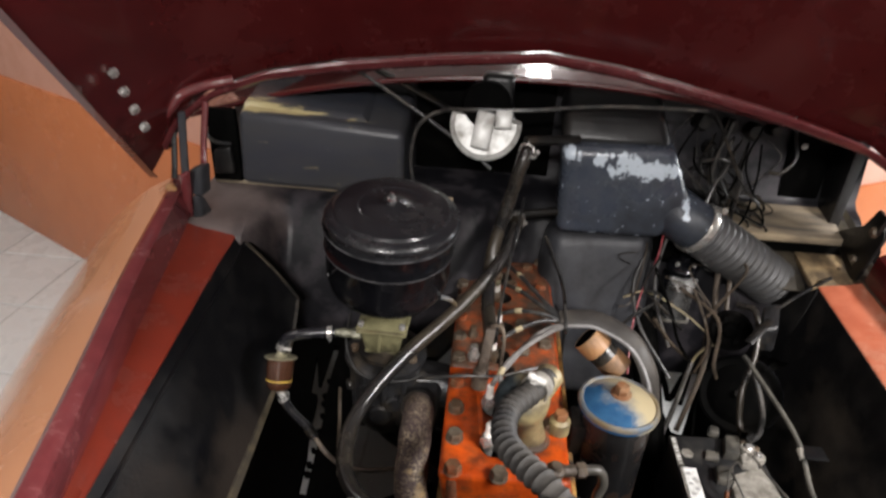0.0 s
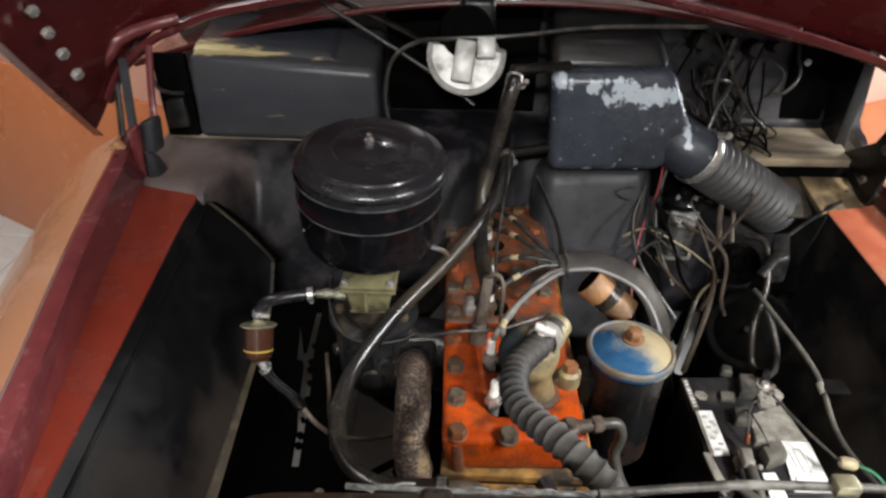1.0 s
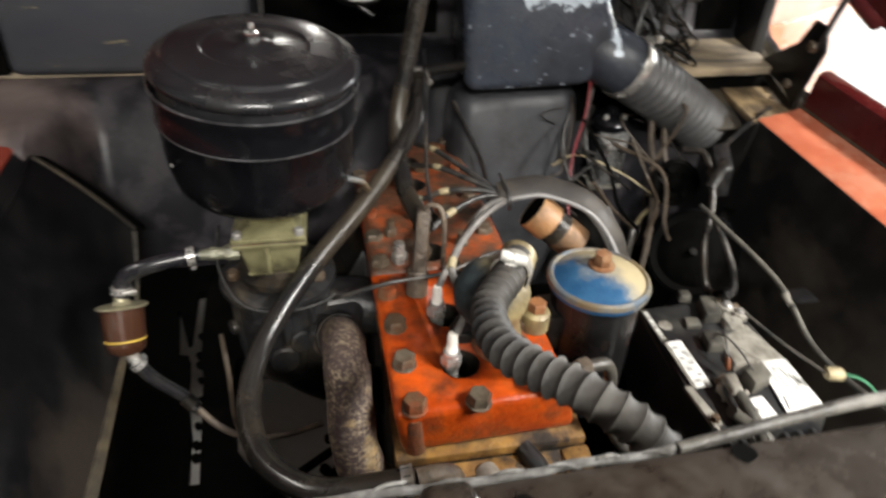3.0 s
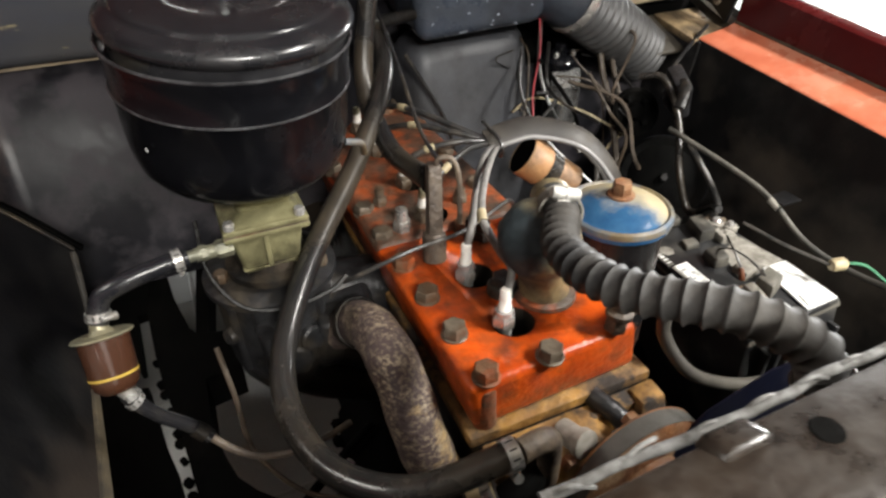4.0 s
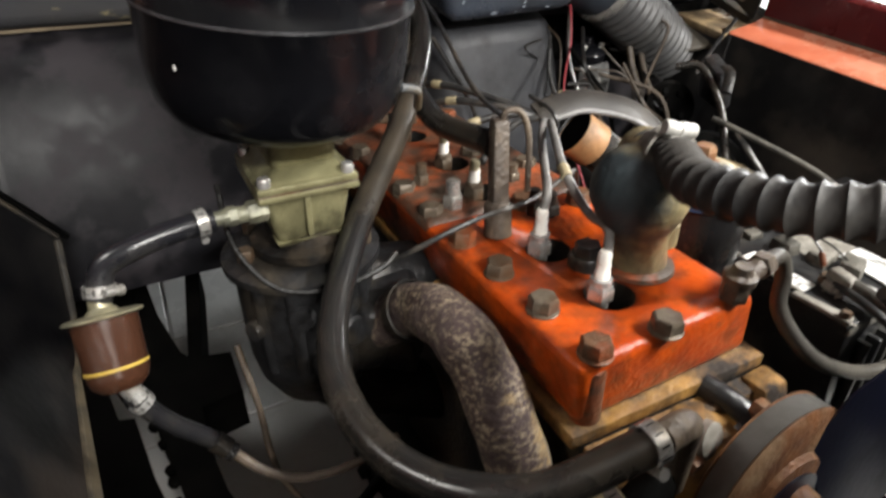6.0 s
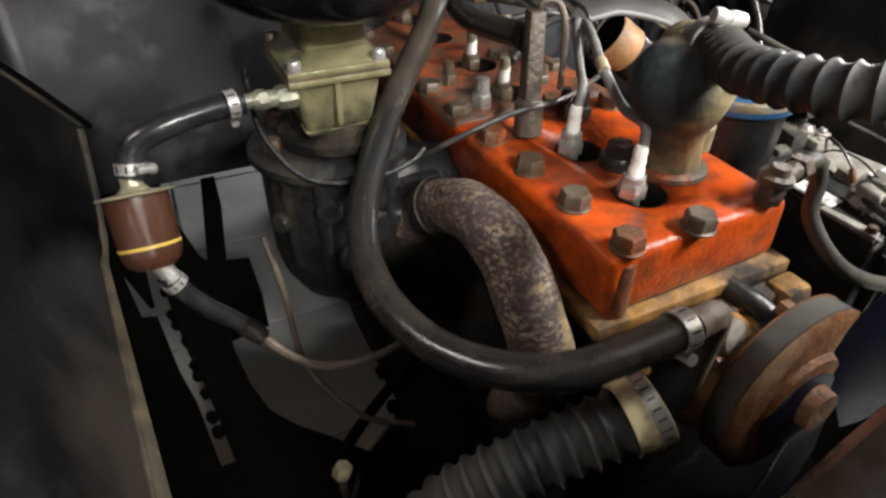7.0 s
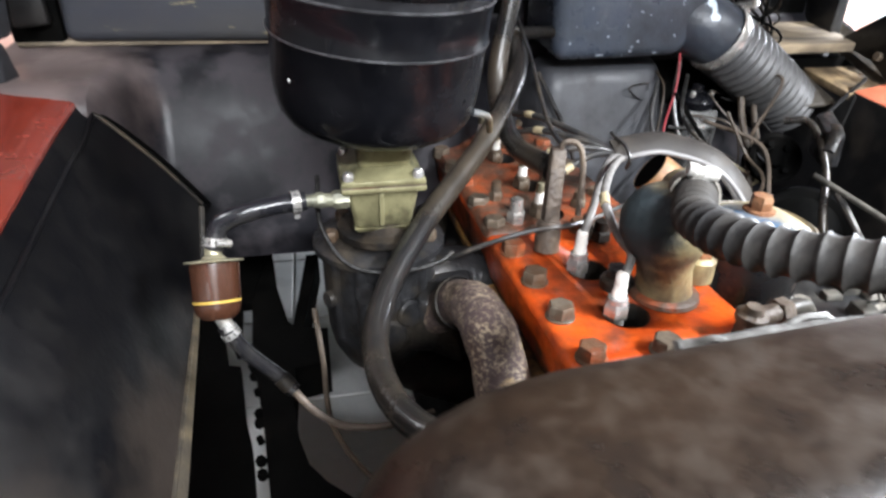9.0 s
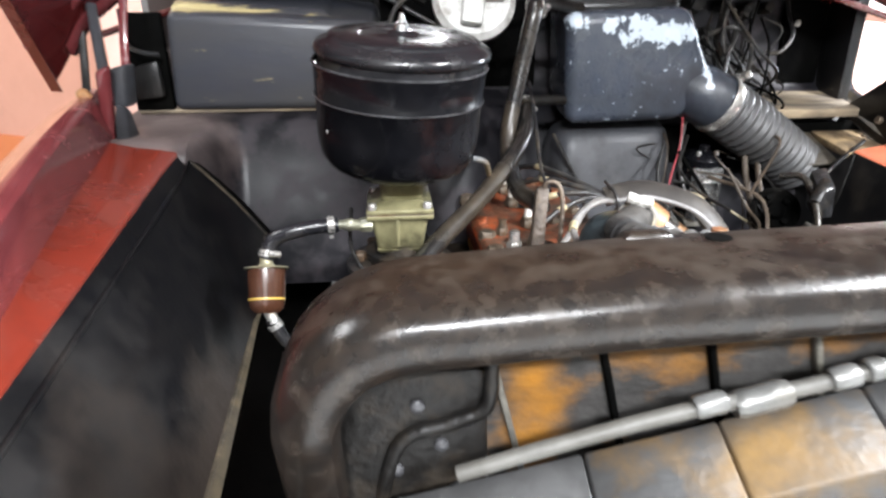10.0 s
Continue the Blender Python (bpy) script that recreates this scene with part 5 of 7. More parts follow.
part("wing_nut", join(lathe([(0.0035, -0.012), (0.004, 0.004), (0.003, 0.01), (0, 0.011)], NUT, AX, 14), lathe([(0.0085, -0.01), (0.0078, -0.002), (0.0045, 0)], NUT, AX, 16), tube([NUT + Vector((-0.006, 0, -0.001)), NUT + Vector((0, 0, 0.003)), NUT + Vector((0.006, 0, -0.001))], 0.0026, 8, 8, flat=0.6)), CHROME, ac, "shiny steel nut")
part("chip", lathe([(0.0022, 0), (0.0012, 0.0006), (0, 0.0007)], AC + Vector((-0.0885, -0.0545, -0.073)), (-0.85, -0.52, 0), 7), PAPER, ac, "small pale chip in the enamel")

# ---- fuel filter and its hoses ----
ff = thing("fuel_filter", "amber glass fuel filter bowl with steel lid", "fuel filter", (-0.187, 0.815, 0.64))
FB, FD = Vector((-0.187, 0.7925, 0.6455)), (0, 0.47, 0.883)
part("bowl", lathe([(0.0, -0.003), (0.014, -0.002), (0.0195, 0.003), (0.0215, 0.01), (0.0228, 0.052), (0.021, 0.052), (0.0195, 0.012), (0.013, 0.002), (0, 0.001)], FB, FD, 36), GLASS, ff, "amber glass bowl")
part("fuel", lathe([(0, 0.0015), (0.012, 0.0025), (0.0188, 0.013), (0.0192, 0.016), (0, 0.016)], FB, FD, 32), FUEL, ff, "yellow fuel")
part("fuel_line", lathe([(0.0216, 0.0135), (0.0222, 0.014), (0.0222, 0.0158), (0.0216, 0.0163)], FB, FD, 32, False), FUEL, ff, "yellow fuel level")
part("element", lathe([(0, 0.017), (0.015, 0.017), (0.015, 0.05), (0, 0.05)], FB, FD, 24), ELEMENT, ff)
part("lid", lathe([(0.0, 0.0515), (0.0262, 0.0515), (0.0275, 0.0525), (0.0262, 0.0538), (0.012, 0.055), (0.008, 0.059), (0.007, 0.07), (0, 0.07)], FB, FD, 36), BRASS, ff, "thin dull steel lid")
part("bottom_nipple", lathe([(0.008, 0), (0.0062, 0.018), (0, 0.018)], FB + Vector((0.002, 0, 0.002)), (0.35, -0.35, -0.8), 16), STEEL, ff)
h1 = thing("fuel_hose", "short black rubber fuel hose with clamps", "hose", (-0.15, 0.83, 0.73), "fuel hoses")
part("hose", tube([(-0.098, 0.84, 0.738), (-0.125, 0.835, 0.738), (-0.155, 0.83, 0.734), (-0.178, 0.829, 0.724), (-0.1865, 0.8215, 0.703)], 0.0092, 30, 16), FUEL_RUBBER, h1)
clamp(h1, (-0.107, 0.838, 0.7385), (1, 0.18, 0), 0.0098, width=0.008, screw=1.8)
clamp(h1, (-0.1845, 0.824, 0.7095), (0.15, 0.35, 0.9), 0.0098, width=0.008, screw=-0.5)
h2 = thing("fuel_hose", "black rubber fuel hose running down to a metal pipe", "hose", (-0.15, 0.78, 0.58), "fuel hoses")
part("hose", tube([(-0.183, 0.789, 0.637), (-0.166, 0.785, 0.606), (-0.14, 0.783, 0.575), (-0.125, 0.776, 0.558)], 0.0074, 24, 14), WET_RUBBER, h2)
part("collar", tube([(-0.137, 0.782, 0.572), (-0.129, 0.778, 0.5625)], 0.0088, 6, 14), CAST, h2, "dark crimped collar")
clamp(h2, (-0.178, 0.788, 0.628), (0.45, -0.1, -0.85), 0.0078, width=0.006, screw=2.6)
part("metal_pipe", tube([(-0.127, 0.777, 0.56), (-0.105, 0.769, 0.532), (-0.075, 0.764, 0.512), (-0.03, 0.764, 0.505), (0.02, 0.78, 0.5)], 0.0042, 30, 8), VALVE, h2, "dull metal fuel pipe")
part("lower_pipe", tube([(-0.1, 0.86, 0.6), (-0.095, 0.83, 0.55), (-0.09, 0.8, 0.48), (-0.05, 0.77, 0.42), (0.0, 0.75, 0.4)], 0.0032, 30, 8), BROWN_WIRE, h2, "thin brown pipe")

# ---- coolant hoses ----
hb = thing("heater_hose", "long black rubber heater hose looping round the carburetor", "hose", (0.05, 0.8, 0.65), "heater hoses")
HB = [(0.197, 1.135, 0.838), (0.192, 1.09, 0.832), (0.172, 1.035, 0.797), (0.107, 0.952, 0.743), (0.012, 0.84, 0.692), (-0.042, 0.744, 0.652), (-0.037, 0.646, 0.641), (0.018, 0.578, 0.65), (0.112, 0.564, 0.663)]
part("hose", tube(HB, 0.0125, 90, 18), RUBBER, hb)
clamp(hb, (0.1965, 1.13, 0.838), (0, 1, 0.1), 0.0128, screw=0.8)
clamp(hb, (0.104, 0.565, 0.6625), (1, 0, 0.05), 0.0128, screw=1.2)
ha = thing("heater_hose", "black rubber heater hose from the heater's upper pipe", "hose", (0.17, 1.05, 0.85), "heater hoses")
part("hose", tube([(0.2, 1.105, 0.995), (0.192, 1.083, 0.975), (0.174, 1.075, 0.894), (0.152, 1.046, 0.797), (0.152, 0.966, 0.744), (0.161, 0.864, 0.748)], 0.0125, 60, 18), RUBBER, ha)
clamp(ha, (0.198, 1.1, 0.99), (0.3, 1, 0.9), 0.0128, screw=0.5)
fx = thing("radiator_hose", "black corrugated upper radiator hose", "hose", (0.2, 0.6, 0.78), "radiator hoses")
part("hose", tube([(0.25, 0.752, 0.764), (0.223, 0.696, 0.782), (0.188, 0.64, 0.79), (0.186, 0.572, 0.803), (0.228, 0.505, 0.817), (0.264, 0.474, 0.8), (0.28, 0.462, 0.765)], 0.0174, 520, 28, 0.0032, 0.0126, saw=True), FLEX, fx)
part("end_ring", lathe([(0.0188, -0.011), (0.0208, -0.0105), (0.0208, 0.0105), (0.0188, 0.011)], (0.229, 0.708, 0.7785), (0.43, 0.9, -0.2), 30, False), DUSTY_PALE, fx, "pale metal ring round the hose end")
part("clamp_screw", join(lathe([(0.0052, -0.013), (0.0058, -0.012), (0.0058, -0.006), (0.0048, -0.005), (0.0048, -0.001), (0.0058, 0.0), (0.0058, 0.011), (0.0045, 0.013)], (0.226, 0.697, 0.8025), (0.9, -0.3, -0.2), 14), box(0.217, 0.235, 0.692, 0.704, 0.7955, 0.7985, 0.001)), FRAYED_WHITE, fx, "white zinc clamp screw")
part("end_band", lathe([(0.0192, -0.006), (0.0205, -0.005), (0.0205, 0.005), (0.0192, 0.006)], (0.2785, 0.463, 0.769), (0.35, -0.3, -0.85), 30, False), VALVE, fx, "brown corroded band")
part("inlet_neck", tube([(0.278, 0.463, 0.772), (0.284, 0.456, 0.752), (0.286, 0.445, 0.735), (0.286, 0.41, 0.72)], 0.0132, 16, 20), VALVE, fx, "brown radiator inlet neck")
lf = thing("radiator_hose", "black corrugated lower radiator hose with a paper-wrapped end", "hose", (0.03, 0.57, 0.57), "radiator hoses")
part("hose", tube([(0.1, 0.562, 0.597), (0.06, 0.568, 0.582), (0.0, 0.58, 0.556), (-0.05, 0.59, 0.52), (-0.08, 0.58, 0.47)], 0.0262, 220, 24, 0.0055, 0.0135, saw=True), FLEX, lf)
part("paper_wrap", tube([(0.1, 0.562, 0.597), (0.088, 0.5635, 0.592), (0.077, 0.5655, 0.588)], 0.0275, 8, 24), PAPER_WRAP, lf, "torn yellowed paper wrap")
clamp(lf, (0.094, 0.5625, 0.5945), (1, -0.15, 0.4), 0.028, screw=2.0, width=0.01)
part("neck", tube([(0.095, 0.5625, 0.595), (0.13, 0.575, 0.592), (0.16, 0.61, 0.58)], 0.016, 12, 18), CHASSIS, lf)
brass = thing("drain_fitting", "small brass fitting hanging below the fuel hose", "fitting", (-0.094, 0.692, 0.453))
part("nut", hexagon(0.0085, 0.012, (-0.094, 0.692, 0.453), (0.3, 0.1, 1)), BRASS, brass)
part("stem", tube([(-0.094, 0.692, 0.455), (-0.093, 0.692, 0.43), (-0.08, 0.72, 0.36), (-0.04, 0.8, 0.3), (0.03, 0.85, 0.3)], 0.004, 20, 8), CAST, brass)

# ---- oil filter ----
of = thing("oil_filter", "dark oil filter can with a worn blue lid", "oil filter", (0.368, 0.785, 0.5))
OF = (0.369, 0.785, 0.0)
part("can", lathe([(0.0, 0.5), (0.05, 0.5), (0.054, 0.505), (0.0545, 0.69), (0.05, 0.692)], OF, (0, 0, 1), 48), FILTER_BODY, of)
part("lid", lathe([(0.056, 0.686), (0.0615, 0.688), (0.063, 0.693), (0.0615, 0.699), (0.056, 0.7), (0.052, 0.7025), (0.03, 0.714), (0.02, 0.7165), (0, 0.7165)], OF, (0, 0, 1), 56), FILTER_BLUE, of, "worn blue domed lid")
part("lid_rim", lathe([(0.055, 0.7), (0.0585, 0.7025), (0.062, 0.7005), (0.0636, 0.696), (0.063, 0.694)], OF, (0, 0, 1), 56, False), LID_RIM, of, "grimy tan rolled rim")
part("lid_bolt", join(lathe([(0.016, 0.716), (0.016, 0.719), (0.012, 0.72)], OF, (0, 0, 1), 20), hexagon(0.0115, 0.015, (OF[0], OF[1], 0.7195))), RUST, of, "rusty centre bolt")
part("bracket", box(0.3, 0.33, 0.76, 0.81, 0.6, 0.66, 0.003), CAST, of)
oh = thing("oil_hose", "brown-black oil hose from the block to the filter", "hose", (0.34, 0.66, 0.62))
part("fitting", join(hexagon(0.0115, 0.018, (0.262, 0.643, 0.671), (0.05, -0.05, 1)), lathe([(0.013, 0), (0.0135, 0.006), (0.009, 0.008), (0.007, 0.014), (0, 0.014)], (0.263, 0.642, 0.689), (0.05, -0.05, 1), 16), lathe([(0.0085, 0), (0.0085, 0.036)], (0.268, 0.644, 0.688), (1, 0.16, 0.05), 14), hexagon(0.0115, 0.014, (0.292, 0.648, 0.689), (1, 0.16, 0.05))), VALVE, oh, "tarnished brown elbow fitting")
part("hose", tube([(0.304, 0.65, 0.69), (0.325, 0.652, 0.688), (0.332, 0.648, 0.668), (0.326, 0.638, 0.64), (0.345, 0.61, 0.603), (0.409, 0.6, 0.566), (0.47, 0.596, 0.552), (0.512, 0.602, 0.56), (0.524, 0.62, 0.576), (0.482, 0.632, 0.612)], 0.0072, 50, 14), OLD_HOSE, oh)

# ---- battery ----
bt = thing("battery", "black car battery with dusty caps, corrosion and white labels", "battery", (0.55, 0.75, 0.37))
BZ = 0.585
part("case", hull([(0.47, 0.62, 0.37), (0.655, 0.62, 0.37), (0.655, 0.855, 0.37), (0.47, 0.855, 0.37)], [(0.463, 0.63, BZ), (0.632, 0.638, BZ), (0.628, 0.868, BZ), (0.478, 0.858, BZ)], 0.005), BATTERY, bt)
for k in range(7):
    part("rib", box(0.49 + 0.02 * k, 0.497 + 0.02 * k, 0.616, 0.632, 0.4, 0.56, 0.002), BATTERY, bt)
part("lid_rim", hull([(0.464, 0.628, BZ - 0.012), (0.634, 0.636, BZ - 0.012), (0.63, 0.872, BZ - 0.012), (0.476, 0.862, BZ - 0.012)], [(0.466, 0.63, BZ - 0.004), (0.632, 0.638, BZ - 0.004), (0.628, 0.87, BZ - 0.004), (0.478, 0.86, BZ - 0.004)], 0.001), DUSTY_CAPS, bt)


def plate(name, corners, z, mat, label="", h=0.002):
    return part(name, hull([(x, y, z) for x, y in corners], [(x, y, z + h) for x, y in corners], 0), mat, bt, label, False)


SH = Vector((0.022, 0.02, -0.03))


def at(x, y):
    """A place on the lid, before the battery is shifted onto its tray."""
    return x - SH.x, y - SH.y


plate("label", [at(0.497, 0.871), at(0.5065, 0.871), at(0.507, 0.806), at(0.496, 0.805)], BZ + 0.001, DUSTY_CAPS, "worn grey printed strip")
for k in range(9):
    w = 0.0016 + 0.0012 * (k % 3)
    plate("print_bar", [at(0.4985, 0.81 + 0.0066 * k), at(0.505, 0.81 + 0.0066 * k), at(0.505, 0.81 + w + 0.0066 * k), at(0.4985, 0.81 + w + 0.0066 * k)], BZ + 0.003, PAPER, "pale printed mark", 0.0004)
part("sticker", lathe([(0.0112, 0), (0.0112, 0.0008), (0.0095, 0.001), (0, 0.001)], (*at(0.519, 0.836), BZ + 0.001), (0, 0, 1), 6), DUSTY_PALE, bt, "small pale six-sided sticker")
plate("label", [at(0.503, 0.801), at(0.525, 0.802), at(0.524, 0.717), at(0.501, 0.715)], BZ + 0.001, PAPER, "white paper label")
plate("label_strip", [at(0.4985, 0.801), at(0.5015, 0.801), at(0.4995, 0.715), at(0.496, 0.715)], BZ + 0.0015, DUSTY_PALE, "")
for k in range(7):
    x0 = 0.505 + 0.0085 * (k % 2)
    y0 = 0.724 + 0.0105 * k
    plate("print_bar", [at(x0, y0), at(x0 + 0.0075, y0), at(x0 + 0.0075, y0 + 0.0045), at(x0, y0 + 0.0045)], BZ + 0.003, INK_PALE, "", 0.0004)
plate("dust", [at(0.59, 0.8), at(0.64, 0.82), at(0.652, 0.75), at(0.611, 0.744), at(0.566, 0.748)], BZ + 0.0008, DUSTY_PALE, "dry tan dust", 0.0008)
plate("label", [at(0.609, 0.746), at(0.651, 0.745), at(0.647, 0.659), at(0.592, 0.658)], BZ + 0.002, PAPER, "large white paper label")
plate("label_block", [at(0.604, 0.682), at(0.646, 0.682), at(0.644, 0.662), at(0.598, 0.662)], BZ + 0.004, PAPER, "")
for x0, y0, x1, y1 in ((0.619, 0.692, 0.6205, 0.73), (0.6305, 0.692, 0.632, 0.73), (0.619, 0.73, 0.632, 0.7315), (0.619, 0.6905, 0.632, 0.692), (0.603, 0.6845, 0.647, 0.6855), (0.636, 0.7, 0.6375, 0.722), (0.64, 0.7, 0.6415, 0.718), (0.612, 0.698, 0.6135, 0.727)):
    plate("print_bar", [at(x0, y0), at(x1, y0), at(x1, y1), at(x0, y1)], BZ + 0.0042, INK_PALE, "", 0.0004)
plate("label", [at(0.559, 0.687), at(0.578, 0.689), at(0.579, 0.644), at(0.554, 0.642)], BZ + 0.001, PAPER, "narrow white label")
plate("rim_wear", [at(0.4855, 0.7), at(0.4885, 0.7), at(0.4965, 0.648), at(0.4925, 0.648)], BZ + 0.0008, DUSTY_PALE, "pale worn rim", 0.0008)
for k, (pts, h) in enumerate((([(0.59, 0.878), (0.618, 0.876), (0.605, 0.83), (0.577, 0.832)], 0.018), ([(0.565, 0.885), (0.585, 0.88), (0.59, 0.9), (0.572, 0.903)], 0.012), ([(0.555, 0.806), (0.587, 0.805), (0.576, 0.773), (0.55, 0.774)], 0.015), ([(0.566, 0.722), (0.603, 0.737), (0.603, 0.708), (0.567, 0.694)], 0.02), ([(0.57, 0.765), (0.6, 0.768), (0.603, 0.742), (0.566, 0.735)], 0.012), ([(0.55, 0.845), (0.575, 0.842), (0.57, 0.822), (0.545, 0.825)], 0.008), ([(0.605, 0.84), (0.632, 0.832), (0.63, 0.81), (0.603, 0.815)], 0.012))):
    pts = [at(x, y) for x, y in pts]
    cx0, cy0 = sum(p[0] for p in pts) / 4, sum(p[1] for p in pts) / 4
    part("vent_cap", hull([(x, y, BZ - 0.002) for x, y in pts], [(cx0 + (x - cx0) * 0.88, cy0 + (y - cy0) * 0.88, BZ + h) for x, y in pts], 0.003), DUSTY_PALE if k in (4, 6) else DUSTY_CAPS if k == 3 else BATTERY_DUSTY, bt)
for x, y, r in ((*at(0.537, 0.702), 0.01), (*at(0.625, 0.852), 0.009), (*at(0.636, 0.836), 0.007)):
    part("terminal", lathe([(r, -0.002), (r * 0.9, 0.016), (r * 0.6, 0.019), (0, 0.019)], (x, y, BZ), (0, 0, 1), 18), STEEL, bt)
    part("clamp", lathe([(r + 0.001, 0.002), (r + 0.005, 0.003), (r + 0.005, 0.012), (r + 0.001, 0.013)], (x, y, BZ), (0.1, 0.05, 1), 9), DUSTY_PALE, bt, "corroded terminal clamp")
    part("bolt", hexagon(0.0048, 0.018, (x - 0.01, y + 0.012, BZ + 0.01), (1, 0.4, 0)), BOLT, bt)
rng = random.Random(11)
for k in range(22):
    x, y = rng.choice((at(0.537, 0.702), at(0.625, 0.852), at(0.636, 0.836), at(0.545, 0.685)))
    r = rng.uniform(0.002, 0.005)
    part("corrosion", lathe([(r, 0), (r * 0.8, r * 0.6), (r * 0.3, r * 0.9), (0, r * 0.9)], (x + rng.uniform(-0.02, 0.02), y + rng.uniform(-0.02, 0.02), BZ + rng.uniform(-0.001, 0.01)), (rng.uniform(-0.5, 0.5), rng.uniform(-0.5, 0.5), 1), 7), DUSTY_PALE, bt, "pale crust of corrosion", False)
bt.location += SH
tray = thing("battery_tray", "black perforated battery tray on the chassis", "tray", (0.55, 0.74, 0.34))
part("shelf", box(0.472, 0.692, 0.62, 0.9, 0.322, 0.34, 0.004), CHASSIS, tray)
part("post", box(0.53, 0.59, 0.7, 0.76, 0.13, 0.322, 0.004), CHASSIS, tray)

# ---- radiator and its support ----
sup = thing("radiator_support", "brown-black painted radiator support, rust-speckled", "support", (0.22, 0.4, 0.3))
prof = []
SX0, SX1, SZ, SR = -0.09, 0.54, 0.871, 0.072
for k in range(11):
    prof.append((SX0, 0.3 + (SZ - SR - 0.3) * k / 10))
for k in range(1, 9):
    a = k / 8 * math.pi / 2
    prof.append((SX0 + SR - SR * math.cos(a), SZ - SR + SR * math.sin(a)))
for k in range(1, 20):
    prof.append((SX0 + SR + (SX1 - SX0 - 2 * SR) * k / 20, SZ))
for k in range(0, 9):
    a = k / 8 * math.pi / 2
    prof.append((SX1 - SR + SR * math.sin(a), SZ - SR + SR * math.cos(a)))
for k in range(1, 11):
    prof.append((SX1, SZ - SR - (SZ - SR - 0.3) * k / 10))
cx, cz = 0.5 * (SX0 + SX1), 0.5
rows = []
for x, z in prof:
    d = Vector((cx - x, 0, cz - z))
    n = Vector((-1, 0, 0)) if x <= SX0 else Vector((1, 0, 0)) if x >= SX1 else Vector((0, 0, 1))
    if SX0 < x < SX0 + SR:
        n = Vector((x - SX0 - SR, 0, z - SZ + SR)).normalized()
    if SX1 - SR < x < SX1:
        n = Vector((x - SX1 + SR, 0, z - SZ + SR)).normalized()
    row = []
    for y, off in ((0.358, -0.034), (0.347, -0.0335), (0.3425, -0.031), (0.3405, -0.026), (0.34, -0.0195), (0.3406, -0.0145), (0.3425, -0.0098), (0.3458, -0.0058), (0.3505, -0.0028), (0.357, -0.0008), (0.366, 0.0004), (0.385, 0.001), (0.402, 0.0), (0.409, -0.003), (0.412, -0.009), (0.412, -0.016)):
        row.append((x + n.x * off, y + 0.3 * max(0.8 - z, 0), z + n.z * off + 0.007 * min(max((x + 0.03) / 0.12, 0), 1) + 0.025 * max(x - 0.1, 0)))
    rows.append(row)
part("band", sheet(rows, 0.003), SUPPORT, sup)
# Bolt holes are flat black discs; the shade inside is their colour.
for x, y in ((0.139, 0.392), (0.26, 0.402)):
    part("hole", lathe([(0.0068, -0.001), (0.0066, 0.0002), (0, 0.0003)], (x, y, SZ + 0.0079 - 0.2 * max(y - 0.398, 0) + 0.025 * (x - 0.1)), (0, 0, 1), 20), CHASSIS, sup, "black disc in place of a bolt hole")
part("bracket", hull([(0.088, 0.396, SZ + 0.004), (0.122, 0.396, SZ + 0.004), (0.118, 0.414, SZ), (0.09, 0.414, SZ)], [(0.095, 0.399, SZ + 0.011), (0.117, 0.399, SZ + 0.011), (0.115, 0.412, SZ + 0.008), (0.095, 0.412, SZ + 0.008)], 0.003), SUPPORT, sup)
rad = thing("radiator", "rust-streaked radiator behind the support", "radiator", (0.22, 0.37, 0.3))
part("front_panel", box(-0.055, 0.51, 0.39, 0.41, 0.3, 0.84, 0.004), RAD_FACE, rad)
part("side_channel", hull([(-0.06, 0.375, 0.5), (0.028, 0.375, 0.5), (0.028, 0.392, 0.5), (-0.06, 0.392, 0.5)], [(-0.06, 0.375, 0.82), (0.018, 0.375, 0.82), (0.018, 0.392, 0.82), (-0.06, 0.392, 0.82)], 0.005), CAST, rad, "dark side channel")
part("side_rib", tube([(-0.045, 0.372, 0.7), (-0.03, 0.372, 0.775), (0.0, 0.372, 0.79), (0.018, 0.372, 0.8), (0.02, 0.374, 0.83)], 0.004, 24, 10), CAST, rad)
for x in (0.075, 0.135, 0.195, 0.255, 0.33):
    part("seam", hull([(x, 0.384, 0.6), (x + 0.003, 0.384, 0.6), (x + 0.003, 0.391, 0.6), (x, 0.391, 0.6)], [(x - 0.06, 0.384, 0.84), (x - 0.056, 0.384, 0.84), (x - 0.056, 0.391, 0.84), (x - 0.06, 0.391, 0.84)], 0.001), DUSTY_CAPS if x in (0.075, 0.255) else CHASSIS, rad)
for x, z in ((-0.018, 0.8), (-0.006, 0.775), (0.008, 0.79), (-0.03, 0.76), (0.002, 0.745)):
    part("rivet", lathe([(0.0042, 0), (0.0038, 0.002), (0.002, 0.0032), (0, 0.0034)], (x, 0.3745, z), (0, -1, 0), 12), BEAD, rad, "worn rivet")
gr = thing("grille_panel", "grey folded metal panel with rust ahead of the radiator", "panel", (0.2, 0.33, 0.6))
part("rail", tube([(0.0, 0.35, 0.776), (0.053, 0.35, 0.791), (0.109, 0.35, 0.805), (0.17, 0.35, 0.8155), (0.25, 0.35, 0.834)], 0.0042, 30, 12), BELT, gr, "grey tube")
for x, z, r, h in ((0.124, 0.809, 0.0058, 0.008), (0.15, 0.8105, 0.0072, 0.014), (0.19, 0.8205, 0.006, 0.007), (0.205, 0.824, 0.006, 0.0045)):
    part("coupling", lathe([(r * 0.85, -h), (r, -h * 0.75), (r, h * 0.75), (r * 0.85, h)], (x, 0.35, z), (1, 0, 0.24), 16), DULL_ZINC, gr, "dull zinc coupling")
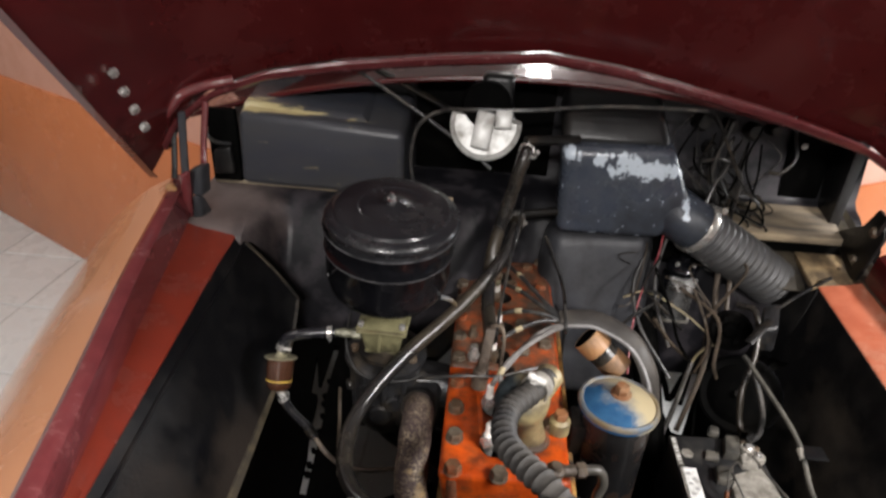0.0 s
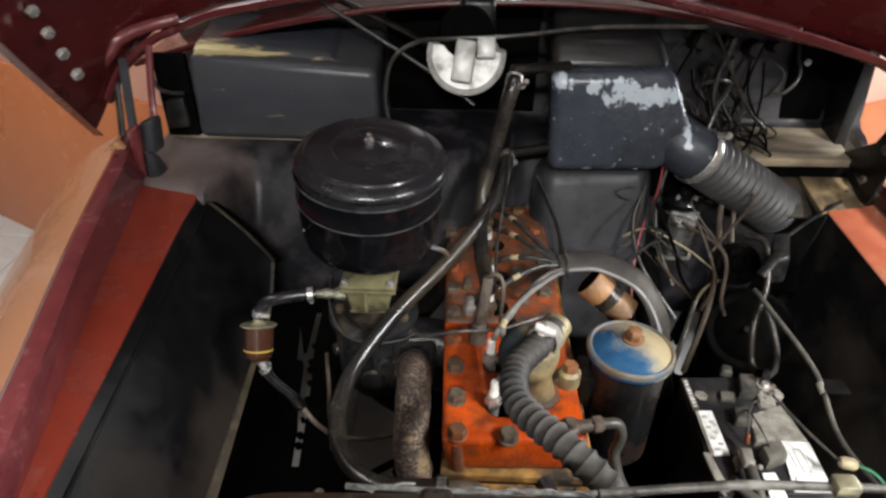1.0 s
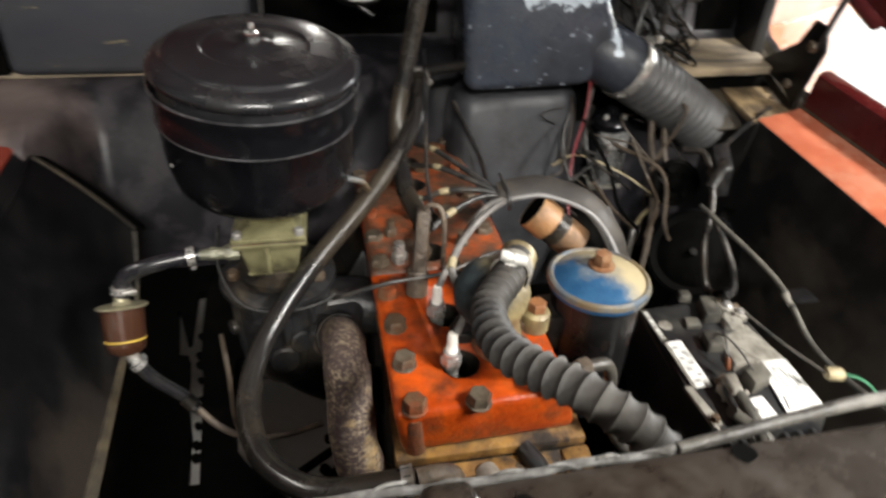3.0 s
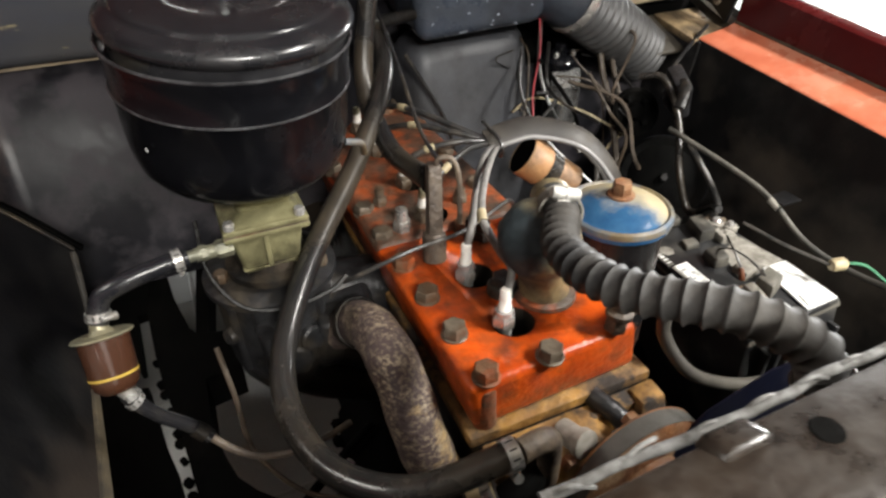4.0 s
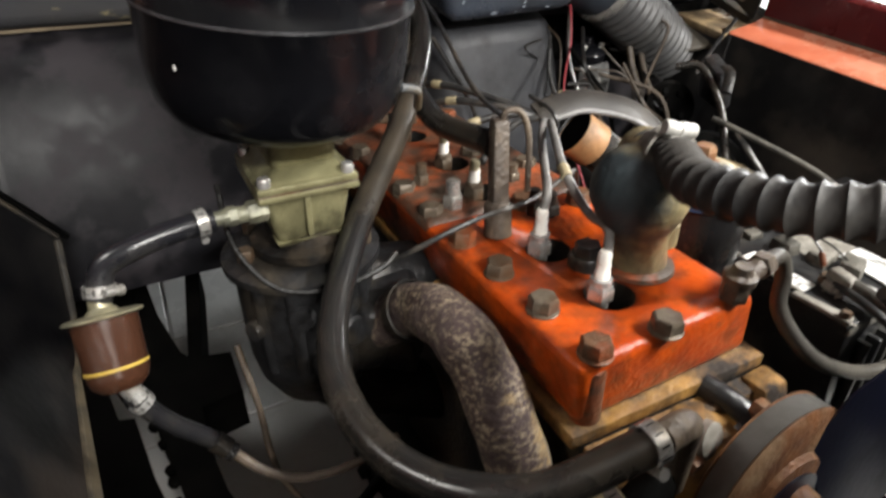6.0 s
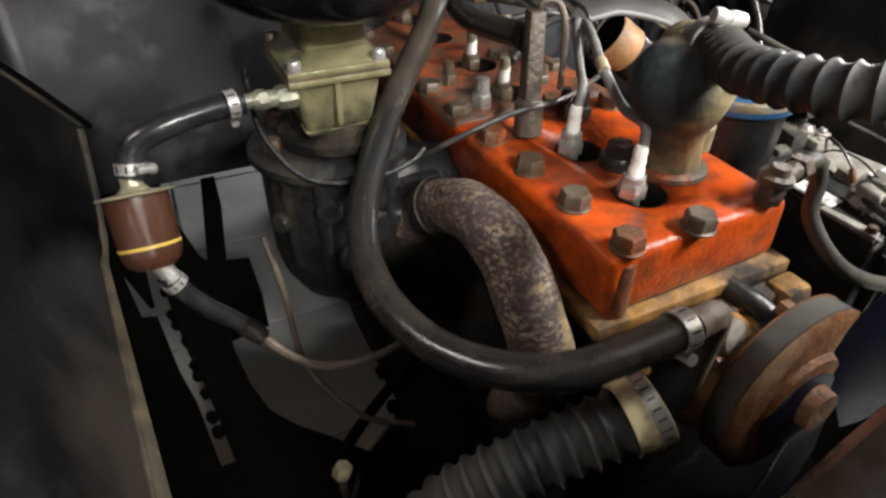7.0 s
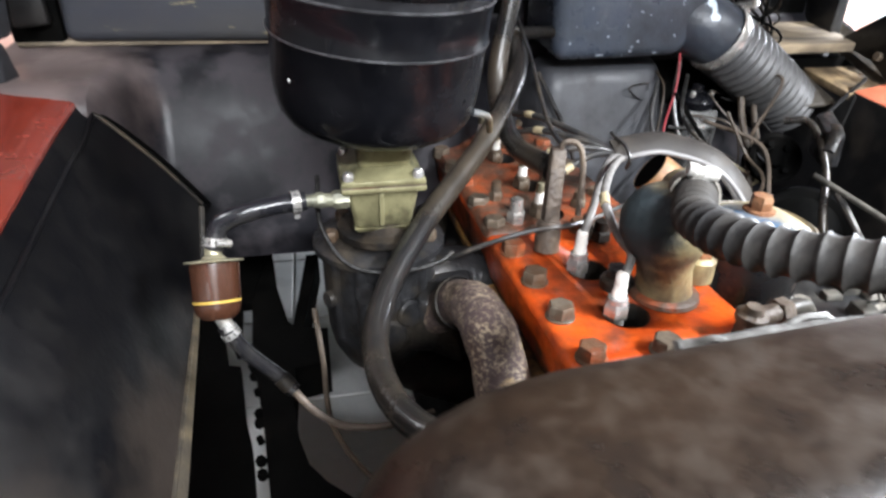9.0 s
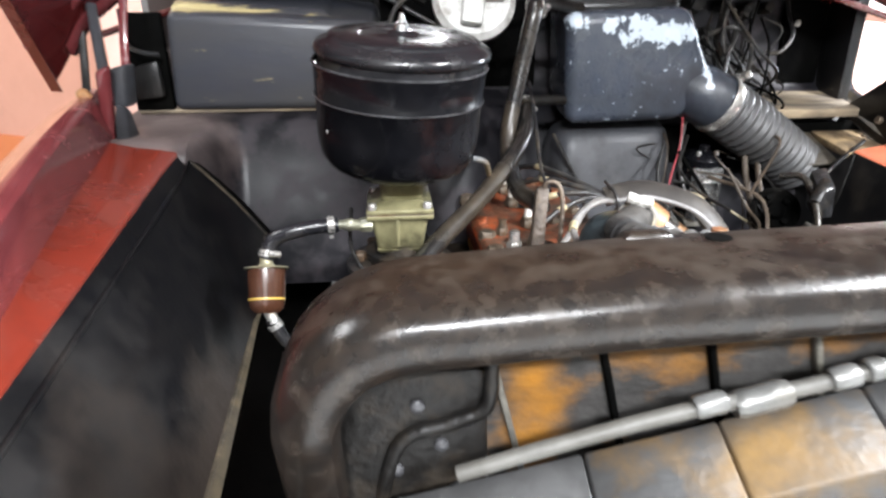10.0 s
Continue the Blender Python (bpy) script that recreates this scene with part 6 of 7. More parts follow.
for x0, x1 in ((-0.045, 0.066), (0.0665, 0.136), (0.1365, 0.21), (0.2105, 0.3)):
    za, zb = 0.757 + 0.22 * (x0 + 0.02), 0.757 + 0.22 * (x1 + 0.02)
    part("lower_sheet", hull([(x0, 0.3, 0.5), (x1, 0.3, 0.5), (x1, 0.36, 0.5), (x0, 0.36, 0.5)], [(x0, 0.322, za - 0.018), (x1, 0.322, zb - 0.018), (x1, 0.36, zb), (x0, 0.36, za)], 0.002), GALV, gr)

# ---- ignition ----
loom = thing("ignition_loom", "flat black rubber ignition cable loom with a pale edge", "cable loom", (0.36, 0.93, 0.72))
LOOM = [(0.284, 0.957, 0.727), (0.315, 0.955, 0.7345), (0.353, 0.949, 0.7365), (0.409, 0.922, 0.719), (0.44, 0.89, 0.675), (0.45, 0.87, 0.62)]
part("strap", tube(LOOM, 0.0165, 40, 16, flat=0.26, up=(0, -0.6, 0.8)), STRAP, loom)
part("front_cable", tube([(x - 0.002, y - 0.0115, z - 0.0088) for x, y, z in LOOM], 0.0034, 40, 10), STRAP_EDGE, loom, "pale grey cable along the loom's edge")
part("tie", tube([(0.292, 0.985, 0.742), (0.292, 0.972, 0.7405), (0.292, 0.945, 0.738), (0.294, 0.931, 0.725), (0.296, 0.94, 0.71)], 0.0028, 20, 6), CABLE_DARK, loom, "black tie wrap")


def wire(name, label, pts, r, mat, group="wires", n=30, category="wire"):
    return solo(name, tube(pts, r, n, 8), mat, label, category, group)


IGN = [
    ((0.168, 0.694), [(0.29, 0.942, 0.722), (0.262, 0.9, 0.738), (0.215, 0.83, 0.752), (0.18, 0.768, 0.75), (0.186, 0.742, 0.724), (0.184, 0.712, 0.722), (0.172, 0.6955, 0.712)]),
    ((0.166, 0.776), [(0.286, 0.943, 0.724), (0.255, 0.905, 0.738), (0.222, 0.86, 0.738), (0.195, 0.815, 0.73), (0.176, 0.784, 0.726), (0.1675, 0.7765, 0.711)]),
    ((0.168, 0.9), [(0.284, 0.955, 0.725), (0.25, 0.945, 0.728), (0.21, 0.925, 0.72), (0.18, 0.905, 0.708)]),
    ((0.175, 0.985), [(0.284, 0.958, 0.726), (0.25, 0.962, 0.732), (0.21, 0.975, 0.725), (0.182, 0.984, 0.71)]),
    ((0.17, 1.09), [(0.284, 0.962, 0.727), (0.25, 0.985, 0.735), (0.21, 1.03, 0.735), (0.18, 1.08, 0.715)]),
    ((0.17, 1.17), [(0.284, 0.966, 0.727), (0.25, 1.0, 0.74), (0.21, 1.07, 0.745), (0.178, 1.16, 0.72)]),
]
for i, ((x, y), pts) in enumerate(IGN):
    t = thing("ignition_wire", "grey ignition cable to a spark plug", "cable", pts[0], "ignition cables")
    part("cable", tube(pts, 0.0042, 36, 10), CABLE if i < 2 else CABLE_DARK, t)
    if i != 1:
        k = len(pts) // 2
        d = Vector(pts[k + 1 if k + 1 < len(pts) else k]) - Vector(pts[k - 1])
        part("marker_sleeve", lathe([(0.0048, -0.007), (0.0052, -0.006), (0.0052, 0.006), (0.0048, 0.007)], pts[k], d, 12), YELLOW_WIRE, t, "yellowed marker sleeve")
    part("terminal", lathe([(0.0045, 0), (0.0055, 0.003), (0.0058, 0.011), (0.0045, 0.014)], (x, y, 0.7005), (0.06, 0.02, 1), 12), BRASS if i > 1 else CERAMIC, t)

dist = thing("breather_tube", "tan and black oil filler tube, open at its end", "tube", (0.36, 0.93, 0.66))
D0, DD = Vector((0.334, 0.948, 0.702)), Vector((0.062, -0.022, -0.048)).normalized()
part("tan_sleeve", lathe([(0.0275, 0), (0.0285, 0.002), (0.0285, 0.033), (0.0265, 0.035)], D0, DD, 32, False), TAN_CAP, dist)
part("black_band", lathe([(0.0262, 0.033), (0.0262, 0.054)], D0, DD, 32, False), RUBBER, dist)
part("lower_sleeve", lathe([(0.0258, 0.052), (0.0265, 0.054), (0.0265, 0.085), (0.016, 0.087)], D0, DD, 32), TAN_CAP, dist)
part("dark_bore", lathe([(0.0275, 0.001), (0.0245, 0.0), (0.0235, 0.025), (0, 0.025)], D0, DD, 32), CHASSIS, dist)

# bar and lever on the head that carry the choke rod and hose end
bar = thing("water_valve", "brown corroded water valve standing on the cylinder head", "valve", (0.15, 0.83, 0.672))
part("body", hull([(0.139, 0.812, 0.672), (0.157, 0.81, 0.672), (0.159, 0.828, 0.672), (0.141, 0.83, 0.672)], [(0.151, 0.836, 0.778), (0.167, 0.834, 0.778), (0.169, 0.85, 0.778), (0.153, 0.852, 0.778)], 0.004), VALVE, bar)
part("sleeve", lathe([(0.0135, 0), (0.0135, 0.03), (0.011, 0.033)], (0.148, 0.818, 0.672), (0.08, 0.2, 1), 16), VALVE, bar)
part("lever", tube([(0.16, 0.84, 0.775), (0.165, 0.838, 0.785), (0.178, 0.834, 0.782), (0.182, 0.826, 0.76), (0.18, 0.82, 0.71)], 0.003, 24, 8), VALVE, bar)
part("pipe", lathe([(0.0125, 0), (0.0125, 0.02)], (0.161, 0.85, 0.748), (0.0, 1, 0), 16), CAST, bar)
for x, y, r, h, m in ((0.135, 0.885, 0.011, 0.03, STEEL), (0.215, 0.83, 0.012, 0.022, CAST), (0.225, 0.915, 0.01, 0.02, BOLT), (0.13, 0.95, 0.009, 0.025, BOLT), (0.2, 0.835, 0.008, 0.028, CAST)):
    part("fitting", join(hexagon(r, h * 0.5, (x, y, 0.674)), lathe([(r * 0.7, h * 0.5), (r * 0.65, h), (0, h)], (x, y, 0.674), (0, 0, 1), 14)), m, bar)
wire("choke_rod", "thin grey control rod from the heater to the valve", [(0.207, 1.16, 0.87), (0.19, 1.03, 0.83), (0.175, 0.92, 0.785), (0.17, 0.845, 0.772)], 0.0026, MANIFOLD)
wire("vacuum_pipe", "thin dark pipe crossing the cylinder head", [(0.045, 0.832, 0.664), (0.07, 0.812, 0.686), (0.12, 0.805, 0.703), (0.18, 0.81, 0.706), (0.24, 0.835, 0.71), (0.262, 0.85, 0.7), (0.275, 0.86, 0.67)], 0.0026, CABLE_DARK)
solo("air_cleaner_pipe", tube([(0.074, 0.866, 0.811), (0.09, 0.868, 0.805), (0.098, 0.885, 0.785)], 0.0038, 14, 10), LID_RIM, "short tan pipe at the air cleaner", "pipe")

# ---- coil, brake parts and wiring on the driver's side ----
coil = thing("ignition_coil", "black ignition coil with a silver plate on the firewall", "coil", (0.565, 1.23, 0.6))
part("body", hull([(0.533, 1.2, 0.6), (0.597, 1.2, 0.6), (0.597, 1.245, 0.6), (0.533, 1.245, 0.6)], [(0.53, 1.195, 0.705), (0.6, 1.195, 0.705), (0.6, 1.25, 0.705), (0.53, 1.25, 0.705)], 0.014, 1), BLACK_GLOSS, coil, "", False)
part("plate", hull([(0.542, 1.18, 0.6), (0.587, 1.18, 0.6), (0.596, 1.2, 0.6), (0.534, 1.2, 0.6)], [(0.548, 1.17, 0.682), (0.582, 1.17, 0.682), (0.597, 1.196, 0.704), (0.534, 1.196, 0.704)], 0.003, 1), POLISHED, coil, "faceted silver plate", False)
part("cap", lathe([(0.033, 0), (0.034, 0.012), (0.026, 0.022), (0.012, 0.026), (0.01, 0.036), (0, 0.037)], (0.565, 1.222, 0.7055), (0, -0.1, 1), 28), BLACK_GLOSS, coil, "glossy black cap")
for x in (0.548, 0.582):
    part("terminal", lathe([(0.005, 0), (0.005, 0.008), (0.003, 0.011), (0, 0.011)], (x, 1.205, 0.722), (0, -0.3, 1), 12), STEEL, coil)
part("corroded_base", box(0.53, 0.6, 1.19, 1.25, 0.585, 0.602, 0.005), DUSTY_PALE, coil, "corroded pale base")
horn = thing("master_cylinder", "black round brake unit with a bent pipe", "brake unit", (0.61, 1.03, 0.6))
part("housing", lathe([(0.0, -0.06), (0.034, -0.06), (0.036, -0.04), (0.036, -0.012), (0.041, -0.01), (0.041, -0.003), (0.034, 0.0), (0.03, -0.004), (0.016, -0.006), (0.014, 0.004), (0.009, 0.006), (0, 0.006)], (0.642, 1.085, 0.652), (-0.28, -0.8, 0.5), 36), CHASSIS, horn, "near-black drum")
for k in range(4):
    part("bolt", hexagon(0.006, 0.007, Vector((0.642, 1.085, 0.652)) + Vector((0.022 * math.cos(k * 1.57 + 0.5), 0.012 * math.sin(k * 1.57 + 0.5), 0.022 * math.sin(k * 1.57 + 0.5))), (-0.28, -0.8, 0.5), k), CHASSIS, horn)
part("box", hull([(0.67, 1.02, 0.655), (0.7, 1.02, 0.655), (0.72, 1.08, 0.66), (0.69, 1.08, 0.66)], [(0.665, 1.02, 0.705), (0.695, 1.02, 0.71), (0.715, 1.08, 0.73), (0.685, 1.08, 0.725)], 0.006), MANIFOLD, horn, "grey sheet-metal box")
part("bracket", tube([(0.63, 0.98, 0.7), (0.655, 1.0, 0.72), (0.68, 1.03, 0.72)], 0.008, 14, 8, flat=0.4), CAST, horn)
sh = thing("signal_horn", "round black horn shell behind the battery", "horn", (0.67, 1.02, 0.5))
HC, HDIR = (0.668, 1.02, 0.545), (-0.45, -0.6, 0.55)
part("shell", lathe([(0.0, -0.05), (0.05, -0.045), (0.072, -0.012), (0.074, -0.002), (0.077, 0.0), (0.077, 0.004), (0.072, 0.007), (0.06, 0.004), (0.05, 0.011), (0.03, 0.018), (0.012, 0.02), (0, 0.02)], HC, HDIR, 48), CHASSIS, sh, "domed near-black shell")
part("rim", lathe([(0.0765, -0.001), (0.078, 0.0), (0.078, 0.003), (0.0765, 0.0045)], HC, HDIR, 48, False), BLACK_GLOSS, sh, "rolled rim")
part("nut", hexagon(0.007, 0.008, Vector(HC) + Vector(HDIR).normalized() * 0.02, HDIR), CAST, sh)
part("bracket", hull([(0.7, 1.03, 0.6), (0.72, 1.03, 0.6), (0.76, 1.06, 0.6), (0.74, 1.07, 0.6)], [(0.7, 1.03, 0.604), (0.72, 1.03, 0.604), (0.76, 1.06, 0.604), (0.74, 1.07, 0.604)], 0.001), CHASSIS, sh)
bc = thing("battery_cable", "glossy black battery cable running to its clamp", "cable", (0.64, 0.98, 0.6), "battery cables")
part("cable", tube([(0.64, 1.09, 0.712), (0.667, 1.062, 0.713), (0.662, 1.006, 0.663), (0.637, 0.958, 0.603), (0.638, 0.92, 0.545), (0.632, 0.875, 0.578), (0.62, 0.85, 0.592)], 0.0058, 50, 12), RUBBER, bc)
bc2 = thing("battery_cable", "frayed battery cable with corroded end", "cable", (0.53, 0.64, 0.6), "battery cables")
part("cable", tube([(0.515, 0.682, 0.6), (0.514, 0.66, 0.603), (0.512, 0.625, 0.6), (0.52, 0.58, 0.585), (0.53, 0.52, 0.55)], 0.0078, 30, 12), DUSTY_CAPS, bc2)
part("cable", tube([(0.508, 0.68, 0.598), (0.502, 0.65, 0.598), (0.5, 0.62, 0.592), (0.507, 0.58, 0.575), (0.515, 0.52, 0.54)], 0.0052, 30, 10), BATTERY, bc2)
part("lug", hull([(0.502, 0.66, 0.6), (0.522, 0.66, 0.6), (0.528, 0.695, 0.6), (0.506, 0.695, 0.6)], [(0.505, 0.663, 0.611), (0.52, 0.663, 0.611), (0.525, 0.692, 0.613), (0.508, 0.692, 0.613)], 0.004), DUSTY_PALE, bc2, "corroded pale lug")
part("red_sleeve", lathe([(0.003, 0), (0.0038, 0.003), (0.0038, 0.015), (0.0025, 0.017)], (0.527, 0.708, 0.6), (0.05, 0.3, 0.5), 12), ORANGE, bc2, "small red sleeve")
part("lead", tube([(0.529, 0.717, 0.615), (0.537, 0.745, 0.628), (0.56, 0.775, 0.62), (0.578, 0.782, 0.597)], 0.0017, 20, 6), OLD_HOSE, bc2)
part("lead", tube([(0.552, 0.775, 0.6), (0.545, 0.75, 0.618), (0.548, 0.72, 0.618), (0.56, 0.69, 0.598)], 0.0014, 20, 6), CABLE_DARK, bc2)
hold = thing("battery_clamp", "pale worn metal strap along the edge of the battery", "strap", (0.46, 0.65, 0.588))
part("strap", hull([(0.462, 0.7, 0.584), (0.474, 0.7, 0.584), (0.482, 0.636, 0.584), (0.466, 0.632, 0.584)], [(0.463, 0.699, 0.589), (0.473, 0.699, 0.589), (0.481, 0.637, 0.589), (0.467, 0.633, 0.589)], 0.001), DUSTY_PALE, hold)
part("bolt", hexagon(0.006, 0.008, (0.473, 0.642, 0.588)), BOLT, hold)
bc2.location += Vector((0.022, 0.02, -0.03))
hold.location += Vector((0.022, 0.02, -0.03))
har = thing("wiring_harness", "taped wiring harness along the black apron", "harness", (0.69, 0.8, 0.6))
part("sheath", tube([(0.64, 1.0, 0.655), (0.652, 0.963, 0.646), (0.687, 0.842, 0.613), (0.692, 0.747, 0.572), (0.714, 0.654, 0.562), (0.72, 0.5, 0.6)], 0.0043, 50, 10), BATTERY_DUSTY, har)
part("tape", tube([(0.6865, 0.823, 0.6065), (0.6885, 0.807, 0.6)], 0.0056, 4, 10), DUSTY_PALE, har, "tan tape wrap")
part("clip", box(0.688, 0.725, 0.8, 0.83, 0.606, 0.609, 0.001), BLACK_PANEL, har)
part("branch", tube([(0.652, 0.963, 0.642), (0.662, 0.92, 0.6), (0.65, 0.88, 0.58), (0.625, 0.86, 0.575)], 0.005, 20, 8), CABLE_DARK, har)
part("connector", lathe([(0.007, 0), (0.009, 0.004), (0.009, 0.018), (0.006, 0.022)], (0.66, 0.69, 0.585), (1, -0.2, 0), 14), YELLOW_WIRE, har, "pale connector")
part("green_wire", tube([(0.675, 0.688, 0.586), (0.7, 0.67, 0.585), (0.715, 0.64, 0.57), (0.715, 0.56, 0.57)], 0.002, 20, 6), GREEN_WIRE, har)
part("thin_wire", tube([(0.6, 0.79, 0.61), (0.63, 0.74, 0.595), (0.66, 0.692, 0.585)], 0.002, 16, 6), CABLE_DARK, har)
wire("yellow_wire", "yellowed stiff wire hanging in an open loop", [(0.44, 1.16, 0.66), (0.49, 1.17, 0.673), (0.56, 1.14, 0.65), (0.6, 1.118, 0.628), (0.634, 1.1, 0.606)], 0.0021, YELLOW_WIRE)
wire("yellow_wire", "yellowed wire end hanging from the bend", [(0.634, 1.1, 0.606), (0.618, 1.1, 0.598), (0.604, 1.107, 0.572), (0.598, 1.113, 0.543)], 0.0032, YELLOW_WIRE)
wire("black_wire", "dark wire spliced to the yellowed wire", [(0.598, 1.113, 0.543), (0.57, 1.1, 0.57), (0.53, 1.09, 0.61), (0.49, 1.09, 0.66)], 0.0034, BROWN_WIRE)
wire("black_wire", "dark cable running down beside the battery", [(0.598, 1.113, 0.543), (0.575, 1.07, 0.49), (0.54, 1.01, 0.43), (0.52, 0.97, 0.38)], 0.0052, OLD_HOSE)
wire("red_wire", "thin red wire hanging below the heater", [(0.5, 1.19, 0.8), (0.492, 1.17, 0.75), (0.472, 1.15, 0.685), (0.455, 1.1, 0.62), (0.45, 1.04, 0.55)], 0.0016, RED_WIRE)
wire("brown_tube", "brown control tube in front of the firewall", [(0.63, 1.2, 0.76), (0.625, 1.17, 0.7), (0.622, 1.12, 0.63), (0.6, 1.06, 0.55), (0.56, 1.0, 0.45)], 0.0055, BROWN_WIRE)
wire("brown_tube", "brown control tube in front of the firewall", [(0.66, 1.2, 0.74), (0.652, 1.17, 0.69), (0.65, 1.13, 0.64), (0.655, 1.1, 0.6)], 0.005, BROWN_WIRE)
wire("black_wire", "black wire hanging below the heater", [(0.515, 1.21, 0.79), (0.5, 1.18, 0.72), (0.505, 1.14, 0.66), (0.53, 1.08, 0.6)], 0.0035, CABLE_DARK)
wire("black_wire", "black wire hanging below the heater", [(0.48, 1.21, 0.75), (0.455, 1.16, 0.69), (0.47, 1.1, 0.63), (0.53, 1.03, 0.56)], 0.0035, CABLE_DARK)
wire("grey_strut", "thin grey strut across the corner of the bay", [(0.83, 1.15, 0.757), (0.78, 1.14, 0.72), (0.735, 1.13, 0.68)], 0.0035, MANIFOLD, n=10)
# the tangle behind the duct
tangle = thing("wiring_tangle", "tangle of old dark wires on the firewall", "wires", (0.62, 1.33, 0.85))
rng = random.Random(4)
for i in range(26):
    x0, z0 = rng.uniform(0.55, 0.72), rng.uniform(0.93, 1.03)
    x1, z1 = rng.uniform(0.56, 0.74), rng.uniform(0.77, 0.84)
    y0 = rng.uniform(1.3, 1.38)
    pts = [(x0, y0, z0), (x0 + rng.uniform(-0.06, 0.06), y0 - rng.uniform(0.03, 0.09), (z0 + z1) / 2 + rng.uniform(-0.03, 0.05)), (x1 + rng.uniform(-0.03, 0.03), y0 - rng.uniform(0.04, 0.1), z1 + 0.03), (x1, y0 - rng.uniform(0, 0.06), z1 - 0.02)]
    part("wire", tube(pts, rng.choice((0.0016, 0.0022, 0.003)), 20, 6), rng.choice((CABLE_DARK, CAST, CAST, CHASSIS, CHASSIS)), tangle)
for x, z, r in ((0.58, 0.99, 0.02), (0.64, 0.985, 0.014), (0.69, 0.975, 0.018), (0.61, 0.93, 0.015), (0.66, 0.9, 0.012), (0.73, 0.98, 0.012)):
    part("connector", lathe([(r, 0), (r, 0.02), (r * 0.8, 0.03), (0, 0.03)], (x, 1.39, z), (0.1, -1, 0.1), 18), CAST, tangle)
part("hook_wire", tube([(0.775, 1.385, 1.02), (0.78, 1.37, 0.97), (0.785, 1.35, 0.93), (0.76, 1.34, 0.9), (0.74, 1.35, 0.895)], 0.004, 24, 8), MANIFOLD, tangle)
part("coiled_wire", tube([(0.56, 1.28, 0.93), (0.6, 1.25, 0.95), (0.64, 1.25, 0.92), (0.645, 1.25, 0.87), (0.65, 1.26, 0.8)], 0.004, 30, 8), CABLE_DARK, tangle)
part("coiled_wire", tube([(0.57, 1.2, 0.87), (0.585, 1.22, 0.91), (0.61, 1.25, 0.94), (0.615, 1.28, 0.98)], 0.0035, 24, 8), CABLE_DARK, tangle)
loose = thing("loose_wires", "loose dark and brown wires hanging below the heater", "wires", (0.55, 1.1, 0.6))
rng = random.Random(9)
for i in range(13):
    a = Vector((rng.uniform(0.44, 0.68), rng.uniform(1.12, 1.24), rng.uniform(0.68, 0.78)))
    b = a + Vector((rng.uniform(-0.09, 0.09), rng.uniform(-0.14, -0.03), rng.uniform(-0.18, -0.06)))
    m1 = a.lerp(b, 0.35) + Vector((rng.uniform(-0.05, 0.05), rng.uniform(-0.03, 0.03), rng.uniform(-0.02, 0.05)))
    m2 = a.lerp(b, 0.7) + Vector((rng.uniform(-0.05, 0.05), rng.uniform(-0.03, 0.03), rng.uniform(-0.03, 0.03)))
    part("wire", tube([a, m1, m2, b], rng.choice((0.0015, 0.002, 0.0028, 0.0035)), 22, 6), rng.choice((CAST, CHASSIS, CHASSIS, BROWN_WIRE, BROWN_WIRE)), loose)
# cables round the wiper motor
wire("speedometer_cable", "black cable looping behind the wiper motor", [(-0.02, 1.2, 0.85), (-0.03, 1.21, 0.92), (-0.015, 1.22, 0.985), (0.03, 1.225, 1.015), (0.09, 1.2, 1.028), (0.2, 1.2, 1.035), (0.35, 1.23, 1.045), (0.55, 1.27, 1.04)], 0.004, CABLE_DARK, n=60)
wire("linkage_rod", "dark wiper linkage rod in front of the firewall", [(-0.16, 1.28, 1.075), (-0.02, 1.25, 1.0), (0.08, 1.22, 0.945), (0.135, 1.2, 0.91)], 0.004, MANIFOLD, n=20)
solo("wiper_arm_shaft", tube([(-0.12, 1.3, 1.07), (-0.03, 1.3, 1.03), (0.04, 1.3, 0.995)], 0.012, 12, 10, flat=0.5), CAST, "dark flat wiper linkage bar", "linkage")
solo("motor_bracket", hull([(0.1, 1.25, 1.0), (0.172, 1.25, 1.0), (0.172, 1.3, 1.0), (0.1, 1.3, 1.0)], [(0.104, 1.255, 1.085), (0.168, 1.255, 1.085), (0.168, 1.3, 1.085), (0.104, 1.3, 1.085)], 0.012, 4), BLACK_PANEL, "black bracket above the wiper motor", "bracket")
# cable along the radiator support
sc = thing("support_cable", "grey cable clipped along the radiator support", "cable", (0.3, 0.42, 0.86))
SC = [(0.03, 0.424, 0.858), (0.109, 0.4205, 0.8635), (0.175, 0.42, 0.866), (0.235, 0.4195, 0.868), (0.273, 0.423, 0.87), (0.311, 0.427, 0.871), (0.373, 0.431, 0.873), (0.53, 0.445, 0.855)]
rng = random.Random(21)
part("cable", tube(SC[3:], 0.0038, 50, 10), GRUBBY, sc)
part("frayed_end", tube([(x + rng.uniform(-0.002, 0.002), y + rng.uniform(-0.0015, 0.0015), z) for x, y, z in smooth_path(SC[:4], 14)], 0.0026, 60, 10), FRAYED, sc, "pale frayed wrapping")
for k in range(7):
    x, y, z = smooth_path(SC[:4], 14)[2 * k]
    d = rng.uniform(-0.6, 0.6)
    part("frayed_strand", tube([(x, y, z), (x + 0.01, y + 0.004 * d, z + 0.004), (x + 0.022, y + 0.008 * d, z + 0.003 * d)], 0.0012, 8, 6), FRAYED, sc)
part("clip", box(0.425, 0.445, 0.426, 0.442, 0.864, 0.878, 0.003), BRASS, sc)

wheel = thing("parked_car_wheel", "black car wheel with a silver rim standing on the floor", "wheel", (8.85, 5.8, FLOOR))
WD = (-0.62, -0.78, 0)
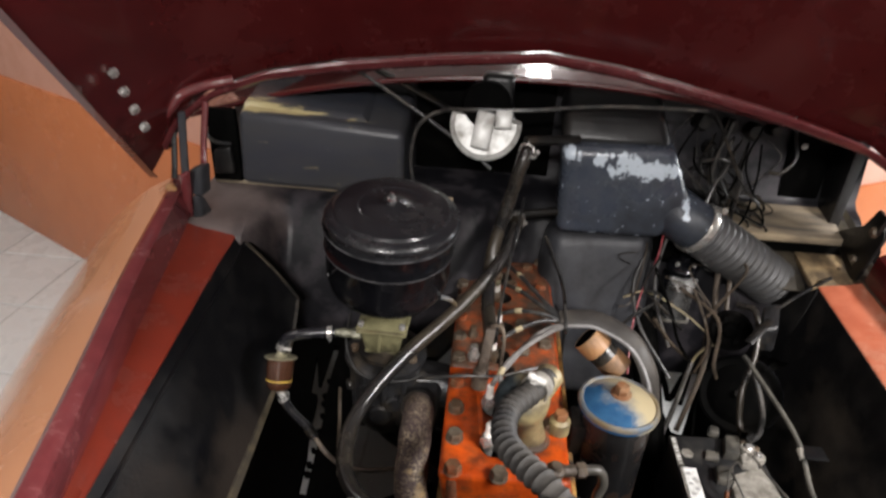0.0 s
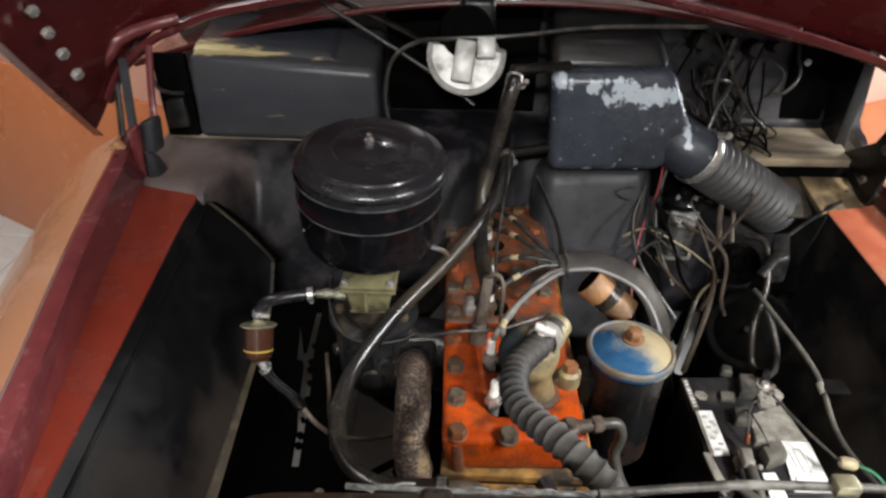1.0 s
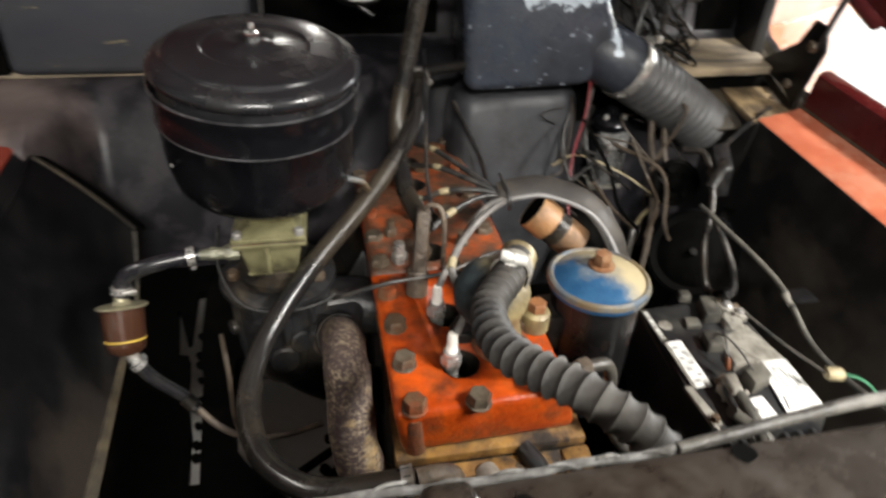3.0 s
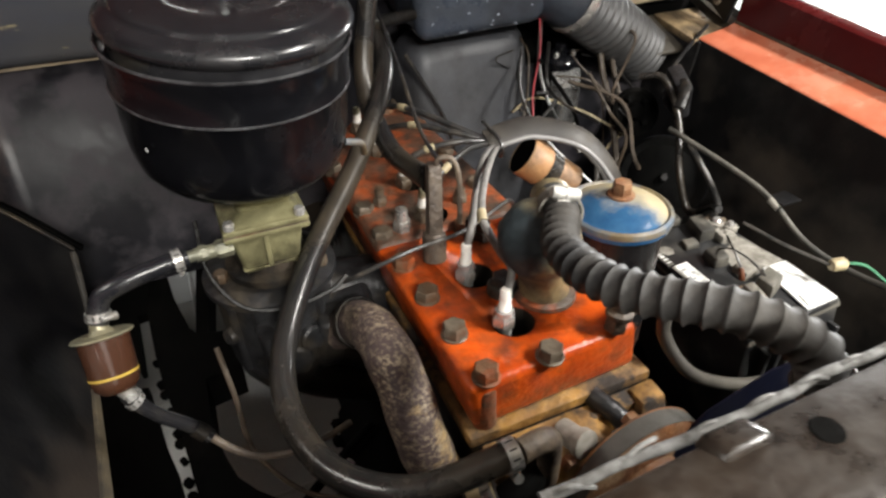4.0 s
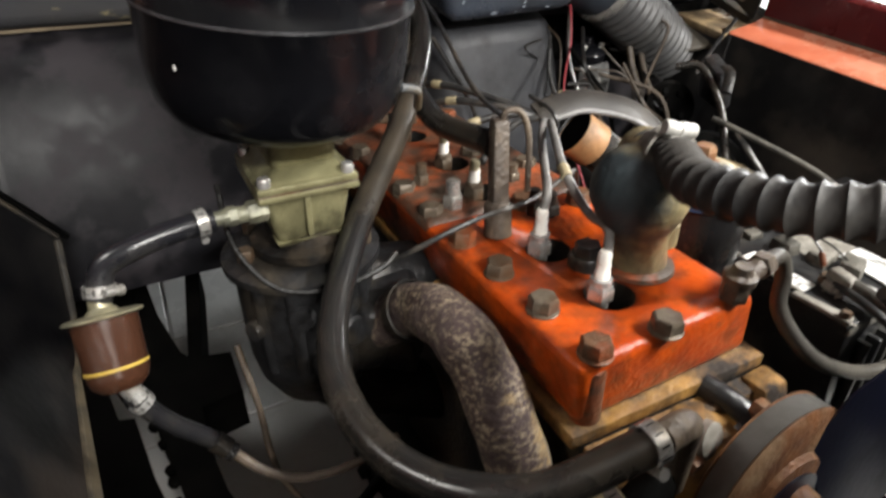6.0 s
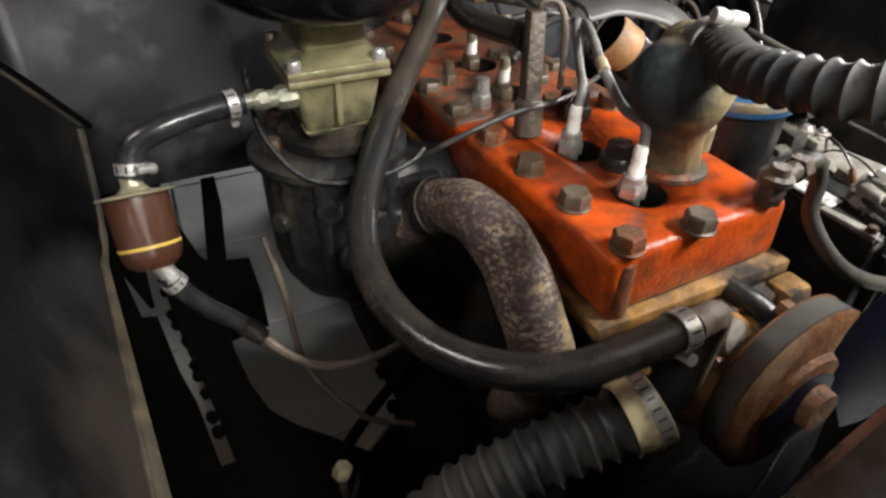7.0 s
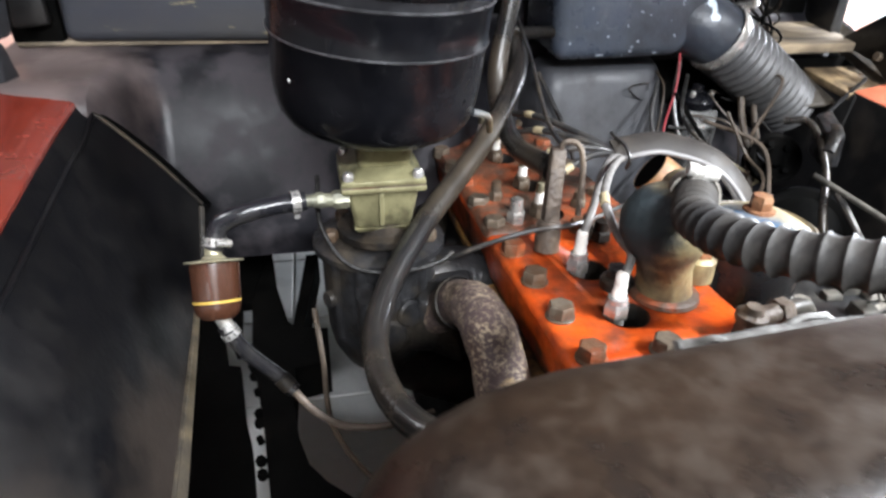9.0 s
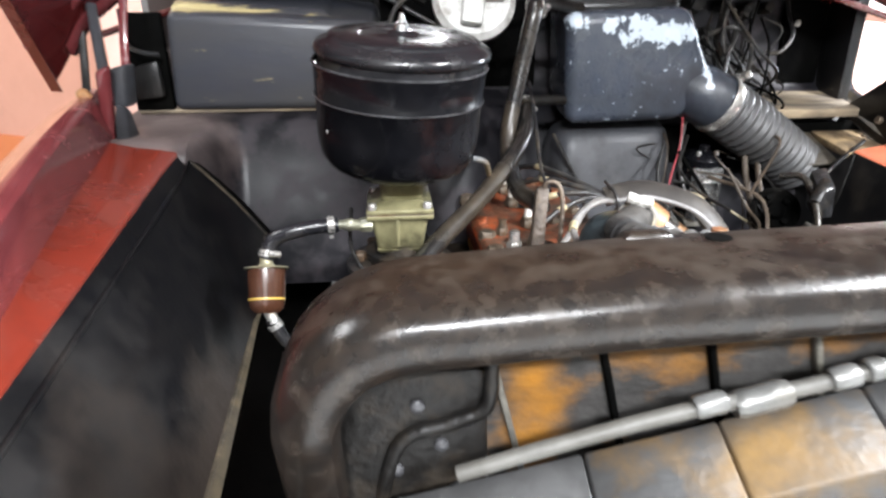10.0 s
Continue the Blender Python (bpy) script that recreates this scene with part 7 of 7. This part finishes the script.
part("tyre", lathe([(0.2, -0.09), (0.28, -0.1), (0.315, -0.075), (0.32, 0.0), (0.315, 0.075), (0.28, 0.1), (0.2, 0.09)], (8.85, 5.8, FLOOR + 0.32), WD, 40, False), FLEX, wheel)
rim_part = part("rim", lathe([(0.205, -0.08), (0.21, 0.085), (0.2, 0.09), (0.19, 0.06), (0.185, -0.03), (0.05, -0.03), (0.05, 0.055), (0, 0.06)], (8.85, 5.8, FLOOR + 0.32), WD, 40, False), ALU, wheel, "silver alloy rim")
for k in range(5):
    part("spoke", turn(box(0.03, 0.2, -0.025, 0.025, 0.02, 0.055, 0.008), axis_pose((8.85, 5.8, FLOOR + 0.32), WD) @ Matrix.Rotation(k * 2 * math.pi / 5, 4, "Z")), ALU, rim_part)

hinge_r = thing("hinge_plate_set", "black steel hood hinge plate on the fender", "hinge", (0.885, 1.16, 0.75))
part("plate", hull([(0.88, 1.29, 0.795), (0.88, 1.2, 0.775), (0.88, 1.158, 0.75), (0.88, 1.129, 0.857), (0.88, 1.145, 0.895), (0.88, 1.176, 0.9), (0.88, 1.2, 0.855)], [(0.888, 1.29, 0.795), (0.888, 1.2, 0.775), (0.888, 1.158, 0.75), (0.888, 1.129, 0.857), (0.888, 1.145, 0.895), (0.888, 1.176, 0.9), (0.888, 1.2, 0.855)], 0.003), BLACK_PANEL, hinge_r)
part("arm", tube([(0.884, 1.15, 0.86), (0.89, 1.14, 0.93), (0.9, 1.13, 1.0)], 0.012, 10, 8, flat=0.5), BLACK_PANEL, hinge_r)
part("pivot", hexagon(0.01, 0.01, (0.88, 1.155, 0.86), (-1, 0, 0)), BOLT, hinge_r)
part("bolt", hexagon(0.008, 0.008, (0.88, 1.185, 0.785), (-1, 0, 0.3)), BOLT, hinge_r)

# ---- floor tiles, nearest ones singly ----
tile_me = None
floor_ob = bpy.data.objects["floor"]
for ix in range(-9, 4):
    for iy in range(-1, 10):
        x, y = ix * 0.41, 0.2 + iy * 0.41
        if tile_me is None:
            bm = box(-0.2, 0.2, -0.2, 0.2, 0.0, 0.006, 0.002, 1)
            tile_me = bpy.data.meshes.new("tile")
            bm.to_mesh(tile_me)
            bm.free()
            tile_me.materials.append(TILE)
        ob = new("tile", tile_me)
        ob.parent = floor_ob
        ob.location = (x, y, FLOOR - 0.006)
bm = bmesh.new()
for ix in range(-17, 27):
    for iy in range(-10, 22):
        if -9 <= ix < 4 and -1 <= iy < 10:
            continue
        x, y = ix * 0.41, 0.2 + iy * 0.41
        vs = [bm.verts.new((x + a, y + b, FLOOR)) for a, b in ((-0.2, -0.2), (0.2, -0.2), (0.2, 0.2), (-0.2, 0.2))]
        bm.faces.new(vs)
rest = part("tile_field", bm, TILE, floor_ob, "", False)
rest["kind"] = "stuff"
